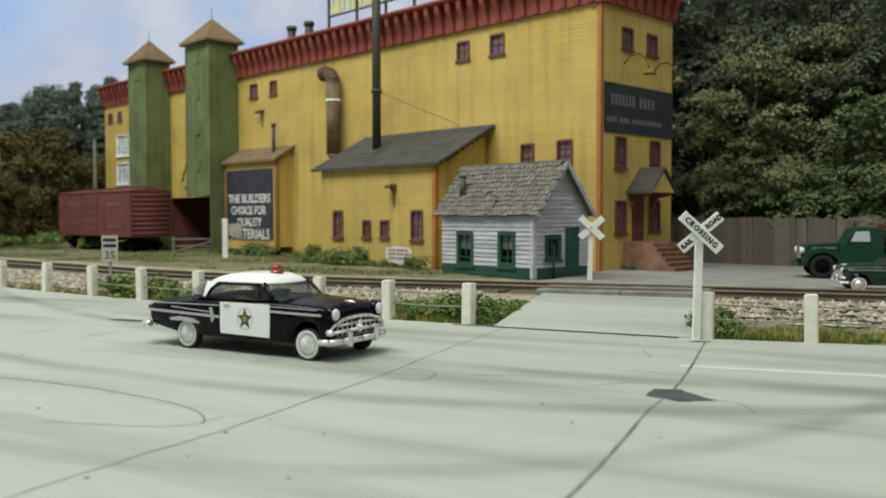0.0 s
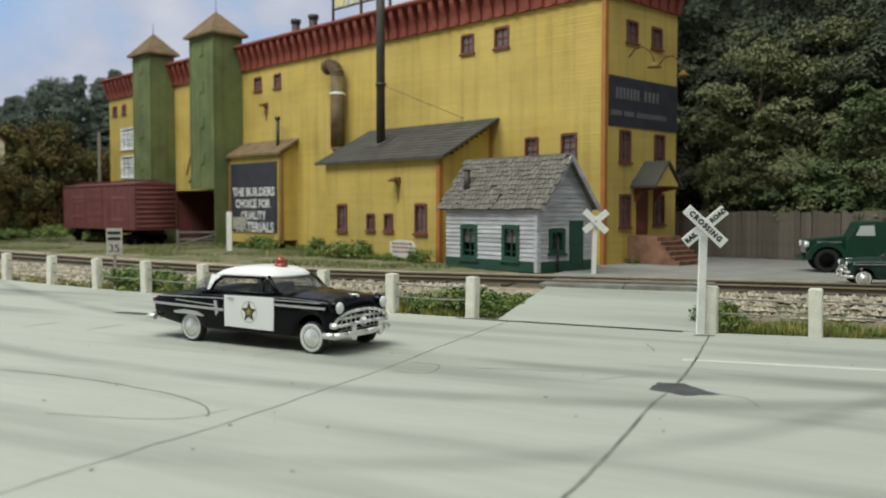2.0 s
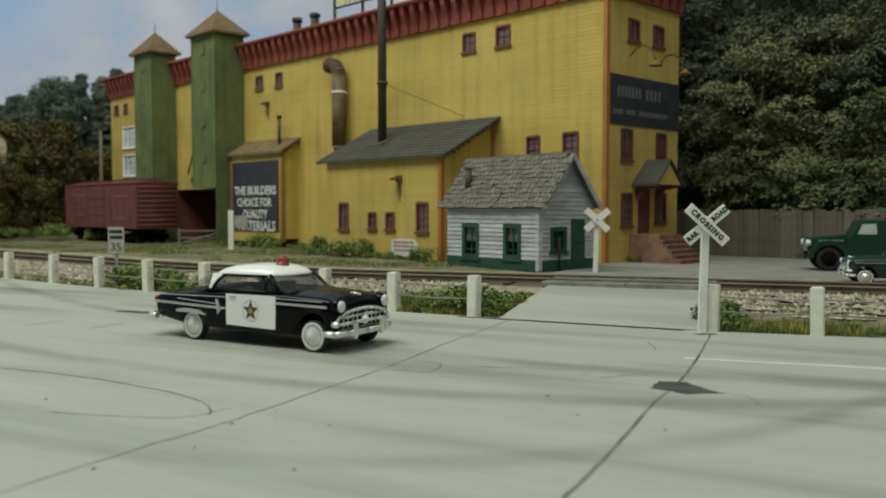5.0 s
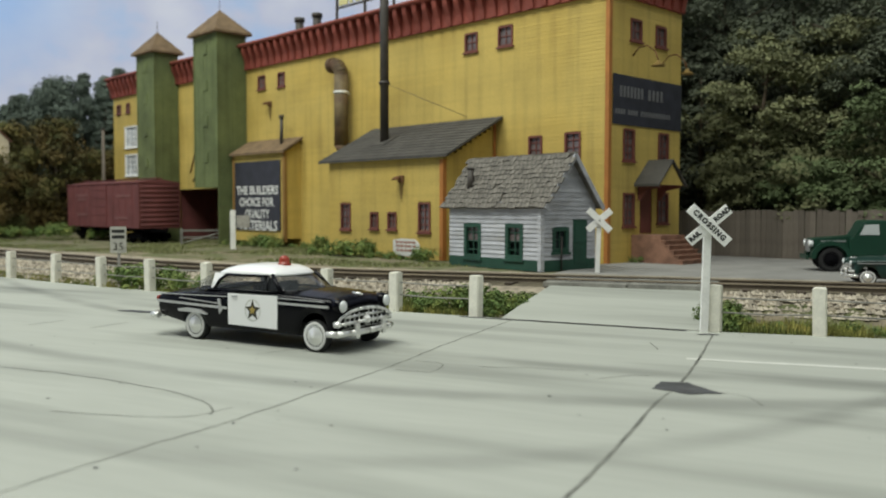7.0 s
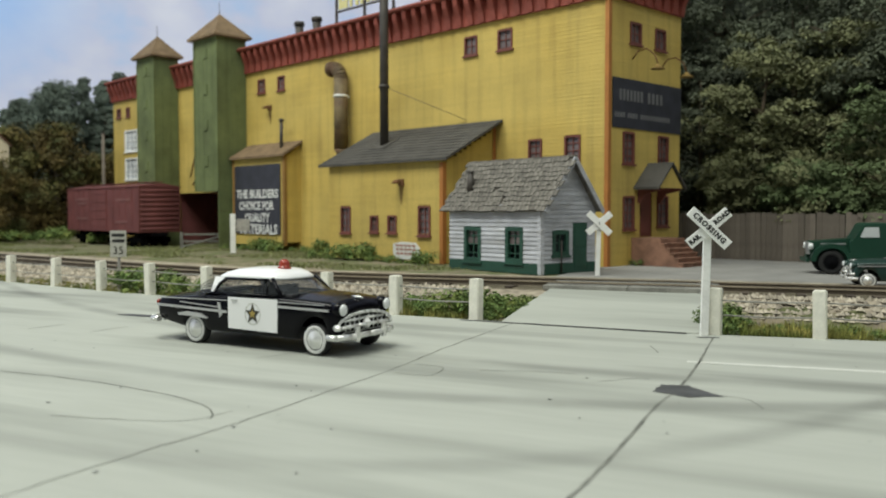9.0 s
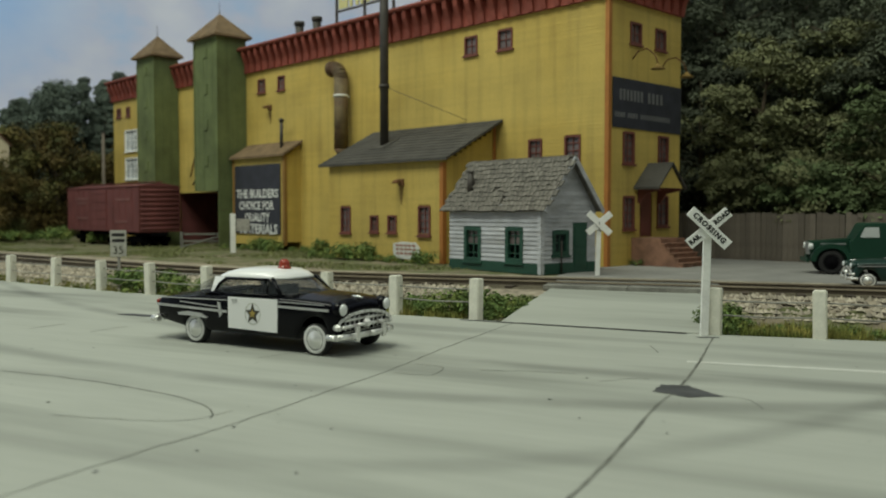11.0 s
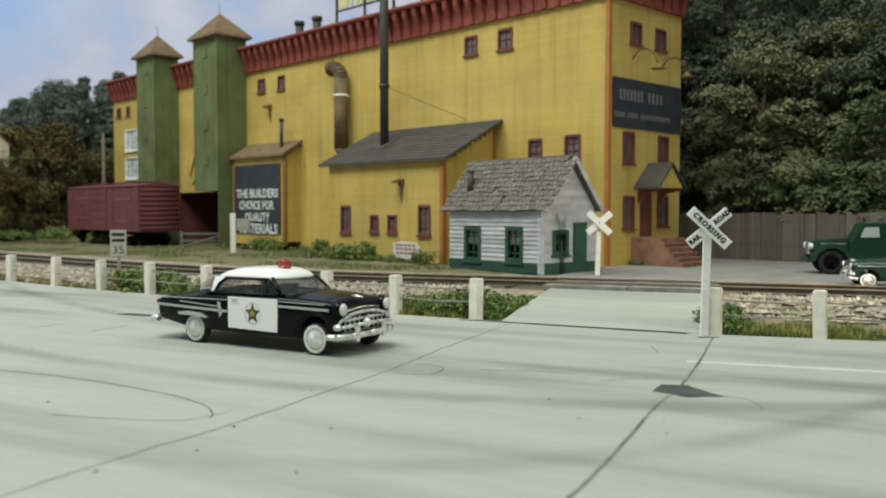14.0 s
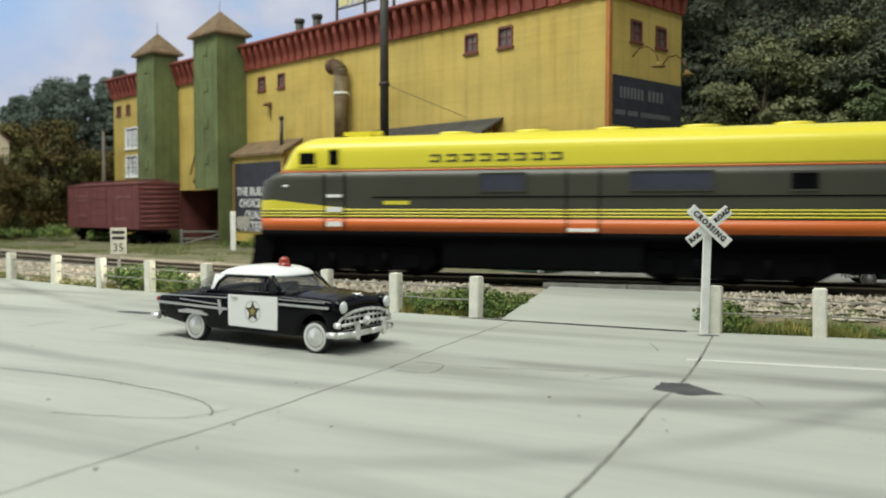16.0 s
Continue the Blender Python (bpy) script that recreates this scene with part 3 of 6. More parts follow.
def build_mill():
    mill = holder("mill_building", MILL, "tall yellow clapboard mill with red bracketed cornice", "building")
    I = Matrix.Identity(4)
    # x from the inner corner to the front corner, y outwards
    END = Matrix(((0, -1, 0, 0), (1, 0, 0, -DEEP), (0, 0, 1, 0), (0, 0, 0, 1)))
    front = [(7.69, 8.54, 10.04, 10.95), (5.42, 6.32, 10.02, 10.97), (26.56, 27.42, 10.05, 10.91), (24.36, 25.11, 10.0, 10.88),
             (3.61, 4.39, 4.45, 5.69), (1.44, 2.29, 4.40, 5.73), (48.3, 49.1, 10.1, 10.85), (45.3, 47.6, 7.25, 8.95), (45.3, 47.6, 4.97, 6.7), (46.6, 47.3, 10.1, 10.85)]
    bay = (29.0, 38.6, -1, 3.75)
    board_wall("front_clapboard", mill, I, LONG, 0, EAVE + 0.1, front + [bay], YELLOW, YELLOW_WALL)
    ends = [(1.57, 2.42, 9.72, 10.65), (3.55, 4.41, 9.70, 10.62), (1.09, 1.94, 4.47, 5.85), (3.87, 4.72, 4.45, 5.82), (1.14, 1.98, 1.60, 3.05), (2.45, 3.45, 1.25, 3.30), (3.85, 4.75, 1.70, 3.10)]
    ends = [(DEEP - b, DEEP - a, c, d) for a, b, c, d in ends]
    board_wall("end_clapboard", mill, END, DEEP, 0, EAVE + 0.1, ends, YELLOW, YELLOW_WALL)
    bm = B()
    box(bm, 0.2, LONG, -DEEP - 0.2, -DEEP, 0, EAVE)
    box(bm, LONG - 0.2, LONG, -DEEP, -0.2, 0, EAVE)
    part("rear_wall", bm, YELLOW_WALL, mill)
    bm = B()
    box(bm, 0.05, LONG - 0.05, -DEEP + 0.05, -0.05, TOP - 0.5, TOP - 0.3)
    part("roof", bm, ROOF_GREY, mill, "flat tarred roof")
    for i, w in enumerate(front):
        pale = i in (7, 8)
        window(mill, I, *w, WHITE if pale else WINDOW_RED, WHITE_PANE if pale else PANE, 2 if not pale else 3, 2 if w[3] - w[2] < 1 else 4)
    for w in ends[:5] + ends[6:]:
        window(mill, END, *w, WINDOW_RED, PANE, 2, 2 if w[3] - w[2] < 1 else 4)
    # panelled door
    d = ends[5]
    bm = B()
    box(bm, d[0], d[1], -0.1, -0.04, d[2], d[3], END)
    for k in range(3):
        box(bm, d[0] + 0.15, d[1] - 0.15, -0.045, -0.015, d[2] + 0.15 + k * 0.62, d[2] + 0.65 + k * 0.62, END)
    part("door", bm, WINDOW_RED, mill, "dark red panelled door")
    # corner boards
    boxes("corner_board", [(-0.06, 0.14, 0.0, 0.06, 0, EAVE + 0.1), (-0.06, 0.0, -0.16, 0.0, 0, EAVE + 0.1)], ORANGE_TRIM, mill)
    # cornice: fascia, sloping brackets, cap
    bm = B()
    box(bm, -0.05, LONG + 0.05, 0.0, 0.16, EAVE, TOP)
    box(bm, -0.16, 0.0, -DEEP, 0.16, EAVE, TOP)
    part("fascia", bm, RED_CORNICE, mill)
    bm = B()
    prism(bm, [(0.16, TOP), (0.70, TOP), (0.76, TOP + 0.10), (0.66, TOP + 0.22), (-0.2, TOP + 0.22), (-0.2, TOP)], -0.70, LONG + 0.1)
    prism(bm, [(-0.16, TOP), (-0.70, TOP), (-0.76, TOP + 0.10), (-0.66, TOP + 0.22), (0.2, TOP + 0.22), (0.2, TOP)], -DEEP - 0.1, 0.15, "y")
    part("cornice_cap", bm, RED_CORNICE, mill)
    bm = B()
    prism(bm, [(0.16, EAVE + 0.05), (0.26, EAVE + 0.02), (0.34, EAVE + 0.45), (0.58, EAVE + 1.0), (0.64, TOP - 0.01), (0.16, TOP - 0.01)], -0.15, 0.15)
    bracket = part("bracket", bm, RED_CORNICE, mill, m=pose(0.35, 0, 0))
    n = int(LONG / 0.75)
    for i in range(1, n):
        share(bracket, "bracket", mill, pose(0.35 + i * (LONG - 0.6) / (n - 1), 0, 0))
    for i in range(8):
        share(bracket, "bracket", mill, pose(0, -0.3 - i * 0.74, 0, 0, 0, 90))
    # painted sign on the end
    bm = B()
    box(bm, 0.0, DEEP - 0.25, 0.035, 0.055, 6.0, 8.15, END)
    sign = part("wall_sign", bm, SIGN_DARK, mill, "long dark sign painted with faded lettering")
    for x0, n, step, z0, z1, w in ((0.75, 7, 0.27, 7.20, 7.68, 0.17), (2.95, 4, 0.33, 7.20, 7.68, 0.20), (0.42, 4, 0.2, 6.46, 6.68, 0.14), (1.38, 4, 0.2, 6.46, 6.68, 0.14), (2.38, 12, 0.205, 6.46, 6.68, 0.14)):
        boxes("lettering_bar", [(DEEP - x0 - k * step - w, DEEP - x0 - k * step, 0.055, 0.062, z0, z1) for k in range(n)], FADED, sign, END)
    # sign lamps on bent arms
    for u, z in ((1.75, 9.05), (4.1, 8.95)):
        bm = B()
        pts = [END @ Vector((DEEP - u, 0.02, z)), END @ Vector((DEEP - u, 0.35, z + 0.33)), END @ Vector((DEEP - u, 0.75, z + 0.36)), END @ Vector((DEEP - u, 1.15, z + 0.05)), END @ Vector((DEEP - u, 1.3, z - 0.35))]
        tube(bm, pts, 0.03)
        arm = part("lamp_arm", bm, RUST, mill)
        bm = B()
        lathe(bm, pts[-1], (0, 0, -1), [(0, 0.06), (0.08, 0.10), (0.22, 0.32), (0.24, 0.30)], 14)
        part("shade", bm, STAIN, arm)
    # rusty bracket lamps with stains on the long front and the annex
    for s, nn, z in ((26.0, 0.0, 9.0), (9.3, 3.5, 3.75)):
        bm = B()
        tube(bm, [(s, nn, z), (s, nn + 0.18, z + 0.10), (s + 0.08, nn + 0.32, z + 0.09)], 0.05)
        lathe(bm, (s + 0.08, nn + 0.32, z + 0.12), (0, 0, -1), [(0, 0.07), (0.12, 0.22), (0.16, 0.20)], 12)
        box(bm, s - 0.18, s + 0.18, nn + 0.02, nn + 0.10, z - 0.15, z + 0.18)
        part("bracket_lamp", bm, RUST, mill, "rusted bracket lamp")
        bm = B()
        ring = [(s - 0.14, z - 0.15), (s + 0.14, z - 0.15), (s + 0.10, z - 0.75), (s + 0.02, z - 1.05), (s - 0.09, z - 0.7)]
        bm.faces.new([bm.verts.new((a, nn + 0.040, b)) for a, b in ring])
        part("rust_stain", bm, STAIN, mill, fix=False)
    # loading bay under the front
    bm = B()
    box(bm, 29.0, 38.6, -3.2, -3.0, 0, 3.9)
    box(bm, 28.9, 29.05, -3.0, -0.2, 0, 3.9)
    box(bm, 38.55, 38.7, -3.0, -0.2, 0, 3.9)
    box(bm, 29.0, 38.6, -3.0, -0.2, 3.76, 3.9)
    part("loading_bay", bm, BOXCAR, mill, "deep red shaded loading bay")
    for a, b in (((36.6, 0.06, 4.9), (34.9, 0.06, 8.2)), ((36.2, 0.06, 4.3), (34.3, 0.06, 6.4))):
        bm = B()
        cyl(bm, a, b, 0.05, seg=6)
        part("diagonal_rail", bm, RUST, mill)
    # door hood
    HOOD = END @ pose(DEEP - 3.1, 0, 0)
    bm = B()
    for sgn in (-1, 1):
        a = [HOOD @ Vector(c) for c in ((0, 0.0, 4.45), (0, 1.30, 4.45), (sgn * 1.15, 1.30, 3.35), (sgn * 1.15, 0.0, 3.35))]
        b = [HOOD @ Vector((c[0], c[1], c[2] + 0.11)) for c in ((0, 0.0, 4.45), (0, 1.30, 4.45), (sgn * 1.15, 1.30, 3.35), (sgn * 1.15, 0.0, 3.35))]
        va, vb = [bm.verts.new(c) for c in a], [bm.verts.new(c) for c in b]
        bm.faces.new(va)
        bm.faces.new(vb)
        for i in range(4):
            bm.faces.new((va[i], va[(i + 1) % 4], vb[(i + 1) % 4], vb[i]))
    hood = part("door_hood", bm, ROOF_GREY, mill, "small gabled hood over the door")
    bm = B()
    q = [HOOD @ Vector(c) for c in ((-0.95, 1.2, 3.42), (0.95, 1.2, 3.42), (0, 1.2, 4.38))]
    q2 = [HOOD @ Vector(c) for c in ((-0.95, 1.14, 3.42), (0.95, 1.14, 3.42), (0, 1.14, 4.38))]
    va, vb = [bm.verts.new(c) for c in q], [bm.verts.new(c) for c in q2]
    bm.faces.new(va)
    bm.faces.new(vb)
    for i in range(3):
        bm.faces.new((va[i], va[(i + 1) % 3], vb[(i + 1) % 3], vb[i]))
    part("gable", bm, YELLOW, hood)
    for sgn in (-0.8, 0.8):
        bm = B()
        prism(bm, [(0.02, 2.75), (0.02, 3.44), (1.14, 3.44), (1.14, 3.30), (0.45, 3.18), (0.16, 2.75)], sgn - 0.05, sgn + 0.05, "x")
        bm.transform(HOOD)
        part("brace", bm, WINDOW_RED, hood)
    bm = B()
    box(bm, -0.9, 0.9, 0.02, 1.14, 3.40, 3.44, HOOD)
    part("soffit", bm, WINDOW_RED, hood)
    # landing and steps
    bm = B()
    box(bm, -0.65, 1.3, 0.02, 1.5, 0, 1.22, HOOD)
    part("landing", bm, STEP_RED, mill, "worn pink concrete landing")
    for i in range(5):
        bm = B()
        box(bm, -0.65, 1.3, 1.5 + 0.215 * i, 1.5 + 0.215 * (i + 1), 0, 1.16 - 0.203 * (i + 1), HOOD)
        box(bm, -0.68, 1.33, 1.5 + 0.215 * i, 1.54 + 0.215 * (i + 1), 1.164 - 0.203 * (i + 1), 1.22 - 0.203 * (i + 1), HOOD)
        part("step", bm, STEP_RED, mill)
    # roof vents and the roof sign
    for s, nn, z in ((24.9, -1.5, 14.5), (23.0, -1.5, 14.5)):
        bm = B()
        cyl(bm, (s, nn, TOP - 0.5), (s, nn, z - 0.25), 0.26)
        cyl(bm, (s, nn, z - 0.25), (s, nn, z), 0.33)
        part("roof_vent", bm, IRON, mill, "short dark roof vent", smooth=False)
    bm = B()
    for s in (19.5, 16.9, 14.4, 12.1, 10.0):
        box(bm, s - 0.06, s + 0.06, -0.46, -0.34, TOP + 0.1, TOP + 4.6)
    for z in (TOP + 1.15, TOP + 4.4):
        box(bm, 9.9, 19.6, -0.44, -0.36, z, z + 0.1)
    rs = part("roof_sign", bm, IRON, mill, "roof sign of pale letters on an iron frame")
    bm = B()
    for k in range(9):
        s = 19.2 - k * 1.0
        box(bm, s - 0.8, s - 0.55, -0.40, -0.32, TOP + 1.3, TOP + 4.2)
        box(bm, s - 0.22, s, -0.40, -0.32, TOP + 1.3, TOP + 4.2)
        box(bm, s - 0.56, s - 0.2, -0.39, -0.33, TOP + 1.3 + (k % 3) * 0.9, TOP + 1.75 + (k % 3) * 0.9)
    part("sign_bars", bm, mat("cream_letter", (0.62, 0.58, 0.28), 0.6), rs)
    # bent duct
    bm = B()
    s, nn = 17.8, 0.62
    cyl(bm, (s, nn, 5.9), (s, nn, 9.9), 0.40, seg=18)
    last, ring = (s, nn, 9.9), []
    for k in range(1, 7):
        a = math.pi / 2 * k / 6
        p = (s + 0.62 - 0.62 * math.cos(a), nn, 9.9 + 0.62 * math.sin(a))
        cyl(bm, last, p, 0.40, seg=18, cap=False)
        last = p
    cyl(bm, last, (s + 0.95, nn, 10.52), 0.44, seg=18)
    cyl(bm, (s, nn, 5.9), (s, nn, 5.55), 0.40, 0.2, seg=18)
    duct = part("vent_duct", bm, RUSTY, mill, "rusty bent ventilation duct", smooth=False)
    bm = B()
    cyl(bm, (s, nn, 8.85), (s, nn, 8.98), 0.43, seg=18)
    box(bm, s - 0.05, s + 0.05, 0.02, nn, 8.86, 8.97)
    part("clamp", bm, WHITE, duct, "white pipe clamp")
    # boiler stack
    bm = B()
    s, nn = 12.6, 1.8
    cyl(bm, (s, nn, 4.9), (s, nn, 18.5), 0.23, seg=18)
    stack = part("chimney", bm, IRON, mill, "tall thin dark iron smoke stack")
    bm = B()
    for z in (8.72,):
        cyl(bm, (s, nn, z), (s, nn, z + 0.16), 0.29, seg=18)
    box(bm, s - 0.38, s + 0.38, nn - 0.03, nn + 0.03, 8.77, 8.83)
    part("collar", bm, IRON, stack)
    bm = B()
    prism(bm, [(nn - 0.55, 6.17), (nn + 0.55, 5.60), (nn + 0.55, 5.50), (nn - 0.55, 6.07)], s - 0.55, s + 0.55)
    part("flashing", bm, ROOF_GREY, stack)
    for q in ((s - 4.2, 0.03, 6.9), (s + 1.9, 0.03, 7.3)):
        bm = B()
        cyl(bm, (s, nn, 8.8), q, 0.014, seg=5)
        part("guy_wire", bm, IRON, stack)
    # boiler-house annex
    S0, S1, D = 6.5, 15.05, 3.5
    AF = pose(S0, D, 0)
    holes = [(13.24, 14.03, 1.29, 2.63), (11.04, 11.65, 1.36, 2.17), (9.68, 10.31, 1.36, 2.18), (7.31, 8.11, 1.27, 2.63)]
    holes = [(a - S0, b - S0, c, d) for a, b, c, d in holes]
    board_wall("annex_front_clapboard", mill, AF, S1 - S0, 0, 4.74, holes, YELLOW, YELLOW_WALL)
    for w in holes:
        window(mill, AF, *w, WINDOW_RED, PANE, 2, 4 if w[3] - w[2] > 1 else 2)
    AE = Matrix(((0, -1, 0, S0), (1, 0, 0, 0), (0, 0, 1, 0), (0, 0, 0, 1)))
    slope = lambda z: (0.0, D - 0.2 if z < 4.6 else max(0.02, (6.56 - z) / 0.5215 - 0.2))
    board_wall("annex_side_clapboard", mill, AE, D, 0, 6.45, [], YELLOW, YELLOW_WALL, top=slope)
    bm = B()
    box(bm, S1 - 0.2, S1, 0.0, D - 0.2, 0, 4.5)
    part("annex_rear_wall", bm, YELLOW_WALL, mill)
    boxes("corner_board", [(S0 - 0.06, S0 + 0.16, D, D + 0.06, 0, 4.6), (S0 - 0.06, S0, D - 0.18, D, 0, 4.6), (S0 - 0.07, S0 - 0.01, 0.03, 0.20, 0, 6.4)], ORANGE_TRIM, mill)
    bm = B()
    n, a0, a1 = 12, -0.05, D + 0.22
    zof = lambda y: 6.75 - 0.5215 * y
    for i in range(n):
        u0, u1 = a0 + (a1 - a0) * i / n, a0 + (a1 - a0) * (i + 1) / n + 0.05
        x = S0 - 0.5
        while x < S1 + 0.6:
            x2 = min(S1 + 0.6, x + random.uniform(1.6, 2.8))
            prism(bm, [(u0, zof(u0)), (u1, zof(u1) + 0.035), (u1, zof(u1) - 0.10), (u0, zof(u0) - 0.10)], x, x2)
            x = x2
    part("annex_roof", bm, ROOF_GREY, mill, "dark sheet roofing in lapped courses")["kind"] = "stuff"
    # notice-board lean-to
    S0, S1, D = 22.7, 28.6, 1.2
    board_wall("leanto_side_clapboard", mill, Matrix(((0, -1, 0, S0), (1, 0, 0, 0), (0, 0, 1, 0), (0, 0, 0, 1))), D, 0.5, 6.6, [], YELLOW, YELLOW_WALL, top=lambda z: (0.0, D if z < 5.75 else max(0.02, D * (6.62 - z) / 0.87)))
    board_wall("leanto_front_clapboard", mill, pose(S0, D, 0), S1 - S0, 0.3, 5.78, [], YELLOW, YELLOW_WALL, thick=0.15)
    boxes("corner_board", [(S0 - 0.05, S0 + 0.16, D, D + 0.06, 0.3, 5.75), (S0 - 0.06, S0, D - 0.16, D, 0.3, 5.75), (S1 - 0.16, S1 + 0.03, D, D + 0.06, 0.3, 5.75)], LEANTO_TRIM, mill)
    bm = B()
    prism(bm, [(-0.05, 6.62), (D + 0.25, 5.72), (D + 0.25, 5.86), (-0.05, 6.78)], S0 - 0.25, S1 + 0.1)
    part("leanto_roof", bm, BROWN_ROOF, mill, "brown rusty sloping roof")
    bm = B()
    cyl(bm, (S0 + 1.1, 0.65, 6.0), (S0 + 1.1, 0.65, 7.95), 0.11)
    cyl(bm, (S0 + 1.1, 0.65, 7.9), (S0 + 1.1, 0.65, 8.1), 0.16)
    part("stove_pipe", bm, IRON, mill)
    bm = B()
    box(bm, S0 + 0.35, S1 - 0.3, D + 0.04, D + 0.09, 0.98, 5.30)
    board = part("notice_board", bm, SIGN_DARK, mill, "dark blue-black painted notice with white lettering")
    FACE = pose(0, 0, 0, 90, 0, 180)
    for k, line in enumerate(("THE BUILDERS", "CHOICE FOR", "QUALITY", "MATERIALS")):
        lettering(line, (0.74, 0.74, 0.74, 0.86)[k], board, pose((S0 + S1) / 2 + (0, 0.1, 0, -0.15)[k], D + 0.10, 3.46 - k * 0.74) @ FACE @ Matrix.Diagonal(((1.02, 0.92, 0.92, 1.0)[k], 1.0, 1.0, 1.0)), SIGN_WHITE, bold=0.018)
    # elevator towers
    for s0, s1, d, z0, z1, rise in ((28.85, 31.85, 2.17, 3.72, 13.75, 1.75), (38.3, 41.0, 1.93, 0.0, 13.7, 1.7)):
        part_tower(mill, s0, s1, d, z0, z1, rise)
    return mill


def part_tower(mill, s0, s1, d, z0, z1, rise):
    body = B()
    box(body, s0 + 0.03, s1 - 0.03, 0.04, d - 0.03, z0, z1)
    tower = part("elevator_tower", body, GREEN_SIDING, mill, "tall green sheeted elevator tower")
    for m, w in ((pose(s0, d, 0), s1 - s0), (Matrix(((0, -1, 0, s0), (1, 0, 0, 0.03), (0, 0, 1, 0), (0, 0, 0, 1))), d - 0.03), (Matrix(((0, 1, 0, s1), (-1, 0, 0, d), (0, 0, 1, 0), (0, 0, 0, 1))), d - 0.031)):
        bm = B()
        n = max(2, round(w / 0.55))
        zb = 0.0 if w == d - 0.03 else z0
        for i in range(n):
            z = zb
            while z < z1:
                t = min(z1, z + 2.45)
                box(bm, i * w / n + 0.006, (i + 1) * w / n - 0.006, -0.05, 0.012 * (i % 2), z, t - 0.012, m)
                z = t
        part("sheeting", bm, GREEN_SIDING, tower)["kind"] = "stuff"
    bm = B()
    for x, y in ((s0, d), (s1, d)):
        box(bm, x - 0.05, x + 0.05, y - 0.05, y + 0.05, z0, z1)
    part("corner_strip", bm, GREEN_SIDING, tower)
    bm = B()
    cx, cy, o = (s0 + s1) / 2, d / 2, 0.34
    ring = [bm.verts.new(p) for p in ((s0 - o, -0.25, z1 - 0.05), (s1 + o, -0.25, z1 - 0.05), (s1 + o, d + o, z1 - 0.05), (s0 - o, d + o, z1 - 0.05))]
    ring2 = [bm.verts.new(v.co + Vector((0, 0, 0.14))) for v in ring]
    apex = bm.verts.new((cx, cy, z1 + rise))
    for i in range(4):
        j = (i + 1) % 4
        bm.faces.new((ring[i], ring[j], ring2[j], ring2[i]))
        bm.faces.new((ring2[i], ring2[j], apex))
    bm.faces.new(ring[::-1])
    part("tower_roof", bm, BROWN_ROOF, tower, "brown pyramid roof")
    bm = B()
    cyl(bm, (cx, cy, z1 + rise - 0.1), (cx, cy, z1 + rise + 0.75), 0.03, 0.012, seg=6)
    part("finial", bm, IRON, tower)
    for k in range(4):
        bm = B()
        z = z1 - 1.0 - k * 2.35
        box(bm, cx - 0.28, cx + 0.28, d + 0.0, d + 0.05, z - 0.35, z + 0.35)
        box(bm, cx - 0.20, cx + 0.20, d + 0.05, d + 0.07, z - 0.27, z + 0.27)
        part("hatch", bm, GREEN_SIDING, tower)
    return tower


build_mill()


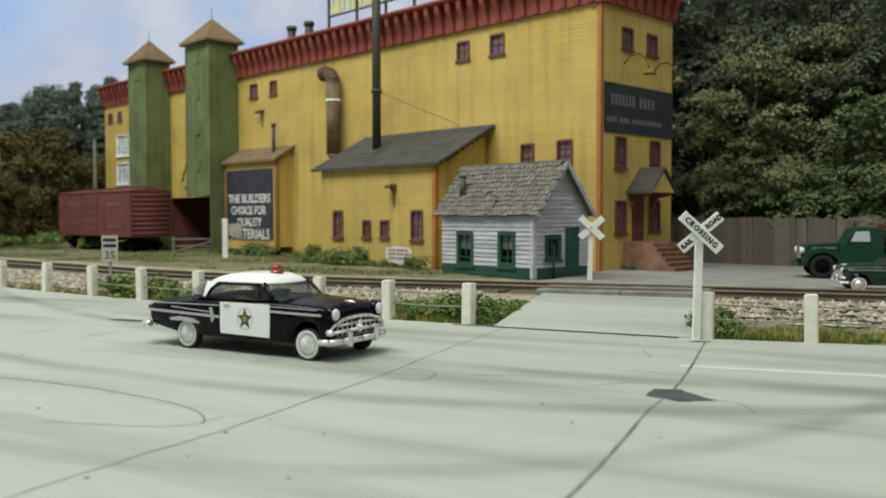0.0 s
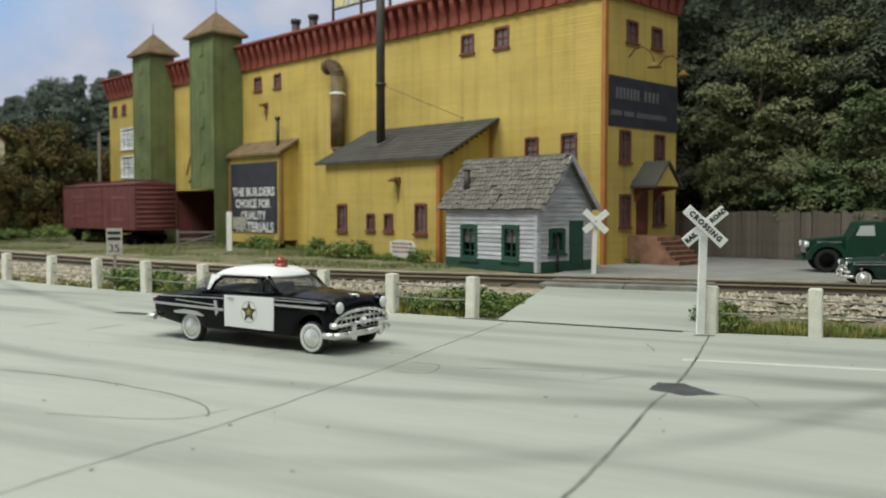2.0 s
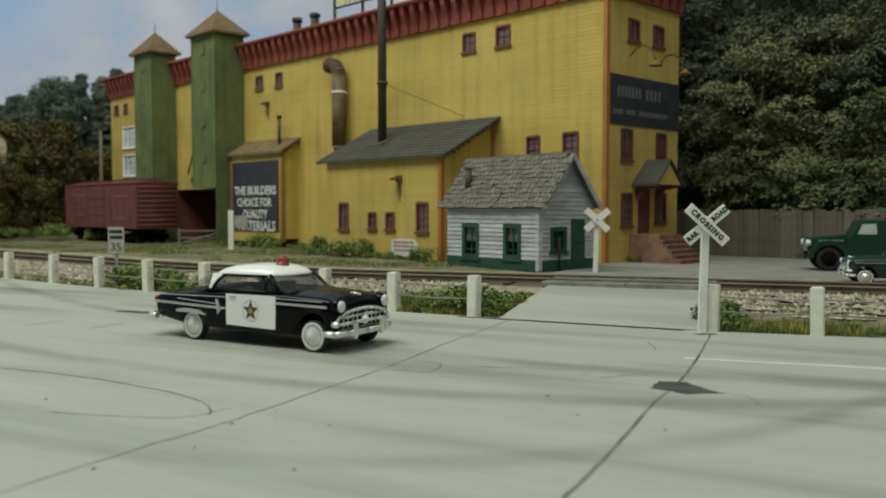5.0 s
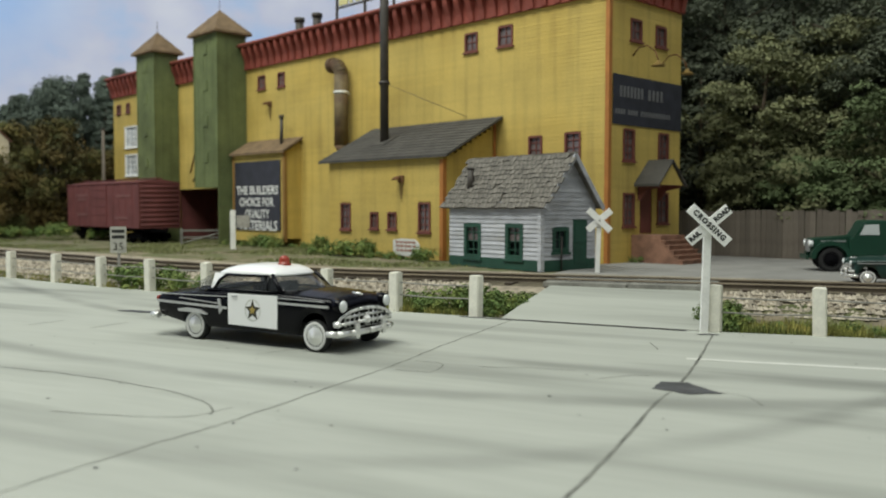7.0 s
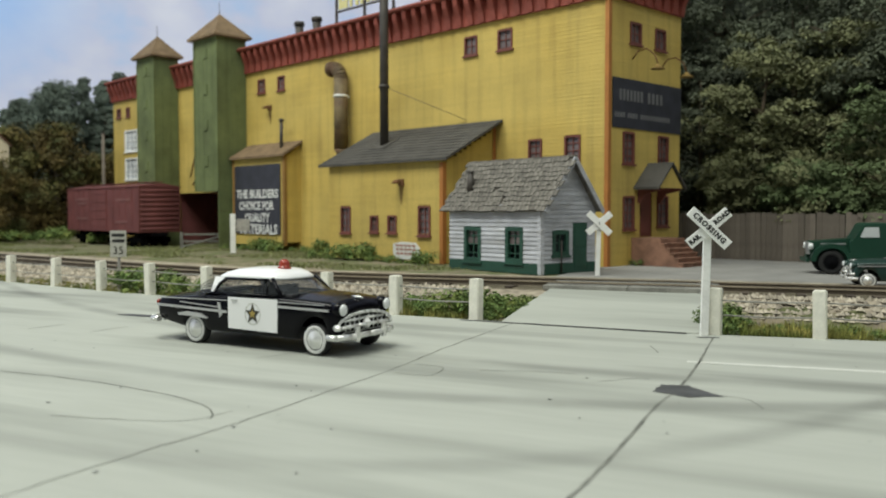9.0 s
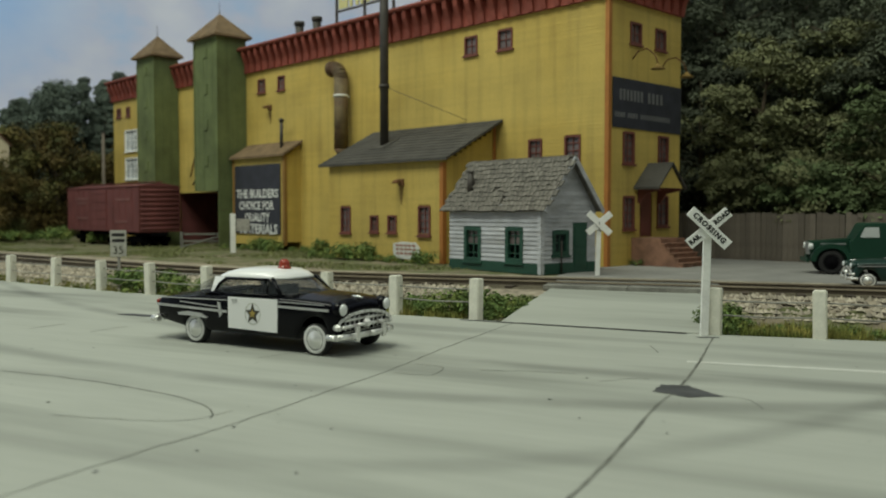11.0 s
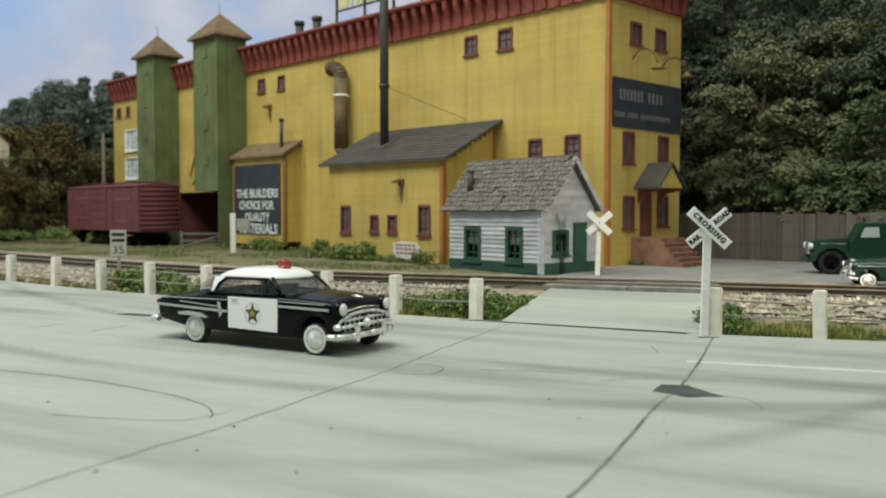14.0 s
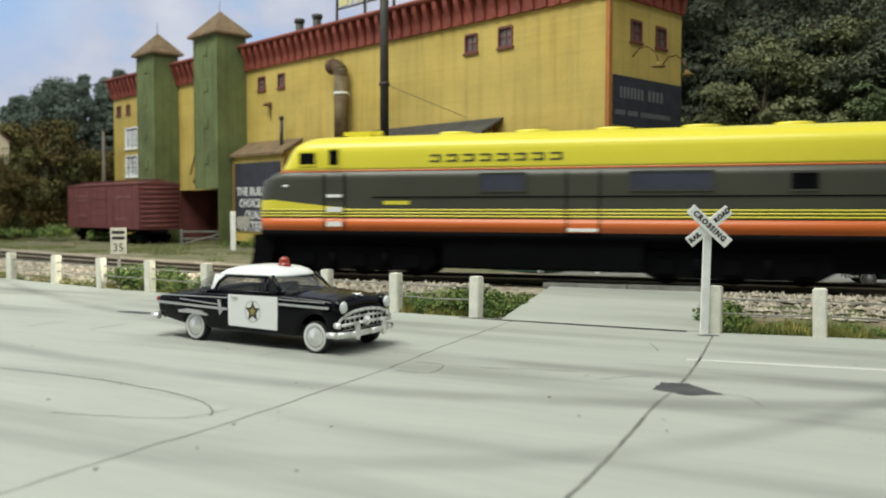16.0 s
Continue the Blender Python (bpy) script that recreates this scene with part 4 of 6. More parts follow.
# ---- the crossing keeper's shed ----
def build_shed():
    shed = holder("crossing_shed", pose(3.67, 32.37, YARD, 0, 0, 90 + 39.5), "weathered grey clapboard shed with green trim and shingle roof", "shed")
    L, W, E, R = 5.3, 3.05, 2.5, 4.4
    I = Matrix.Identity(4)
    SIDE = Matrix(((0, -1, 0, 0), (1, 0, 0, -W), (0, 0, 1, 0), (0, 0, 0, 1)))
    front = [(3.34, 4.34, 0.36, 1.76), (0.94, 1.88, 0.42, 1.78)]
    side = [(W - 1.47, W - 0.60, 0.71, 1.66), (W - 2.55, W - 1.72, 0.0, 1.95)]
    for m, w, holes, top in ((I, L, front, lambda z: (0, L)), (SIDE, W, side, lambda z: (0, W) if z < E else (W / 2 * (z - E) / (R - E), W - W / 2 * (z - E) / (R - E)))):
        z = 0.42
        while z < (E if w == L else R - 0.1):
            lo, hi = top(z + 0.09)
            for a, b in cut(lo, hi, [(p, q) for p, q, c, d in holes if c < z + 0.09 < d]):
                bm = B()
                q = [bm.verts.new(c) for c in ((a, 0.045, z), (b, 0.045, z), (b, 0.012, z + 0.172), (a, 0.012, z + 0.172), (a, 0, z), (b, 0, z), (b, 0, z + 0.172), (a, 0, z + 0.172))]
                for f in ((0, 1, 2, 3), (4, 5, 1, 0), (3, 2, 6, 7), (0, 3, 7, 4), (1, 5, 6, 2)):
                    bm.faces.new([q[i] for i in f])
                part("board", bm, SHED_WHITE, shed, m=m)
            z += 0.172
        bm = B()
        xs = sorted({0, w, *[c for h in holes for c in h[:2]]})
        for a, b in zip(xs, xs[1:]):
            hs = [h for h in holes if h[0] <= a + 0.01 and b <= h[1] + 0.01]
            for c, d in cut(0, E, [h[2:] for h in hs]):
                box(bm, a, b, -0.12, 0.0, c, d, m)
        if w == W:
            q = [m @ Vector(c) for c in ((0, 0, E), (W, 0, E), (W / 2, 0, R))]
            bm.faces.new([bm.verts.new(c) for c in q])
        part("wall_core", bm, SHED_WHITE, shed)
        bm = B()
        for a, b in cut(0, w, [(p, q) for p, q, c, d in holes if c < 0.2]):
            box(bm, a, b, 0, 0.05, 0.0, 0.42, m)
        part("skirting", bm, SHED_GREEN, shed, "dark green base boards")
    bm = B()
    box(bm, 0, L, -W, -W + 0.12, 0, E)
    box(bm, L - 0.12, L, -W + 0.12, -0.12, 0, E)
    box(bm, 0.15, L - 0.15, -W + 0.15, -0.15, 0.0, 0.1)
    part("rear_wall", bm, SHED_WHITE, shed)
    bm = B()
    bm.faces.new([bm.verts.new(c) for c in ((L, 0, E), (L, -W, E), (L, -W / 2, R))])
    part("rear_gable", bm, SHED_WHITE, shed, fix=False)
    for w in front:
        window(shed, I, *w, SHED_GREEN, PANE, 2, 4, fw=0.15, open_low=True)
    window(shed, SIDE, *side[0], SHED_GREEN, mat("dark_pane", (0.03, 0.035, 0.04), 0.1, bump=0), 2, 2, fw=0.15)
    bm = B()
    box(bm, side[1][0], side[1][1], -0.06, 0.03, 0.0, 1.95, SIDE)
    box(bm, side[1][0] + 0.1, side[1][1] - 0.1, 0.03, 0.05, 0.25, 0.9, SIDE)
    box(bm, side[1][0] + 0.1, side[1][1] - 0.1, 0.03, 0.05, 1.05, 1.8, SIDE)
    part("door", bm, SHED_GREEN, shed, "green panelled door")
    bm = B()
    box(bm, -0.05, 0.12, 0.0, 0.06, 0, E)
    box(bm, -0.06, 0.0, -0.12, 0.06, 0, E)
    part("corner_board", bm, SHED_WHITE, shed)
    # shingles on the two slopes
    src = None
    pitch = math.degrees(math.atan2(R - E, W / 2))
    run = math.hypot(R - E, W / 2) + 0.23
    for sgn in (1, -1):
        slope = pose(0, -W / 2, R + 0.10) @ (pose(0, 0, 0, 0, 0, 0) if sgn > 0 else pose(L, 0, 0, 0, 0, 180)) @ pose(0, 0, 0, -pitch)
        bm = B()
        box(bm, -0.32, L + 0.32, 0, run, -0.07, -0.01, slope)
        part("roof_deck", bm, SHINGLE, shed)
        rows = 11
        for i in range(rows):
            y0 = run * (rows - 1 - i) / rows
            x, k = -0.34 - 0.18 * (i % 2), 0
            while x < L + 0.30:
                wd = random.uniform(0.16, 0.30)
                if random.random() > 0.03 and sgn > 0:
                    m = slope @ pose(x, y0 + random.uniform(-0.035, 0.045), 0.0, 6 + random.uniform(-3, 3), random.uniform(-1.6, 1.6), random.uniform(-2, 2)) @ Matrix.Diagonal((wd - 0.02, 1, 1, 1))
                    if src is None:
                        bm = B()
                        box(bm, 0, 1, 0, run / rows + 0.06, 0.0, 0.05)
                        # near-black butt faces: the shadow line below each course, put into the colour
                        for f in bm.faces:
                            if f.calc_center_median().y > run / rows + 0.05:
                                f.material_index = 1
                        src = part("shingle", bm, SHINGLE, shed, m=m)
                        src.data.materials.append(BUTT_SHADE)
                    else:
                        share(src, "shingle", shed, m)
                x += wd
    bm = B()
    box(bm, -0.36, L + 0.36, -W / 2 - 0.09, -W / 2 + 0.09, R + 0.07, R + 0.14)
    part("ridge_cap", bm, SHINGLE, shed)
    bm = B()
    for sgn in (1, -1):
        m = pose(0, -W / 2, R + 0.05) @ (pose(0, 0, 0) if sgn > 0 else pose(0, 0, 0, 0, 0, 180)) @ pose(0, 0, 0, -pitch)
        box(bm, -0.37 if sgn > 0 else 0.32, -0.32 if sgn > 0 else 0.37, 0.0, run, -0.12, 0.06, m)
    part("barge_board", bm, SHED_WHITE, shed)
    bm = B()
    cyl(bm, (4.62, -0.55, 3.0), (4.62, -0.55, 4.02), 0.17, 0.13)
    cyl(bm, (4.62, -0.55, 4.0), (4.62, -0.55, 4.06), 0.15)
    part("stove_pipe", bm, IRON, shed)
    bm = B()
    tube(bm, [(-0.12, -1.0, 0.0), (-0.12, -1.0, 1.3)], 0.035)
    part("drain_pipe", bm, IRON, shed)


build_shed()


# ---- the roadside: posts, wires, signs ----
POSTS = [(-20.6, 37.3), (-17.4, 34.75), (-14.75, 32.85), (-12.25, 30.95), (-10.0, 29.45), (-7.6, 27.75), (-3.4, 25.1), (-1.3, 23.75), (0.86, 22.6), (6.27, 19.85), (8.42, 19.2), (10.6, 18.5), (12.9, 17.7)]


def build_posts():
    src = None
    tops = []
    for i, (x, y) in enumerate(POSTS):
        m = pose(x, y, 0, random.uniform(-1.2, 1.2), random.uniform(-1.5, 2.0), 60 + random.uniform(-8, 8))
        h = 0.0
        if src is None:
            bm = B()
            box(bm, -0.145, 0.145, -0.145, 0.145, -0.15, 1.08)
            bmesh.ops.bevel(bm, geom=bm.edges[:], offset=0.025, segments=2, affect="EDGES")
            src = tagged(part("guard_post", bm, POST_WHITE, m=m), "square white-painted roadside guard post", "post", "guard posts along the road")
        else:
            o = copy_thing(src, scaled(m))
        tops.append((x, y))
    for z in (0.46, 0.80):
        for k, (a, b) in enumerate(zip(tops, tops[1:])):
            if a[0] < 2 < b[0]:
                continue
            bm = B()
            p, q = Vector((*a, z)), Vector((*b, z))
            mid = (p + q) / 2 - Vector((0, 0, 0.03))
            tube(bm, [p, mid, q], 0.02, 6)
            tagged(part("guard_wire", bm, WIRE), "thin dark wire strung between white posts", "wire", "guard wires")


build_posts()


def crossbuck(x, y, z, rz, lettered, height, lean, arm_half):
    sign = holder("railroad_crossing_sign", pose(x, y, z, 0, lean, rz), "white crossed railroad crossing boards on a white post" if lettered else "white crossing sign seen from its blank back", "crossing sign", "crossing signs")
    bm = B()
    box(bm, -0.085, 0.085, -0.085, 0.085, -0.05, height - 0.28)
    part("post", bm, WHITE, sign, bevel=0.015)
    for k, turn in enumerate((-42, 42)):
        bm = B()
        box(bm, -arm_half, arm_half, -0.025, 0.025, -arm_half * 0.215, arm_half * 0.215)
        arm = part("board", bm, WHITE, sign, m=pose(0, -0.125 - 0.055 * k, height - 0.47) @ pose(0, 0, 0, 0, turn, 0), bevel=0.012)
        if lettered:
            FACE = pose(0, -0.030, 0, 90, 0, 0)
            if k:
                lettering("CROSSING", 0.168, arm, FACE, BLACK_TEXT, bold=0.007).data.space_character = 1.22
            else:
                lettering("RAIL", 0.148, arm, pose(-0.40, 0, 0) @ FACE, BLACK_TEXT, bold=0.007).data.space_character = 1.0
                lettering("ROAD", 0.150, arm, pose(0.375, 0, 0) @ FACE, BLACK_TEXT, bold=0.007).data.space_character = 1.0
    bm = B()
    cyl(bm, (0, -0.22, height - 0.47), (0, 0.1, height - 0.47), 0.03, seg=8)
    part("bolt", bm, IRON, sign)


crossbuck(5.99, 19.75, 0.0, -6, True, 2.93, 1.2, 0.585)
crossbuck(5.72, 32.0, YARD, -6, False, 2.42, 1.5, 0.56)


def build_small_signs():
    s = holder("speed_sign", pose(-12.5, 33.3, -0.05, 0, 0, 6), "small white speed limit sign on a thin grey post", "sign")
    bm = B()
    box(bm, -0.05, 0.05, -0.04, 0.04, 0, 1.9)
    part("post", bm, mat("grey_post", (0.35, 0.34, 0.32), 0.8), s)
    bm = B()
    box(bm, -0.30, 0.30, -0.075, -0.04, 1.14, 2.16)
    plate = part("plate", bm, mat("faded_plate", (0.52, 0.51, 0.46), 0.8, vary=0.2, size=0.3), s)
    lettering("35", 0.42, plate, pose(0, -0.08, 1.38, 90), STAR_DARK)
    bm = B()
    for z in (1.98, 1.76):
        box(bm, -0.24, 0.24, -0.084, -0.076, z - 0.06, z + 0.06)
    part("sign_bars", bm, BLACK_TEXT, plate)
    s = holder("trackside_post", pose(-12.05, 49.6, YARD, 0, 0, 10), "white trackside post with a small grey plate", "post")
    bm = B()
    box(bm, -0.15, 0.15, -0.12, 0.12, 0, 2.25)
    part("post", bm, WHITE, s, bevel=0.02)
    bm = B()
    box(bm, 0.2, 0.95, -0.05, 0.0, 1.25, 1.95)
    part("plate", bm, mat("grey_plate", (0.42, 0.40, 0.37), 0.8, vary=0.3, size=0.3), s)
    # low wooden gate by the siding
    g = holder("wooden_gate", pose(-17.0, 56.2, YARD, 0, 0, 12), "low weathered wooden gate beside the siding", "gate")
    for x in (0, 2.9):
        bm = B()
        box(bm, x - 0.09, x + 0.09, -0.09, 0.09, 0, 1.05)
        part("post", bm, PLANK, g)
    for z in (0.45, 0.9):
        bm = B()
        box(bm, 0.09, 2.81, -0.03, 0.03, z - 0.06, z + 0.06)
        part("rail", bm, PLANK, g)
    bm = B()
    tube(bm, [(0.1, -0.05, 0.1), (2.8, -0.05, 0.85)], 0.05)
    part("brace", bm, PLANK, g)
    # weathered board leaning on the annex
    m = MILL @ pose(8.5, 3.85, -0.2, -6)
    bm = B()
    prism(bm, [(-0.9, 0.42), (-0.2, 0.34), (0.75, 0.40), (0.92, 0.62), (0.86, 1.08), (0.3, 1.18), (-0.7, 1.14), (-0.95, 0.9)], 0, 0.05, "y")
    b = tagged(part("leaning_sign", bm, SIGN_WHITE, m=m), "peeling white sign board leaning on the yellow annex", "sign")
    bm = B()
    for z in (0.62, 0.82, 1.0):
        for k in range(5):
            box(bm, -0.7 + k * 0.29, -0.48 + k * 0.29 + 0.03 * (k % 2), 0.05, 0.056, z - 0.05, z + 0.05)
    part("sign_bars", bm, mat("faded_red", (0.40, 0.20, 0.16), 0.8), b)
    bm = B()
    box(bm, -0.7, -0.6, -0.35, 0.0, 0.0, 0.4)
    box(bm, 0.6, 0.7, -0.35, 0.0, 0.0, 0.4)
    part("leg", bm, PLANK, b)


    p = holder("utility_pole", pose(-27.2, 69.5, YARD), "thin weathered grey utility pole at the mill's far end", "utility pole")
    bm = B()
    cyl(bm, (0, 0, -0.3), (0, 0, 8.6), 0.17, 0.11, 10)
    part("pole", bm, FENCE, p)
    bm = B()
    lathe(bm, (0, 0, 8.6), (0, 0, 1), [(0, 0.13), (0.08, 0.13), (0.16, 0.04)], 10)
    part("cap", bm, IRON, p)


build_small_signs()


# ---- boxcar on the siding ----
def build_boxcar():
    car = holder("boxcar", MILL @ pose(39.4, 4.05, -0.12), "faded oxide-red boxcar with ribbed ends on the siding", "boxcar")
    L, W, Z0, Z1 = 12.2, 2.9, 1.12, 4.15
    bm = B()
    box(bm, -L / 2, L / 2, -W / 2, W / 2, Z0, Z1)
    body = part("body", bm, BOXCAR, car)
    bm = B()
    prism(bm, [(-W / 2 - 0.06, Z1), (W / 2 + 0.06, Z1), (W / 2 + 0.06, Z1 + 0.06), (0, Z1 + 0.28), (-W / 2 - 0.06, Z1 + 0.06)], -L / 2 - 0.05, L / 2 + 0.05)
    roof = part("roof", bm, BOXCAR, car)
    bm = B()
    box(bm, -L / 2, L / 2, -0.25, 0.25, Z1 + 0.32, Z1 + 0.37)
    part("roof_walk", bm, BOXCAR, roof)
    for sx in (-1, 1):
        for k in range(9):
            bm = B()
            z = Z0 + 0.22 + k * 0.32
            cyl(bm, (sx * L / 2, -W / 2 + 0.12, z), (sx * L / 2, W / 2 - 0.12, z), 0.085, seg=8)
            part("end_rib", bm, BOXCAR, body)
    for sy in (-1, 1):
        for k in range(13):
            x = -L / 2 + 0.02 + k * (L - 0.04) / 12
            if abs(x) < 1.1:
                continue
            bm = B()
            box(bm, x - 0.035, x + 0.035, sy * W / 2 - 0.02, sy * W / 2 + 0.03, Z0, Z1)
            part("side_post", bm, BOXCAR, body)
        bm = B()
        box(bm, -1.0, 1.0, sy * W / 2, sy * (W / 2 + 0.07), Z0 + 0.05, Z1 - 0.1)
        door = part("door", bm, BOXCAR, car)
        boxes("door_rib", [(-0.92, 0.92, sy * (W / 2 + 0.06), sy * (W / 2 + 0.10), Z0 + 0.3 + k * 0.58, Z0 + 0.36 + k * 0.58) for k in range(5)], BOXCAR, door)
        boxes("lettering_bar", [(a, b, sy * W / 2, sy * (W / 2 + 0.034), z - 0.09, z + 0.09) for z, a, b in ((3.4, 2.2, 4.6), (3.1, 2.5, 4.2), (2.0, 2.3, 4.4), (3.3, -4.8, -2.6), (1.8, -4.4, -2.4))], BOXCAR_FADE, body)
    bm = B()
    box(bm, -L / 2, L / 2, -0.6, 0.6, 0.85, Z0)
    part("underframe", bm, T_BLACK, car)
    for x in (-4.4, 4.4):
        bm = B()
        for sy in (-1, 1):
            box(bm, x - 1.15, x + 1.15, sy * 0.98 - 0.07, sy * 0.98 + 0.07, 0.42, 0.78)
        box(bm, x - 0.2, x + 0.2, -0.95, 0.95, 0.45, 0.86)
        truck = part("bogie", bm, T_BLACK, car)
        for dx in (-0.84, 0.84):
            bm = B()
            cyl(bm, (x + dx, -0.8, 0.42), (x + dx, -0.66, 0.42), 0.42, seg=20)
            cyl(bm, (x + dx, 0.66, 0.42), (x + dx, 0.8, 0.42), 0.42, seg=20)
            cyl(bm, (x + dx, -0.8, 0.42), (x + dx, 0.8, 0.42), 0.07, seg=8)
            part("wheelset", bm, T_BLACK, truck)
    # siding rails under it
    sid = holder("siding_track", MILL @ pose(0, 4.05, 0), "rusty siding rails in the weeds beside the mill", "railway track")
    for y in (-0.76, 0.76):
        bm = B()
        box(bm, 29.5, 60, y - 0.04, y + 0.04, -0.30, -0.12)
        part("rail", bm, RAIL, sid)


build_boxcar()


# ---- board fence behind the yard ----
def build_fence():
    a, d = Vector((12.0, 45.1)), Vector((0.715, -0.699))
    fence = holder("board_fence", pose(a.x, a.y, YARD, 0, 0, math.degrees(math.atan2(d.y, d.x))), "tall weathered brown vertical-board fence behind the yard", "fence")
    bm = B()
    box(bm, 0, 0.25, 0, 0.05, 0, 2.3)
    src = part("board", bm, FENCE, fence, m=pose(0, 0, 0))
    x = 0.265
    while x < 17:
        share(src, "board", fence, pose(x, random.uniform(-0.01, 0.01), random.uniform(-0.06, 0.06), 0, random.uniform(-0.6, 0.6), 0))
        x += 0.262
    for z in (0.5, 1.8):
        bm = B()
        box(bm, 0, 17, 0.065, 0.15, z - 0.06, z + 0.06)
        part("rail", bm, FENCE, fence)


build_fence()


# ---- road vehicles ----
def super_ring(bm, xr, xf, w, z, n=44, p=4.0):
    cx, a = (xr + xf) / 2, (xf - xr) / 2
    out = []
    for i in range(n):
        t = 2 * math.pi * i / n
        c, s = math.cos(t), math.sin(t)
        out.append(bm.verts.new((cx + a * math.copysign(abs(c) ** (2 / p), c), w * math.copysign(abs(s) ** (2 / p), s), z)))
    return out


def bridge(bm, a, b):
    for i in range(len(a)):
        j = (i + 1) % len(a)
        bm.faces.new((a[i], a[j], b[j], b[i])).smooth = True


def wheel(parent, x, y, r, side, hub, white=True):
    bm = B()
    lathe(bm, (x, y - 0.09 * side, r), (0, side, 0), [(0.0, r * 0.7), (0.0, r * 0.92), (0.03, r), (0.16, r), (0.19, r * 0.93), (0.19, r * 0.60), (0.16, r * 0.55)], 30)
    ob = part("wheel", bm, TYRE, parent)
    if white:
        bm = B()
        lathe(bm, (x, y + 0.094 * side, r), (0, side, 0), [(0.0, r * 0.89), (0.012, r * 0.87), (0.012, r * 0.70), (0.0, r * 0.68)], 30)
        part("whitewall", bm, WHITEWALL, ob)
    bm = B()
    lathe(bm, (x, y + 0.05 * side, r), (0, side, 0), [(0.0, r * 0.69), (0.055, r * 0.67), (0.045, r * 0.58), (0.05, r * 0.46), (0.085, r * 0.40), (0.08, r * 0.26), (0.105, r * 0.20), (0.12, r * 0.06)], 24)
    part("hubcap", bm, hub, ob)
    return ob


def sedan(name, m, paint, roof_paint, label, police=False):
    car = holder(name, m, label, "car")
    X = [-3.20, -3.16, -3.0, -2.6, -2.0, -1.2, 0.0, 0.8, 1.2, 1.85, 2.2, 2.34, 2.41, 2.45]
    HW = [0.66, 0.80, 0.90, 0.93, 0.95, 0.95, 0.95, 0.95, 0.945, 0.94, 0.92, 0.89, 0.82, 0.72]
    SH = [0.70, 0.80, 0.90, 0.94, 0.97, 1.02, 1.05, 1.06, 1.05, 1.03, 1.01, 0.98, 0.92, 0.84]
    TP = [0.72, 0.82, 0.94, 1.00, 1.06, 1.09, 1.10, 1.12, 1.15, 1.12, 1.07, 1.02, 0.95, 0.86]
    LO = [0.54, 0.49, 0.45, 0.39, 0.31, 0.28, 0.28, 0.28, 0.28, 0.30, 0.33, 0.36, 0.40, 0.44]
    bm = B()
    rings = []
    for x in np.unique(np.concatenate([np.linspace(-3.2, 2.45, 76), X])):
        w, sh, tp, lo = (float(np.interp(x, X, c)) for c in (HW, SH, TP, LO))
        for ax, ar in ((1.735, 0.43), (-1.735, 0.33)):
            if abs(x - ax) < ar:
                lo = max(lo, 0.32 + math.sqrt(ar * ar - (x - ax) ** 2) * (1.0 if ax > 0 else 0.62))
        fin = 0.05 if x > 1.1 else 0.02
        half = [(w * 0.94, lo), (w * 0.985, lo + 0.08), (w, max(lo + 0.12, 0.62)), (w * 0.995, max(lo + 0.16, 0.80)), (w * 0.975, sh - 0.05), (w * 0.93, sh), (w * 0.80, sh + fin * 0.4), (w * 0.62, tp - 0.03), (w * 0.32, tp), (0, tp + 0.006)]
        pts = half + [(-a, b) for a, b in half[-2::-1]]
        rings.append([bm.verts.new((x, a, b)) for a, b in pts])
    for a, b in zip(rings, rings[1:]):
        for i in range(len(a) - 1):
            bm.faces.new((a[i], a[i + 1], b[i + 1], b[i])).smooth = True
    bm.faces.new(rings[0])
    bm.faces.new(rings[-1])
    body = part("body", bm, paint, car)
    bm = B()
    box(bm, -2.2, 2.2, -0.7, 0.7, 0.24, 0.5)
    part("chassis", bm, TYRE, car)
    # cabin
    lv = [(1.06, -2.20, 1.02, 0.84), (1.22, -1.86, 0.80, 0.79), (1.40, -1.30, 0.50, 0.71), (1.43, -1.24, 0.47, 0.70)]
    bm = B()
    rs = [super_ring(bm, a, b, w, z) for z, a, b, w in lv]
    for a, b in zip(rs, rs[1:]):
        bridge(bm, a, b)
    part("glass", bm, CLEAR, car, "clear plastic windows")
    bm = B()
    rs = [super_ring(bm, a, b, w, z, p=3.6) for z, a, b, w in ((1.40, -1.46, 0.58, 0.735), (1.44, -1.42, 0.56, 0.735), (1.52, -1.22, 0.44, 0.67), (1.58, -0.98, 0.26, 0.54), (1.618, -0.66, -0.02, 0.33), (1.626, -0.44, -0.22, 0.12))]
    for a, b in zip(rs, rs[1:]):
        bridge(bm, a, b)
    bm.faces.new(rs[-1])
    bm.faces.new(rs[0][::-1])
    roof = part("roof", bm, roof_paint, car, "white domed roof" if police else "")
    for sy in (-1, 1):
        bm = B()
        for pts, th in (([(-1.36, 0.80, 1.10), (-1.20, 0.82, 1.10), (-1.00, 0.725, 1.42), (-1.34, 0.68, 1.42)], 0.03),):
            a = [bm.verts.new((x, sy * y, z)) for x, y, z in pts]
            b = [bm.verts.new((x, sy * (y - th), z)) for x, y, z in pts]
            bm.faces.new(a)
            bm.faces.new(b)
            for i in range(4):
                bm.faces.new((a[i], a[(i + 1) % 4], b[(i + 1) % 4], b[i]))
        part("rear_pillar", bm, roof_paint, roof)
        bm = B()
        tube(bm, [(0.74, sy * 0.80, 1.06), (0.38, sy * 0.69, 1.43)], 0.042, 6)
        part("windscreen_pillar", bm, paint, car)
        bm = B()
        tube(bm, [(0.34, sy * 0.845, 1.06), (0.30, sy * 0.72, 1.42)], 0.018, 6)
        tube(bm, [(-1.38, sy * 0.82, 1.08), (0.66, sy * 0.83, 1.09)], 0.03, 6)
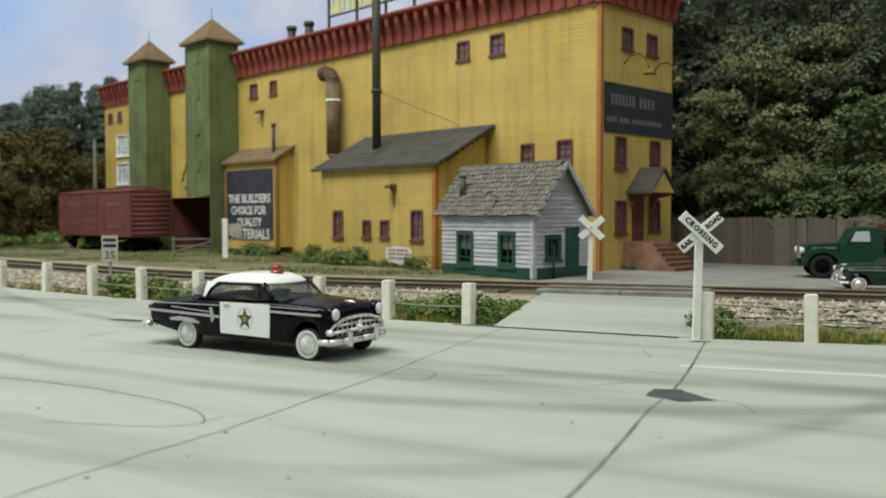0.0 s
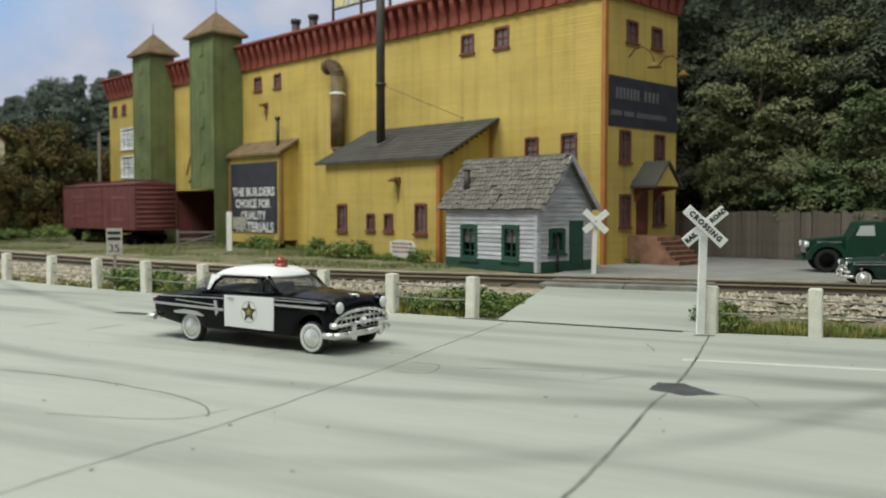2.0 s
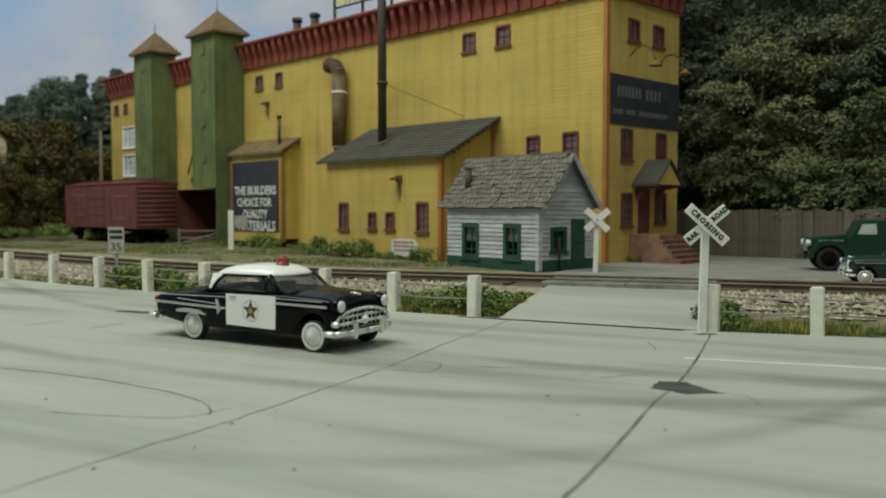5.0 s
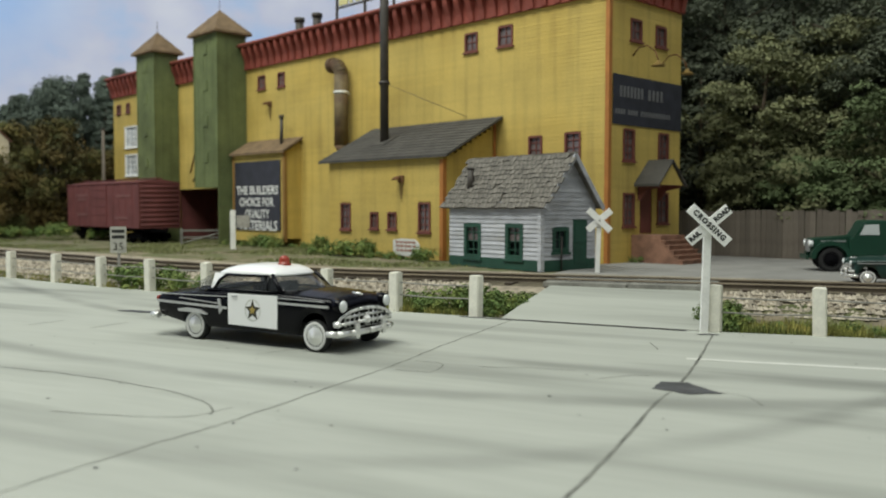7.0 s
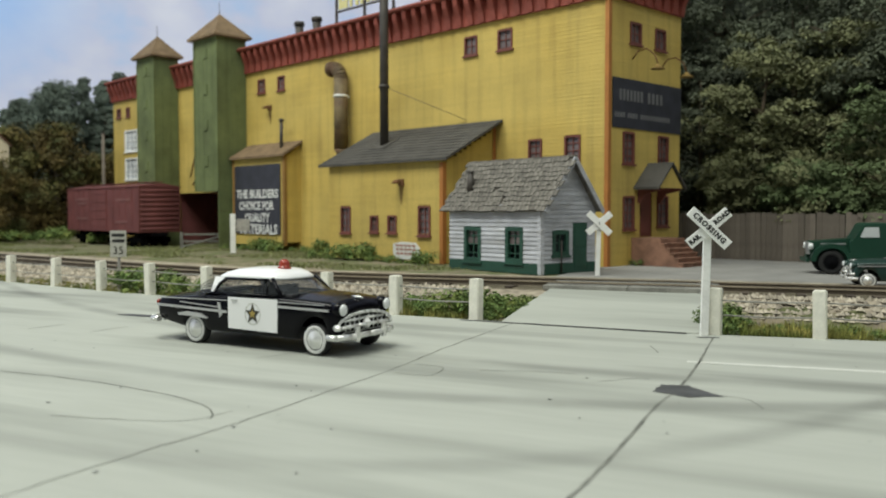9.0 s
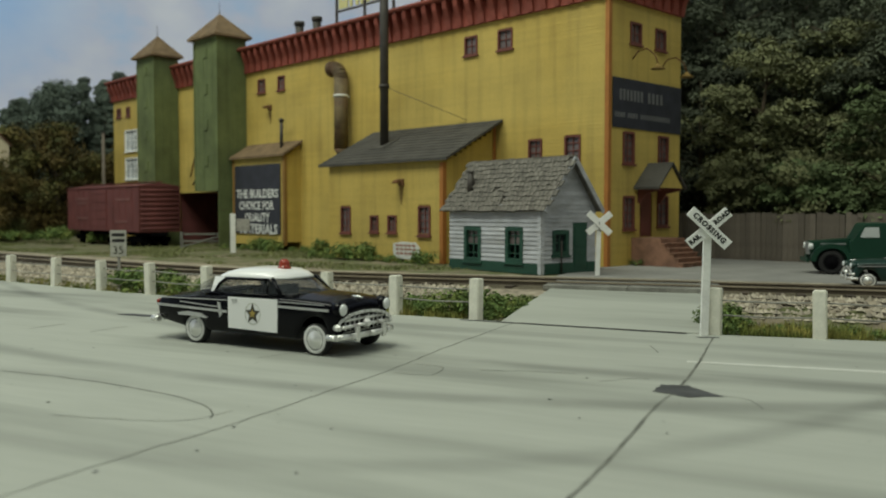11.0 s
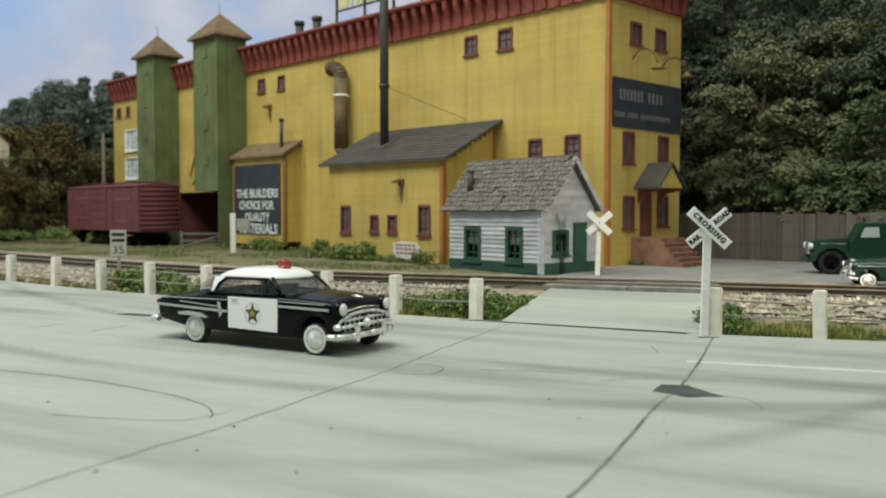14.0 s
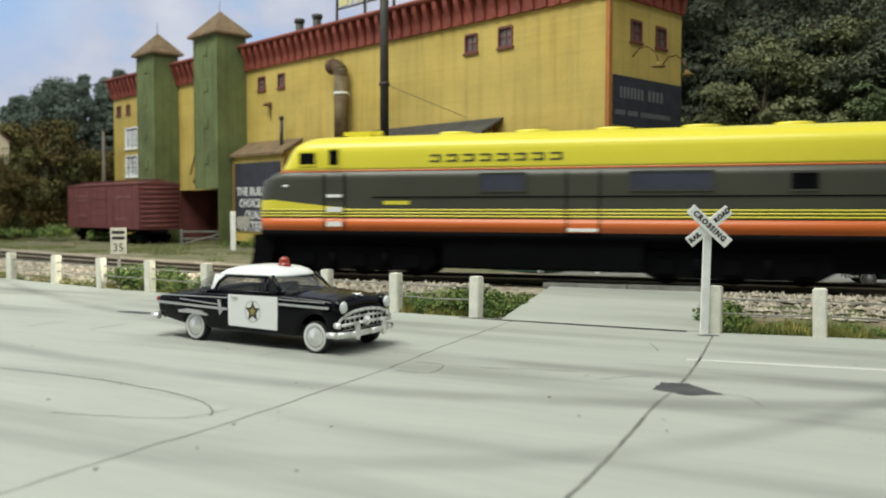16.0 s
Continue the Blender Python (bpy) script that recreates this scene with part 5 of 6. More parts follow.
        tube(bm, [(-1.22, sy * 0.815, 1.09), (-1.10, sy * 0.775, 1.28), (-0.90, sy * 0.745, 1.395), (0.0, sy * 0.745, 1.40), (0.26, sy * 0.71, 1.40)], 0.034, 6)
        part("window_frame", bm, paint, car)
    bm = B()
    tube(bm, [(-0.465 + 1.50 * (1 - abs(y / 0.85) ** 4) ** 0.25, y, 1.09 + 0.03 * (1 - abs(y))) for y in (-0.8, -0.7, -0.5, -0.25, 0, 0.25, 0.5, 0.7, 0.8)], 0.03, 6)
    part("windscreen_frame", bm, paint, car)
    for x in (-0.85, 0.15):
        bm = B()
        box(bm, x - 0.28, x + 0.28, -0.68, 0.68, 0.55, 0.98)
        box(bm, x - 0.38, x - 0.24, -0.66, 0.66, 0.9, 1.15 if x < 0 else 1.22)
        part("seat", bm, SEATING, car, bevel=0.05)
    bm = B()
    box(bm, 0.62, 0.98, -0.74, 0.74, 0.98, 1.13)
    part("dashboard", bm, SEATING, car, bevel=0.04)
    bm = B()
    box(bm, -1.75, -1.25, -0.72, 0.72, 1.06, 1.12)
    part("rear_shelf", bm, SEATING, car)
    bm = B()
    cyl(bm, (0.02, -0.42, 0.98), (0.02, -0.42, 1.34), 0.16, 0.10, seg=10)
    part("headrest", bm, SEATING, car)
    bm = B()
    panes = [[bm.verts.new((x0 + 0.14 * (y / 0.7) ** 2, y * w, z)) for y in (-0.7, -0.5, -0.25, 0, 0.25, 0.5, 0.7)] for x0, z, w in ((-2.16, 1.09, 1.1), (-1.90, 1.24, 1.04), (-1.52, 1.41, 0.95))]
    for a, b in zip(panes, panes[1:]):
        for i in range(6):
            bm.faces.new((a[i], a[i + 1], b[i + 1], b[i])).smooth = True
    part("rear_window", bm, REAR_REFLECTION, car, "clear wrapped rear window with pale reflections put into its colour")
    bm = B()
    panes = [[bm.verts.new((x0 - 0.20 * (y / 0.7) ** 4, y * w, z)) for y in (-0.7, -0.62, -0.5, -0.25, 0, 0.25, 0.5, 0.62, 0.7)] for x0, z, w in ((1.04, 1.08, 1.08), (0.83, 1.22, 1.03), (0.53, 1.41, 0.94))]
    for a, b in zip(panes, panes[1:]):
        for i in range(8):
            bm.faces.new((a[i], a[i + 1], b[i + 1], b[i])).smooth = True
    part("windscreen", bm, SCREEN_REFLECTION, car, "windscreen with a dark reflection put into its colour")
    bm = B()
    lathe(bm, (0.62, -0.36, 1.12), (-0.8, 0, 0.6), [(0, 0.19), (0.02, 0.20), (0.04, 0.19)], 16)
    part("steering_wheel", bm, SEATING, car)
    # brightwork
    for sy in (-1, 1):
        y = sy * 0.955
        for nm, x0, x1, z0, z1, s, h in (("side_trim", -3.0, -0.70, 0.765, 0.715, 1, 0.05), ("side_trim", 0.78, 2.25, 0.90, 0.885, 1, 0.045), ("belt_trim", -2.95, -0.70, 0.925, 0.955, 1, 0.018), ("belt_trim", 0.78, 2.1, 0.995, 0.985, 1, 0.014), ("rear_trim", -2.2, -0.95, 0.86, 0.80, 1, 0.02)):
            bm = B()
            a, b = Vector((x0, y, z0)), Vector((x1, y, z1))
            q = [(x0, z0 - h / 2), (x1, z1 - h / 2), (x1, z1 + h / 2), (x0, z0 + h / 2)]
            prism(bm, q, y - 0.02, y + 0.02, "y")
            part(nm, bm, SILVER, body)
        bm = B()
        prism(bm, [(-0.98, 0.90), (-0.90, 0.90), (-0.84, 0.66), (-0.92, 0.58)], y - 0.02, y + 0.02, "y")
        part("side_trim", bm, SILVER, body)
        bm = B()
        prism(bm, [(-2.25, 0.62), (-1.95, 0.66), (-1.5, 0.64), (-1.28, 0.56), (-1.30, 0.54), (-1.7, 0.57), (-2.2, 0.57)], y - 0.04, y + 0.03, "y")
        part("wheel_lip", bm, SILVER, body)
        bm = B()
        lathe(bm, (2.22, sy * 0.74, 0.885), (1, 0, 0.03), [(0, 0.16), (0.18, 0.15), (0.27, 0.14), (0.29, 0.11)], 20)
        hl = part("headlight_rim", bm, paint, car)
        bm = B()
        lathe(bm, (2.505, sy * 0.74, 0.892), (1, 0, 0.03), [(0, 0.118), (0.03, 0.11), (0.06, 0.075), (0.072, 0.03)], 20)
        part("headlight", bm, LENS, hl)
        bm = B()
        lathe(bm, (-3.08, sy * 0.80, 0.80), (-1, 0, 0), [(0, 0.06), (0.08, 0.06), (0.11, 0.03)], 14)
        part("tail_light", bm, BEACON, car)
        for x in (1.735, -1.735):
            wheel(car, x, sy * 0.82, 0.318, sy, HUB)
    bm = B()
    prism(bm, [(-0.74, 0.42), (0.74, 0.42), (0.82, 0.56), (0.66, 0.72), (0.3, 0.80), (-0.3, 0.80), (-0.66, 0.72), (-0.82, 0.56)], 2.36, 2.42, "x")
    part("grille", bm, CHROME, car, "bright chrome grille")
    arch = [(2.50 + 0.03 * math.cos(a), 0.88 * math.cos(a), 0.50 + 0.30 * math.sin(a) ** 0.8) for a in [math.pi * k / 14 for k in range(15)]]
    for nm, pts, r in (("grille_arch", arch, 0.034), ("grille_bar", [(2.53, -0.80, 0.545), (2.60, -0.35, 0.56), (2.62, 0.0, 0.565), (2.60, 0.35, 0.56), (2.53, 0.80, 0.545)], 0.036), ("grille_bar", [(2.47, -0.66, 0.66), (2.50, 0.0, 0.68), (2.47, 0.66, 0.66)], 0.03)):
        bm = B()
        tube(bm, pts, r, 8)
        part(nm, bm, CHROME, car)
    for y in (-0.62, -0.47, -0.32, -0.16, 0.16, 0.32, 0.47, 0.62):
        bm = B()
        cyl(bm, (2.45, y, 0.46), (2.45, y, 0.74 - 0.12 * y * y), 0.022, seg=6)
        part("grille_rib", bm, CHROME, car)
    bm = B()
    lathe(bm, (2.52, 0, 0.57), (1, 0, 0), [(0, 0.115), (0.07, 0.10), (0.13, 0.05), (0.15, 0.02)], 16)
    part("grille_boss", bm, CHROME, car)
    for y in (-0.86, 0.86):
        bm = B()
        lathe(bm, (2.36, y, 0.545), (1, 0, 0), [(0, 0.065), (0.12, 0.065), (0.18, 0.045), (0.20, 0.02)], 14)
        part("parking_light", bm, CHROME, car)
    for sx, xs, zz in ((1, 2.62, 0.36), (-1, -3.34, 0.44)):
        bm = B()
        pts = [(xs - sx * 0.42, -0.97, zz), (xs - sx * 0.12, -0.93, zz), (xs + sx * 0.02, -0.6, zz), (xs + sx * 0.05, 0, zz), (xs + sx * 0.02, 0.6, zz), (xs - sx * 0.12, 0.93, zz), (xs - sx * 0.42, 0.97, zz)]
        tube(bm, pts, 0.064, 10)
        bump = part("bumper", bm, CHROME, car, "chrome bumper")
        for y in (-0.45, 0.45):
            bm = B()
            box(bm, xs - 0.03 + sx * 0.06, xs + 0.05 + sx * 0.06, y - 0.06, y + 0.06, zz - 0.11, zz + 0.18)
            part("overrider", bm, CHROME, bump, bevel=0.02)
    bm = B()
    lathe(bm, (2.05, 0, 1.09), (1, 0, -0.05), [(0, 0.02), (0.2, 0.035), (0.35, 0.02)], 10)
    part("hood_ornament", bm, CHROME, car)
    if police:
        for sy in (-1, 1):
            bm = B()
            prism(bm, [(-0.66, 0.38), (0.74, 0.36), (0.76, 0.70), (0.75, 1.035), (-0.67, 1.03), (-0.67, 0.6)], sy * 0.935, sy * 0.962, "y")
            door = part("door_panel", bm, CAR_WHITE, car, "white painted door with a star badge")
            bm = B()
            outer = 0.215
            ring = [(0.06 + (outer if k % 2 == 0 else outer * 0.45) * math.sin(math.pi * k / 5), 0.71 + (outer if k % 2 == 0 else outer * 0.45) * math.cos(math.pi * k / 5)) for k in range(10)]
            prism(bm, ring, sy * 0.962, sy * 0.970, "y")
            part("badge", bm, STAR_DARK, door, "dark five-pointed star badge")
            bm = B()
            ring = [(0.06 + 0.45 * (outer if k % 2 == 0 else outer * 0.45) * math.sin(math.pi * k / 5), 0.71 + 0.45 * (outer if k % 2 == 0 else outer * 0.45) * math.cos(math.pi * k / 5)) for k in range(10)]
            prism(bm, ring, sy * 0.970, sy * 0.974, "y")
            part("badge_centre", bm, STAR_GOLD, door)
            bm = B()
            rim = [[bm.verts.new((0.06 + r * math.sin(2 * math.pi * k / 28), sy * 0.9655, 0.71 + r * math.cos(2 * math.pi * k / 28))) for k in range(28)] for r in (0.205, 0.228)]
            bridge(bm, *rim)
            part("badge_ring", bm, LINE, door)
            bm = B()
            box(bm, -0.55, -0.38, min(sy * 0.962, sy * 0.985), max(sy * 0.962, sy * 0.985), 0.965, 0.99)
            part("handle", bm, SILVER, door)
        bm = B()
        lathe(bm, (0.08, 0, 1.585), (0, 0, 1), [(0, 0.15), (0.045, 0.15), (0.05, 0.115), (0.12, 0.12), (0.17, 0.10), (0.20, 0.06), (0.21, 0.02)], 18)
        part("beacon", bm, BEACON, car, "red roof beacon")
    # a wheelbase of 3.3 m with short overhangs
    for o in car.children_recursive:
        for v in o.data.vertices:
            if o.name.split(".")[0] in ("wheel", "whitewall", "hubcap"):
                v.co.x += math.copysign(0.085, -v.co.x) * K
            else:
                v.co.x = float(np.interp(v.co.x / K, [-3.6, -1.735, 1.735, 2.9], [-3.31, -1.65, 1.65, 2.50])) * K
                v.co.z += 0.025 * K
    return car


CAR_TURN = -30.8
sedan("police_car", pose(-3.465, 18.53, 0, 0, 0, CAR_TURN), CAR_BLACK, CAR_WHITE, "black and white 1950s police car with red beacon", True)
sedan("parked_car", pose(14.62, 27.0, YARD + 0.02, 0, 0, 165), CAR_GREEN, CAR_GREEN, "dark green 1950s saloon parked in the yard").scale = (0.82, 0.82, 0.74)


def build_truck():
    t = holder("stake_truck", pose(15.75, 33.0, YARD + 0.02, 0, 0, 166), "dark green 1940s truck with a red slatted bed", "truck")
    t.scale = (0.93, 0.93, 0.93)
    bm = B()
    prism(bm, [(0.15, 0.75), (1.75, 0.75), (1.85, 1.05), (1.80, 1.32), (0.3, 1.45), (0.15, 1.45)], -0.48, 0.48, "y")
    part("hood", bm, TRUCK_GREEN, t, bevel=0.06)
    bm = B()
    prism(bm, [(-1.25, 0.62), (0.35, 0.62), (0.35, 1.35), (0.15, 1.42), (-0.12, 2.02), (-0.3, 2.08), (-1.1, 2.08), (-1.25, 1.98)], -0.82, 0.82, "y")
    cab = part("cab", bm, TRUCK_GREEN, t, bevel=0.05)
    for sy in (-1, 1):
        bm = B()
        prism(bm, [(-0.72, 1.50), (0.0, 1.50), (-0.17, 1.90), (-0.68, 1.92)], sy * 0.815, sy * 0.835, "y")
        part("side_window", bm, mat("bright_pane", (0.55, 0.58, 0.58), 0.1, bump=0), cab)
        bm = B()
        arch = [(1.05 + 0.78 * math.cos(a), 0.52 + 0.72 * math.sin(a)) for a in [math.pi * k / 12 for k in range(13)]]
        arch2 = [(1.05 + 0.60 * math.cos(a), 0.52 + 0.54 * math.sin(a)) for a in [math.pi * k / 12 for k in range(13)]]
        prism(bm, arch + arch2[::-1], sy * 0.48, sy * 0.92, "y")
        prism(bm, arch, sy * 0.44, sy * 0.50, "y")
        part("fender", bm, TRUCK_GREEN, t)
        bm = B()
        lathe(bm, (1.72, sy * 0.62, 1.12), (1, 0, 0), [(0, 0.12), (0.14, 0.14), (0.17, 0.12), (0.18, 0.05)], 16)
        part("headlight", bm, LENS, t)
        bm = B()
        box(bm, 0.45, 1.4, sy * 0.487 - 0.01, sy * 0.487 + 0.01, 1.20, 1.25)
        part("hood_trim", bm, SILVER, t)
        wheel(t, 1.05, sy * 0.76, 0.48, sy, T_BLACK, False)
        wheel(t, -2.6, sy * 0.76, 0.48, sy, T_BLACK, False)
    bm = B()
    for k in range(5):
        box(bm, 1.80, 1.86, -0.42 + k * 0.18, -0.34 + k * 0.18, 0.78, 1.28)
    part("grille", bm, SILVER, t)
    bm = B()
    box(bm, 1.9, 2.0, -0.85, 0.85, 0.48, 0.64)
    part("bumper", bm, TRUCK_GREEN, t)
    bm = B()
    box(bm, -4.2, 1.7, -0.4, 0.4, 0.5, 0.72)
    part("chassis", bm, T_BLACK, t)
    bm = B()
    box(bm, -4.6, -1.4, -1.05, 1.05, 0.85, 1.0)
    bed = part("bed", bm, RED_BODY, t, "red slatted truck bed")
    for sy in (-1, 1):
        for k in range(5):
            bm = B()
            box(bm, -4.6, -1.4, sy * 1.02 - 0.03, sy * 1.02 + 0.03, 1.05 + k * 0.24, 1.23 + k * 0.24)
            part("slat", bm, RED_BODY, bed)
    for k in range(5):
        bm = B()
        box(bm, -1.45, -1.39, -1.0, 1.0, 1.05 + k * 0.24, 1.23 + k * 0.24)
        part("slat", bm, RED_BODY, bed)


build_truck()


# ---- the locomotive ----
def build_locomotive():
    loco = holder("diesel_locomotive", pose(0, 0, 0), "yellow, dark green and orange streamlined diesel locomotive", "locomotive")
    LEN = 20.5

    def front(z):
        return float(np.interp(z, [1.0, 2.2, 2.96, 3.4, 3.7, 3.88, 4.0, 4.12, 4.2, 4.8, 5.05, 5.3], [-0.10, 0.0, -0.01, -0.04, -0.10, -0.18, -0.36, -0.86, -0.90, -1.25, -1.45, -1.95]))

    def half(z):
        return float(np.interp(z, [1.0, 4.58, 4.84, 5.03, 5.17, 5.26, 5.31], [1.5, 1.5, 1.46, 1.34, 1.08, 0.70, 0.30]))

    def ring(bm, z, grow=0.0):
        xf, w, r = front(z) + grow, half(z) + grow, 0.95
        pts = []
        for k in range(9):
            a = math.pi / 2 * k / 8
            pts.append((xf - r + r * math.cos(a), w * math.sin(a) ** 0.6 if k else 0.0))
        end = -LEN + (0.35 if z > 5.0 else 0)
        xs = np.linspace(xf - r, end + 0.5, 8)[1:-1]
        side = [(x, w) for x in xs] + [(end + 0.5, w), (end + 0.12, w - 0.12), (end, w - 0.5)]
        line = pts + side
        loop = line + [(x, -y) for x, y in line[:0:-1]]
        return [bm.verts.new((x, y, z)) for x, y in loop]

    def band(name, zs, material, label="", grow=0.0):
        bm = B()
        rs = [ring(bm, z, grow) for z in zs]
        for a, b in zip(rs, rs[1:]):
            bridge(bm, a, b)
        bm.faces.new(rs[-1])
        bm.faces.new(rs[0][::-1])
        return part(name, bm, material, loco, label)

    skirt = band("skirt", [1.9, 2.12], T_BLACK)
    band("orange_stripe", [2.12, 2.53], T_ORANGE, "orange band")
    body = band("body", [2.53, 2.75, 2.96, 3.2, 3.5, 3.8, 4.06], T_GREEN, "dark green side panels")
    band("red_line", [4.06, 4.12], T_ORANGE)
    hood = band("upper_body", [4.12, 4.2, 4.5, 4.7, 4.84, 4.97, 5.09, 5.2, 5.27, 5.3], T_YELLOW, "bright yellow roof and cab")
    for z in (2.58, 2.68, 2.78):
        band("yellow_stripe", [z, z + 0.055], T_YELLOW, grow=0.012)
    # yellow flash on the nose
    for sy in (-1, 1):
        bm = B()
        prism(bm, [(-0.9, 2.84), (-3.9, 2.84), (-0.9, 3.14)], sy * 1.503, sy * 1.512, "y")
        part("nose_flash", bm, T_YELLOW, loco)
    bm = B()
    rs = []
    for z in (2.84, 2.98, 3.14):
        r, xf = 0.95, front(z) + 0.012
        rs.append([bm.verts.new((xf - r + r * math.cos(a), 1.508 * math.copysign(abs(math.sin(a)) ** 0.6, math.sin(a)), z)) for a in [math.pi / 2 * k / 8 for k in range(-8, 9)]])
    for a, b in zip(rs, rs[1:]):
        for i in range(len(a) - 1):
            bm.faces.new((a[i], a[i + 1], b[i + 1], b[i]))
    part("nose_flash", bm, T_YELLOW, loco, fix=False)
    for sy in (-1, 1):
        y = sy * 1.5
        for nm, x0, x1, z0, z1, ma in (("cab_window", -2.52, -1.94, 4.32, 4.70, T_BLACK), ("door_window", -3.38, -3.04, 4.28, 4.78, T_BLACK), ("grille", -9.7, -8.3, 3.42, 3.92, T_GREY), ("grille", -15.2, -12.9, 3.42, 3.92, T_GREY), ("porthole", -18.0, -17.3, 3.4, 3.85, T_BLACK)):
            bm = B()
            box(bm, x0, x1, y - 0.02, y + 0.02, z0, z1)
            win = part(nm, bm, ma, loco)
            bm = B()
            for a, b, c, d in ((x0 - 0.05, x0, z0, z1), (x1, x1 + 0.05, z0, z1), (x0 - 0.05, x1 + 0.05, z0 - 0.05, z0), (x0 - 0.05, x1 + 0.05, z1, z1 + 0.05)):
                box(bm, a, b, y - 0.02, y + 0.035, c, d)
            part("frame", bm, T_YELLOW if z0 > 4.1 else T_GREEN, win)
        bm = B()
        box(bm, -LEN + 0.6, -4.6, y - 0.01, y + 0.02, 3.20, 3.24)
        part("body_rib", bm, T_BLACK, body)
        for x in (-2.85, -3.6, -11.0, -12.0):
            bm = B()
            box(bm, x - 0.02, x + 0.02, y - 0.01, y + 0.02, 2.0, 4.0)
            part("panel_joint", bm, T_BLACK, body)
        # roadname as plain bars
        for k in range(8):
            bm = B()
            x = -6.6 - k * 0.555
            for z0, z1 in ((4.33, 4.385), (4.515, 4.57)):
                box(bm, x - 0.38, x, y - 0.005, y + 0.012, z0, z1)
            box(bm, x - 0.38, x - 0.30, y - 0.005, y + 0.012, 4.37, 4.53)
            part("lettering_bar", bm, T_GREEN, hood)
        bm = B()
        box(bm, -5.9, -5.0, y - 0.005, y + 0.012, 2.98, 3.10)
        part("number_bar", bm, T_YELLOW, body)
        for z in (3.27, 2.82, 2.34):
            bm = B()
            box(bm, -3.5, -2.95, y, y + 0.05, z - 0.08 if z < 3 else z - 0.05, z + 0.08 if z < 3 else z + 0.05)
            part("step", bm, WHITE, loco)
        bm = B()
        box(bm, -11.95, -11.05, y - 0.3, y + 0.06, 2.16, 2.26)
        part("step", bm, WHITE, loco)
        bm = B()
        tube(bm, [(-0.75, sy * 1.30, 3.62), (-1.5, sy * 1.51, 3.60)], 0.05)
        part("number_board", bm, SILVER, loco)
        bm = B()
        box(bm, -13.3, -7.0, sy * 1.15, sy * 1.40, 0.95, 1.95)
        part("fuel_tank", bm, T_BLACK, loco, bevel=0.08)
    for y in (-0.5, 0.5):
        bm = B()
        m = pose(-1.06, y, 4.5, 0, 62, 0)
        box(bm, -0.22, 0.22, -0.36, 0.36, -0.02, 0.02, m)
        part("windscreen", bm, T_BLACK, loco)
    bm = B()
    rim = [[bm.verts.new((x, r * math.cos(2 * math.pi * k / 24), 3.62 + r * math.sin(2 * math.pi * k / 24))) for k in range(24)] for x, r in ((-0.6, 0.21), (0.04, 0.21), (0.04, 0.18), (-0.04, 0.18), (-0.04, 0.15))]
    for a, b in zip(rim, rim[1:]):
        bridge(bm, a, b)
    lamp = part("headlight", bm, SILVER, loco, "round nose headlight, lit")
    bm = B()
    bm.faces.new([bm.verts.new((-0.03, 0.16 * math.cos(2 * math.pi * k / 24), 3.62 + 0.16 * math.sin(2 * math.pi * k / 24))) for k in range(24)])
    part("bulb", bm, GLOW, lamp, "glowing warm white lamp", fix=False)
    bm = B()
    prism(bm, [(0.0, 1.95), (0.02, 1.4), (0.16, 0.85), (-0.6, 0.85), (-0.9, 1.95)], -1.25, 1.25, "y")
    part("pilot", bm, T_BLACK, loco)
    bm = B()
    box(bm, -LEN + 0.3, -0.8, -1.05, 1.05, 1.05, 1.92)
    part("underframe", bm, T_BLACK, loco)
    for cx in (-4.0, -15.8):
        bm = B()
        for sy in (-1, 1):
            prism(bm, [(cx - 2.7, 1.05), (cx - 2.3, 0.82), (cx + 2.3, 0.82), (cx + 2.7, 1.05), (cx + 2.6, 1.6), (cx - 2.6, 1.6)], sy * 1.05, sy * 1.2, "y")
            for dx in (-1.9, 0, 1.9):
                box(bm, cx + dx - 0.25, cx + dx + 0.25, sy * 1.2 - 0.05, sy * 1.2 + 0.08, 0.95, 1.35)
            for dx in (-0.95, 0.95):
                cyl(bm, (cx + dx, sy * 1.22, 0.9), (cx + dx, sy * 1.22, 1.4), 0.13, seg=10)
        bogie = part("bogie", bm, T_BLACK, loco)
        for dx in (-1.9, 0, 1.9):
            bm = B()
            for sy in (-1, 1):
                cyl(bm, (cx + dx, sy * 0.69, 1.10), (cx + dx, sy * 0.83, 1.10), 0.475, seg=24)
            cyl(bm, (cx + dx, -0.8, 1.10), (cx + dx, 0.8, 1.10), 0.09, seg=8)
            part("wheelset", bm, T_BLACK, bogie)
    bm = B()
    for k in range(5):
        x = -7 - k * 2.6
        cyl(bm, (x, 0, 5.20), (x, 0, 5.37), 0.55, seg=18)
    part("roof_fan", bm, T_YELLOW, loco)
    bm = B()
    box(bm, -4.1, -3.3, -0.5, 0.5, 5.2, 5.44)
    box(bm, -4.4, -3.0, 0.15, 0.3, 5.34, 5.48)
    part("horn", bm, T_YELLOW, loco)
    bm = B()
    tube(bm, [(-LEN + 0.1, 0, 1.5), (-LEN - 0.5, 0, 1.5)], 0.12)
    part("coupler", bm, T_BLACK, loco)
    return loco


locomotive = build_locomotive()


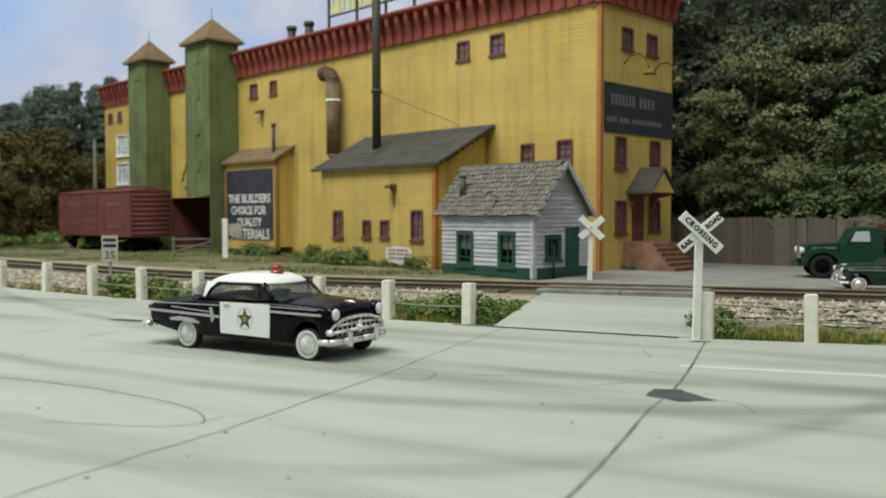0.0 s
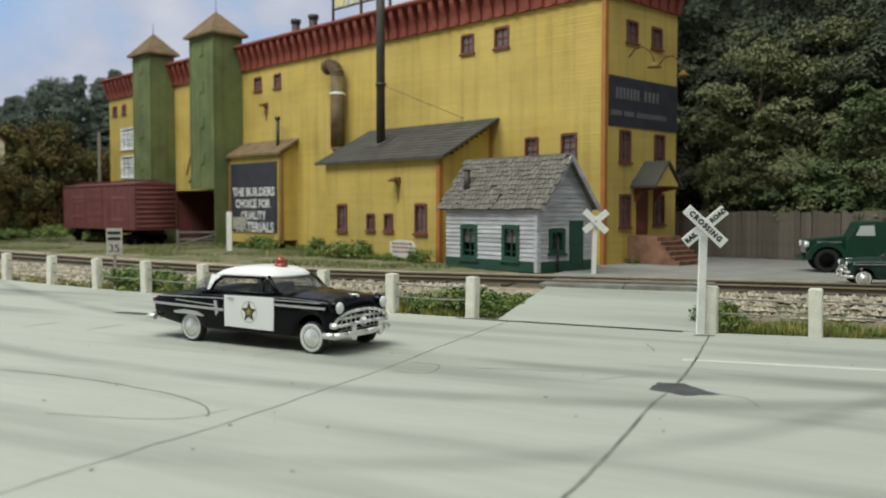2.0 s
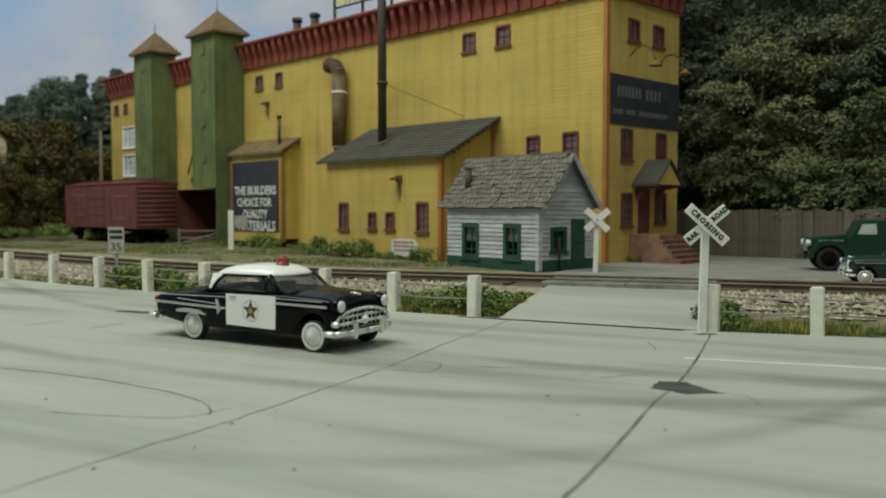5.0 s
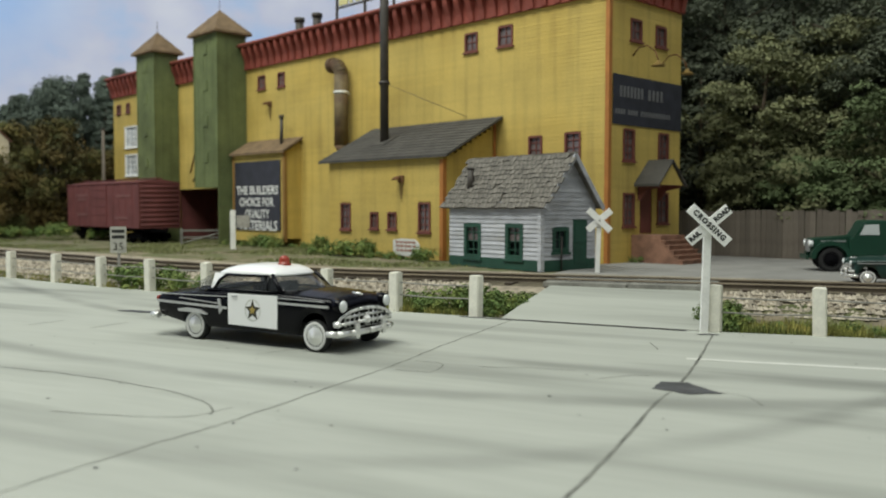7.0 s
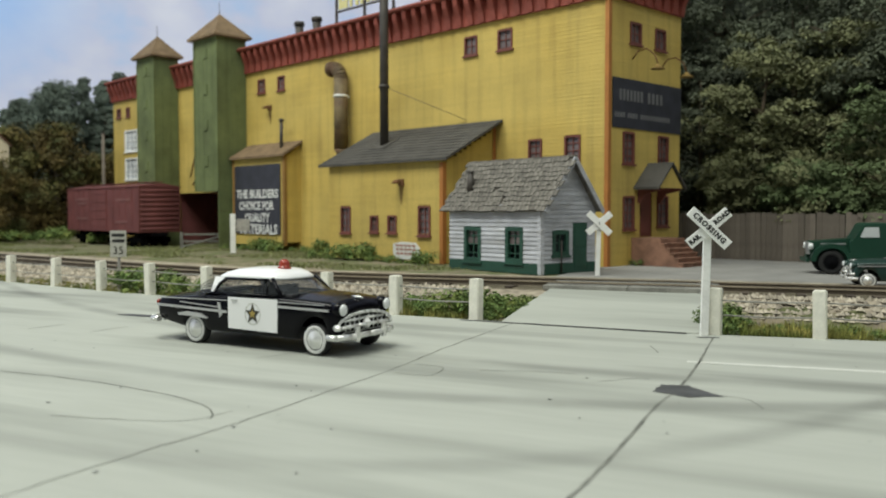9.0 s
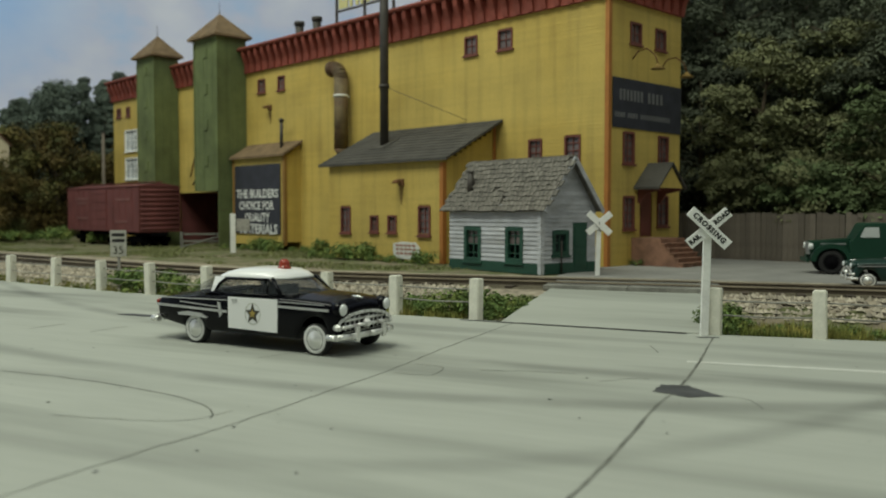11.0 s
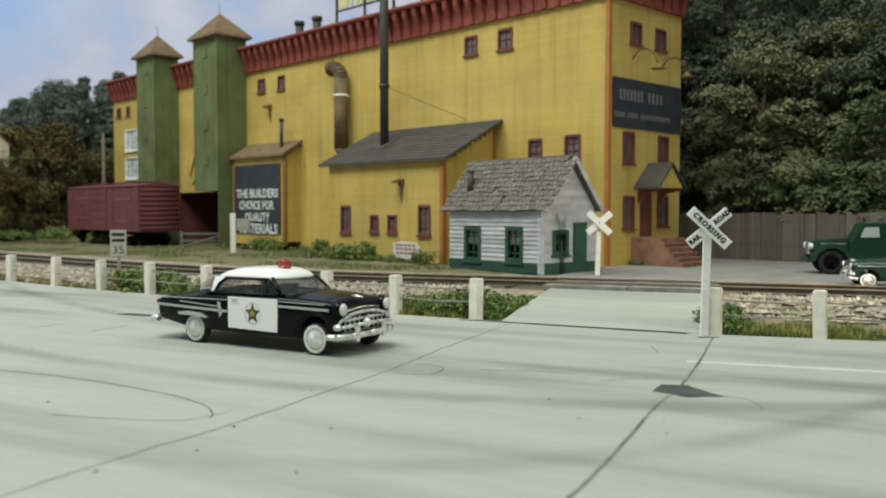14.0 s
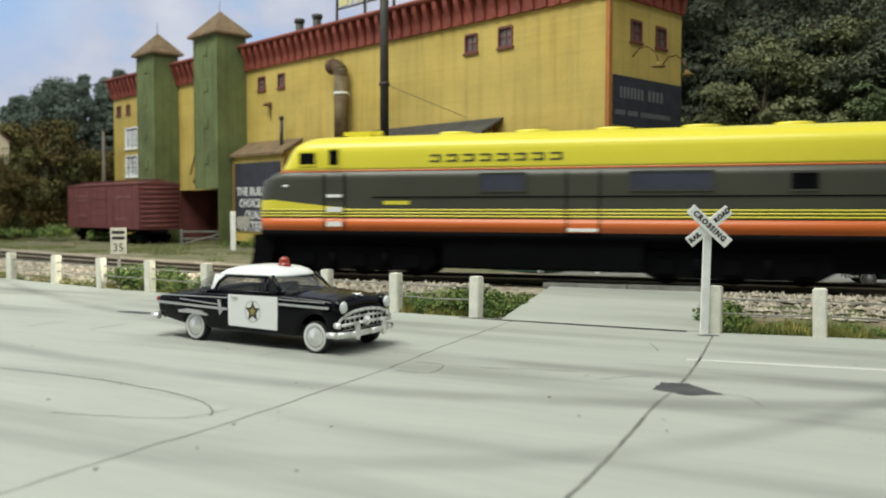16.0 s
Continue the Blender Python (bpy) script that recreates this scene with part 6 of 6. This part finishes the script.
# ---- plants ----
def leaf_quads(vs, fs, c, r, n, size, rng, flat=0.75):
    """n small leaves on and in a rough ball round c."""
    for _ in range(n):
        u, t = rng.uniform(-1, 1), rng.uniform(0, 2 * math.pi)
        s = math.sqrt(1 - u * u)
        d = Vector((s * math.cos(t), s * math.sin(t), u))
        p = Vector(c) + Vector((d.x, d.y, d.z * flat)) * r * rng.uniform(0.55, 1.08)
        nrm = (d + Vector((rng.uniform(-0.7, 0.7), rng.uniform(-0.7, 0.7), rng.uniform(-0.2, 0.9)))).normalized()
        a = nrm.orthogonal().normalized()
        a = Matrix.Rotation(rng.uniform(0, 6.3), 3, nrm) @ a
        b = nrm.cross(a)
        k = size * rng.uniform(0.6, 1.35)
        o = len(vs)
        for e, f in ((-1, -0.15), (-0.1, -0.55), (1, 0.1), (0.1, 0.6)):
            q = p + a * e * k + b * f * k + nrm * (0.12 * k if abs(e) < 0.5 else 0)
            vs.append((q.x * K, q.y * K, q.z * K))
        fs.append((o, o + 1, o + 2, o + 3))


def raw(name, vs, fs, material, parent=None):
    me = bpy.data.meshes.new(name)
    me.from_pydata(vs, [], fs)
    me.materials.append(material)
    ob = new(name, me)
    if parent:
        ob.parent = parent
    return ob


def tree(name, m, seed, height, wide, material, label, leaf=0.22, clumps=60, per=60, low=0.12, cone=False, group="", lobe=0.33):
    rng = random.Random(seed)
    t = holder(name, m, label, "tree", group)
    bm = B()
    trunk = [(0, 0, -0.5), (rng.uniform(-0.2, 0.2), rng.uniform(-0.2, 0.2), height * 0.35), (rng.uniform(-0.4, 0.4), rng.uniform(-0.4, 0.4), height * 0.8)]
    cyl(bm, trunk[0], trunk[1], height * 0.022, height * 0.016, 10)
    cyl(bm, trunk[1], trunk[2], height * 0.016, height * 0.005, 8)
    centres = []
    for i in range(clumps):
        if cone:
            z = low + (1 - low) * (i + rng.random()) / clumps
            rr = wide * (1.03 - z) * rng.uniform(0.35, 1.0)
        else:
            z = low + (1 - low) * rng.random()
            q = (z - low) / (1 - low)
            rr = wide * math.sqrt(max(0.05, 1 - (2 * q - 0.85) ** 2 / 1.4)) * rng.uniform(0.35, 1.0)
        a = rng.uniform(0, 6.283)
        centres.append((rr * math.cos(a), rr * math.sin(a), z * height))
    for c in centres[::6]:
        z = max(0.5, c[2] - height * 0.1)
        base = Vector(trunk[0]).lerp(Vector(trunk[2]), min(1, z / (height * 0.8)))
        cyl(bm, base, c, height * 0.006, 0.02, 5)
    part("trunk", bm, BARK, t)
    vs, fs = [], []
    for c in centres:
        size = wide * (0.22 if cone else lobe) * rng.uniform(0.7, 1.25)
        leaf_quads(vs, fs, c, size, per, leaf, rng, 0.45 if cone else 0.72)
    raw("crown", vs, fs, material, t)
    return t


def shaggy_tree(m, seed, height, wide, material, label, low=0.05, group="woods behind the yard", sprays=120, per=150):
    """A broad crown of drooping leaf sprays with dark gaps between them."""
    rng = random.Random(seed)
    t = holder("broadleaf_tree", m, label, "tree", group)
    bm = B()
    knee, tip = Vector((rng.uniform(-0.3, 0.3), rng.uniform(-0.3, 0.3), height * 0.4)), Vector((rng.uniform(-0.5, 0.5), rng.uniform(-0.5, 0.5), height * 0.86))
    cyl(bm, (0, 0, -0.4), knee, height * 0.020, height * 0.014, 10)
    cyl(bm, knee, tip, height * 0.014, height * 0.004, 8)
    vs, fs = [], []
    boughs = [(rng.uniform(0, 6.283), rng.uniform(low, 0.95), rng.uniform(0.55, 1.0)) for _ in range(max(8, sprays // 9))]
    for a, z, reach in boughs:
        q = (z - low) / (1 - low)
        r = wide * reach * math.sqrt(max(0.06, 1 - (1.9 * q - 0.8) ** 2 / 1.3))
        end = Vector((r * math.cos(a), r * math.sin(a), z * height))
        root = Vector((0, 0, max(0.4, z * height - r * 0.5)))
        cyl(bm, root, end, height * 0.005, 0.02, 5)
        size = wide * rng.uniform(0.20, 0.34)
        for _ in range(9):
            c = root.lerp(end, rng.uniform(0.55, 1.05)) + Vector((rng.uniform(-1, 1), rng.uniform(-1, 1), rng.uniform(-0.45, 0.5))) * size * 1.25
            k = rng.uniform(0.34, 0.62) * size + 0.12
            for _ in range(per):
                d = Vector((rng.gauss(0, 0.55), rng.gauss(0, 0.55), 0))
                drop = 0.35 * (d.x * d.x + d.y * d.y)
                p = c + Vector((d.x, d.y, rng.gauss(0, 0.16) - drop)) * k
                nrm = (Vector((d.x * 0.7, d.y * 0.7, 0.85)) + Vector((rng.uniform(-0.5, 0.5), rng.uniform(-0.5, 0.5), 0))).normalized()
                u = Matrix.Rotation(rng.uniform(0, 6.3), 3, nrm) @ nrm.orthogonal().normalized()
                w = nrm.cross(u)
                e = rng.uniform(0.06, 0.125)
                o = len(vs)
                vs.extend(tuple((p + u * e * f + w * e * g) * K) for f, g in ((-1, -0.1), (0, -0.5), (1, 0.1), (0, 0.55)))
                fs.append((o, o + 1, o + 2, o + 3))
    part("trunk", bm, BARK, t)
    raw("crown", vs, fs, material, t)
    return t


def build_trees():
    rng = random.Random(21)
    olive, green, dark = "tall olive-green broadleaf tree behind the board fence", "bright green bushy tree behind the board fence", "dark green broadleaf tree deep in the woods"
    shaggy_tree(pose(16.7, 45.6, YARD), 1, 11.7, 3.5, LEAF_A, olive, 0.30, sprays=230)
    shaggy_tree(pose(21.4, 40.3, YARD), 2, 8.9, 3.0, LEAF_G, green, 0.10, sprays=200)
    shaggy_tree(pose(17.7, 42.5, YARD), 3, 5.4, 2.3, LEAF_G, green, 0.10, sprays=150)
    shaggy_tree(pose(15.6, 45.2, YARD), 4, 4.6, 1.7, LEAF_A, olive, 0.10, sprays=100)
    shaggy_tree(pose(21.6, 45.9, YARD), 5, 13.4, 3.9, LEAF_A, olive, 0.25, sprays=200)
    kinds = [shaggy_tree(pose(14.8, 50.2, YARD), 6, 11.5, 2.8, LEAF_B, dark, 0.05, sprays=200),
             shaggy_tree(pose(24.6, 43.0, YARD), 7, 15.5, 4.0, LEAF_B, dark, 0.05, sprays=230)]
    for x, y, sc in ((15.6, 54.5, 1.15), (13.6, 52.0, 1.0), (18.0, 55.0, 1.2)):
        copy_thing(kinds[1], scaled(pose(x, y, YARD - 0.2, 0, 0, 70 * x))).scale = (sc, sc, sc)
    a, d, nrm = Vector((12.0, 45.1)), Vector((0.715, -0.699)), Vector((0.699, 0.715))
    # darker leaf colour on the rear rows keeps the gaps between trees dark
    for off, step in ((7.5, 3.6), (11.5, 3.8), (15.5, 4.2)):
        t, i = -6.0 if off > 9 else -1.0, 0
        while t < 24 + off:
            p = a + d * (t + rng.uniform(-0.8, 0.8)) + nrm * (off + rng.uniform(-0.9, 0.9))
            sc = rng.uniform(0.85, 1.2)
            o = copy_thing(kinds[i % 2], scaled(pose(p.x, p.y, YARD - 0.2, 0, 0, rng.uniform(0, 360))))
            o.scale = (sc, sc, sc * rng.uniform(0.95, 1.2))
            t += step
            i += 1
    # low brush along the fence
    low = tree("understory_tree", pose(17.5, 42.6, YARD, 0, 0, 15), 12, 5.2, 2.3, LEAF_A, "low bushy green tree behind the board fence", 0.09, 40, 260, 0.0, group="brush behind the fence", lobe=0.28)
    for t in (1.6, 8.4, 12.4, 15.6, 19.0):
        p = a + d * t + nrm * rng.uniform(2.4, 4.2)
        o = copy_thing(low, scaled(pose(p.x, p.y, YARD, 0, 0, rng.uniform(0, 360))))
        sc = rng.uniform(0.75, 1.25)
        o.scale = (sc, sc, sc)
    far = tree("distant_tree", pose(-66, 86, 1.6), 5, 13.0, 3.4, LEAF_HAZED, "hazy grey-green tree on the far hillside", 0.15, 60, 190, 0.04, group="far hillside woods")
    con = tree("distant_conifer", pose(-58, 92, 2.0), 6, 16.0, 2.9, LEAF_HAZED, "hazy grey-green conifer on the far hillside", 0.15, 90, 140, 0.04, True, group="far hillside woods")
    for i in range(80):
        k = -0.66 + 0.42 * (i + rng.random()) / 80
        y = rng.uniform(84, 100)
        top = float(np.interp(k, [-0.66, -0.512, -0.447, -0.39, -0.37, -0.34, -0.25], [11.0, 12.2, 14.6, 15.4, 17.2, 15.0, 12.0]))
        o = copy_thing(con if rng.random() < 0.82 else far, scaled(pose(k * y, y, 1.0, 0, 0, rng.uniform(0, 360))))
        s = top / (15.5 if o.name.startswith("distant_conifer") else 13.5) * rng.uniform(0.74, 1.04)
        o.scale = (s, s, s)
    au = tree("autumn_tree", pose(-36.5, 72, 1.0), 8, 8.6, 3.1, LEAF_C, "rusty green and brown autumn tree by the boxcar", 0.15, 90, 150, 0.02, group="autumn trees")
    for x, y, s in ((-33.0, 74.5, 1.08), (-40.5, 74, 0.85), (-35.3, 66.5, 0.70), (-30.2, 77, 0.8), (-44.0, 70, 0.9), (-34.8, 69.8, 0.62), (-38.5, 69, 0.6), (-28.4, 80, 0.95)):
        o = copy_thing(au, scaled(pose(x, y, 0.8, 0, 0, rng.uniform(0, 360))))
        o.scale = (s, s, s)
    # leaves scattered over the dark sheet behind the tall trees
    vs, fs = [], []
    for i in range(9000):
        t, off = rng.uniform(-14, 60), rng.uniform(16, 30)
        p = a + d * t + nrm * off
        leaf_quads(vs, fs, (p.x, p.y, (off - 14) * 1.25 + rng.uniform(-0.5, 1.0)), 0.9, 5, 0.25, rng)
    tagged(raw("forest_undergrowth", vs, fs, LEAF_B), "dense dark undergrowth over the dark sheet behind the trees", "undergrowth", kind="stuff")


build_trees()


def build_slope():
    """A near-black sheet added behind the trees; its colour holds the shade between them."""
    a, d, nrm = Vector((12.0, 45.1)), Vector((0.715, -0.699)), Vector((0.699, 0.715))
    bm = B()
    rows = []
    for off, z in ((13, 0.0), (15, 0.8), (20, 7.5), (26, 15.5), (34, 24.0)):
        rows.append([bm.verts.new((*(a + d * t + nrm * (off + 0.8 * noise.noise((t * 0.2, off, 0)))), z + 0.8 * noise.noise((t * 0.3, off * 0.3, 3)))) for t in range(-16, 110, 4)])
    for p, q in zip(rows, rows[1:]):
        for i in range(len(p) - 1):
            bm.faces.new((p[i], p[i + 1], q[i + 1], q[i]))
    tagged(part("hillside", bm, mat("woods_gap_shade", (0.022, 0.028, 0.014), 0.95, vary=0.4, size=1.5), smooth=True), "near-black sheet behind the trees for the shade between them", "hillside", kind="structure")


build_slope()


def build_weeds():
    rng = random.Random(31)
    vs, fs = [], []
    # grass of the verge: thin blades in tufts
    inner, outer = EDGE, offsets(EDGE, 1.0)
    for i, p in enumerate(EDGE):
        if not -34 < p.x < 22 or 0.7 < p.x < 6.3:
            continue
        t = (EDGE[min(i + 1, len(EDGE) - 1)] - EDGE[i - 1]).normalized()
        nn = Vector((-t.y, t.x))
        for _ in range(150):
            w = rng.random() ** 1.3 * 1.9 + 0.08
            q = p + t * rng.uniform(-0.5, 0.5) + nn * w
            lush = 0.5 + 0.5 * noise.noise((q.x * 0.45, q.y * 0.45, 5))
            if rng.random() > lush + 0.30 - 0.14 * w:
                continue
            for _ in range(7):
                b = q + Vector((rng.uniform(-0.12, 0.12), rng.uniform(-0.12, 0.12)))
                h = rng.uniform(0.10, 0.24) + 0.30 * max(0, lush - 0.45)
                lean = Vector((rng.uniform(-0.10, 0.10), rng.uniform(-0.10, 0.10)))
                sx = rng.uniform(0.012, 0.03)
                ang = rng.uniform(0, 3.14)
                o = len(vs)
                dx, dy = sx * math.cos(ang), sx * math.sin(ang)
                z0 = -0.16
                vs += [((b.x - dx) * K, (b.y - dy) * K, z0 * K), ((b.x + dx) * K, (b.y + dy) * K, z0 * K), ((b.x + lean.x) * K, (b.y + lean.y) * K, (z0 + 0.12 + h) * K)]
                fs.append((o, o + 1, o + 2))
    tagged(raw("verge_grass", vs, fs, GRASS), "dry green and yellow grass along the road verge", "grass", kind="stuff")
    # low grass far side
    vs, fs = [], []
    for _ in range(30000):
        x = rng.uniform(-48, 2)
        y = 41 - 0.62 * (x + 18) + rng.uniform(3.2, 22)
        h = rng.uniform(0.02, 0.14)
        o = len(vs)
        if noise.noise((x * 0.2, y * 0.2, 9)) < 0.0:
            continue
        vs += [((x - 0.03) * K, y * K, 0.4 * K), ((x + 0.03) * K, y * K, 0.4 * K), ((x + rng.uniform(-0.1, 0.1)) * K, (y + rng.uniform(-0.1, 0.1)) * K, (0.45 + h) * K)]
        fs.append((o, o + 1, o + 2))
    tagged(raw("field_grass", vs, fs, FIELD), "thin green grass on the far side of the tracks", "grass", kind="stuff")

    def bush(x, y, z, r, h, seed, material=BUSH, leaf=0.055):
        rr = random.Random(seed)
        v, f = [], []
        for _ in range(9):
            c = (rr.uniform(-r, r) * 0.6, rr.uniform(-r, r) * 0.6, h * rr.uniform(0.25, 0.75))
            leaf_quads(v, f, c, h * 0.42, 70, leaf, rr, 0.8)
        o = raw("weed_bush", v, f, material)
        o.matrix_basis = scaled(pose(x, y, z))
        return tagged(o, "low leafy green weeds", "bush", "weeds")

    s1, s2 = bush(0, 0, 0, 0.6, 0.7, 1), bush(1, 0, 0, 0.8, 0.55, 2)
    places = []
    for s in np.arange(6.9, 28.5, 0.75):
        nn = 3.95 if s < 15.4 else (0.75 if s < 22.4 else 1.7)
        sc = (0.35 + 0.75 * max(0, math.sin(s * 1.1 + 0.6)) + rng.uniform(0, 0.25)) * (1.15 if s > 9 else 0.8)
        q = MILL @ Vector((float(s), nn + rng.uniform(-0.15, 0.45), 0))
        places.append((q.x, q.y, YARD - 0.08, sc * 1.15))
    for x, y, sc in ((-0.6, 24.6, 1.1), (0.2, 24.1, 1.25), (0.7, 24.0, 1.2), (1.1, 23.9, 1.1), (1.6, 24.4, 1.1), (-0.2, 23.9, 0.8), (2.0, 24.9, 0.9), (2.3, 25.4, 0.8), (-11.6, 31.7, 1.5), (-10.9, 31.2, 1.6), (-10.2, 30.6, 1.5), (-9.6, 30.2, 1.2), (-8.7, 29.6, 1.3), (-8.1, 29.2, 1.1), (-12.6, 32.3, 0.9),
                     (-9.0, 29.8, 0.9), (-14.0, 33.4, 0.5), (6.9, 20.7, 0.8), (7.3, 21.4, 0.7), (7.9, 20.6, 0.5), (9.4, 20.0, 0.5), (9.0, 38.6, 0.7), (8.5, 38.0, 0.6), (-16.2, 35.2, 0.5)):
        places.append((x, y, -0.14 if y < 36 else YARD - 0.1, sc))
    for x, y, sc in ((2.05, 24.2, 0.7), (2.4, 24.9, 0.75), (2.75, 25.6, 0.7), (1.75, 23.6, 0.6), (1.3, 23.1, 0.5), (6.7, 21.2, 0.9), (7.1, 22.0, 0.9), (7.5, 22.8, 0.8), (6.6, 20.4, 0.6), (-4.5, 26.8, 0.6), (-5.6, 27.5, 0.5), (-13.3, 33.0, 0.6), (-15.4, 34.4, 0.5), (8.6, 20.2, 0.4), (10.0, 19.7, 0.45), (11.5, 19.2, 0.5)):
        places.append((x, y, -0.14, sc))
    for x in np.arange(-46, -24, 1.3):
        places.append((float(x), 66 - 0.5 * (float(x) + 30) + rng.uniform(-2, 3), 0.6, rng.uniform(0.8, 1.7)))
    for i, (x, y, z, sc) in enumerate(places):
        m = scaled(pose(x, y, z, 0, 0, rng.uniform(0, 360)))
        if i < 2:
            o = (s1, s2)[i]
            o.matrix_basis = m
        else:
            o = copy_thing(rng.choice((s1, s2)), m)
        o.scale = (sc, sc, sc * rng.uniform(0.85, 1.15))


build_weeds()


# ---- painted sky behind the layout ----
def build_backdrop():
    m = bpy.data.materials.new("painted_sky")
    m.use_nodes = True
    nd, ln = m.node_tree.nodes, m.node_tree.links
    bs = nd["Principled BSDF"]
    tc, mp, n, ramp = nd.new("ShaderNodeTexCoord"), nd.new("ShaderNodeMapping"), nd.new("ShaderNodeTexNoise"), nd.new("ShaderNodeValToRGB")
    mp.inputs["Scale"].default_value = (0.022 / K, 0.022 / K, 0.03 / K)
    mp.inputs["Location"].default_value = (0.3, 0.0, 0.1)
    n.inputs["Detail"].default_value, n.inputs["Roughness"].default_value = 5.0, 0.45
    ln.new(tc.outputs["Object"], mp.inputs[0])
    ln.new(mp.outputs[0], n.inputs["Vector"])
    ln.new(n.outputs["Fac"], ramp.inputs[0])
    e = ramp.color_ramp.elements
    e[0].position, e[0].color = 0.30, (0.36, 0.50, 0.74, 1)
    e[1].position, e[1].color = 0.74, (0.60, 0.62, 0.72, 1)
    mid = ramp.color_ramp.elements.new(0.48)
    mid.color = (0.50, 0.53, 0.66, 1)
    # a clear blue break in the painted clouds
    gap, fade, tint = nd.new("ShaderNodeVectorMath"), nd.new("ShaderNodeMapRange"), nd.new("ShaderNodeMix")
    gap.operation, tint.data_type = "DISTANCE", "RGBA"
    gap.inputs[1].default_value = (-62 * K, 112 * K, 35 * K)
    fade.inputs[1].default_value, fade.inputs[2].default_value = 6 * K, 19 * K
    fade.inputs[3].default_value, fade.inputs[4].default_value = 0.85, 0.0
    ln.new(tc.outputs["Object"], gap.inputs[0])
    ln.new(gap.outputs["Value"], fade.inputs[0])
    ln.new(fade.outputs[0], tint.inputs[0])
    ln.new(ramp.outputs[0], tint.inputs[6])
    tint.inputs[7].default_value = (0.27, 0.47, 0.80, 1)
    ln.new(tint.outputs[2], bs.inputs["Base Color"])
    # glow added to the painted board, in place of room light on it
    ln.new(tint.outputs[2], bs.inputs["Emission Color"])
    bs.inputs["Emission Strength"].default_value = 0.50
    bs.inputs["Roughness"].default_value = 0.95
    bm = B()
    rows = []
    for z in (-3, 20, 45, 75):
        rows.append([bm.verts.new((118 * math.sin(a), 8 + 118 * math.cos(a), z)) for a in [math.pi * (k / 40 - 0.5) * 1.1 for k in range(41)]])
    for p, q in zip(rows, rows[1:]):
        for i in range(len(p) - 1):
            bm.faces.new((p[i], p[i + 1], q[i + 1], q[i]))
    tagged(part("backdrop", bm, m, smooth=True), "painted pale cloudy sky backdrop", "backdrop", kind="structure")
    # far house among the trees
    h = holder("far_house", pose(-37.0, 71.0, 6.75, 0, 0, -58), "small cream house with brown roof on the far slope", "house")
    bm = B()
    prism(bm, [(-1.2, -6.2), (1.2, -6.2), (1.2, 1.5), (0, 2.7), (-1.2, 1.5)], -2.0, 1.6)
    part("wall", bm, CREAM, h)
    for sy in (-1, 1):
        bm = B()
        prism(bm, [(0, 2.72), (sy * 1.4, 1.32), (sy * 1.4, 1.44), (0, 2.84)], -2.2, 1.8)
        part("roof", bm, BRICKY, h)


build_backdrop()


# ---- what moves ----
def motions():
    # the locomotive runs in from beyond the yard at an even pace; NOSE is where its front stands at 15.0 s
    nose, way, pace = Vector((4.08, 27.60)), Vector((-0.9427, 0.3337)), 10.85
    at = lambda t: scaled(pose(nose.x + way.x * pace * (t - 15.0), nose.y + way.y * pace * (t - 15.0), 0, 0, 0, 160.5))
    walk(locomotive, [(0, at(0)), (4, at(4)), (8, at(8)), (12, at(12)), (14, at(14)), (15, at(15)), (16, at(16))])


motions()
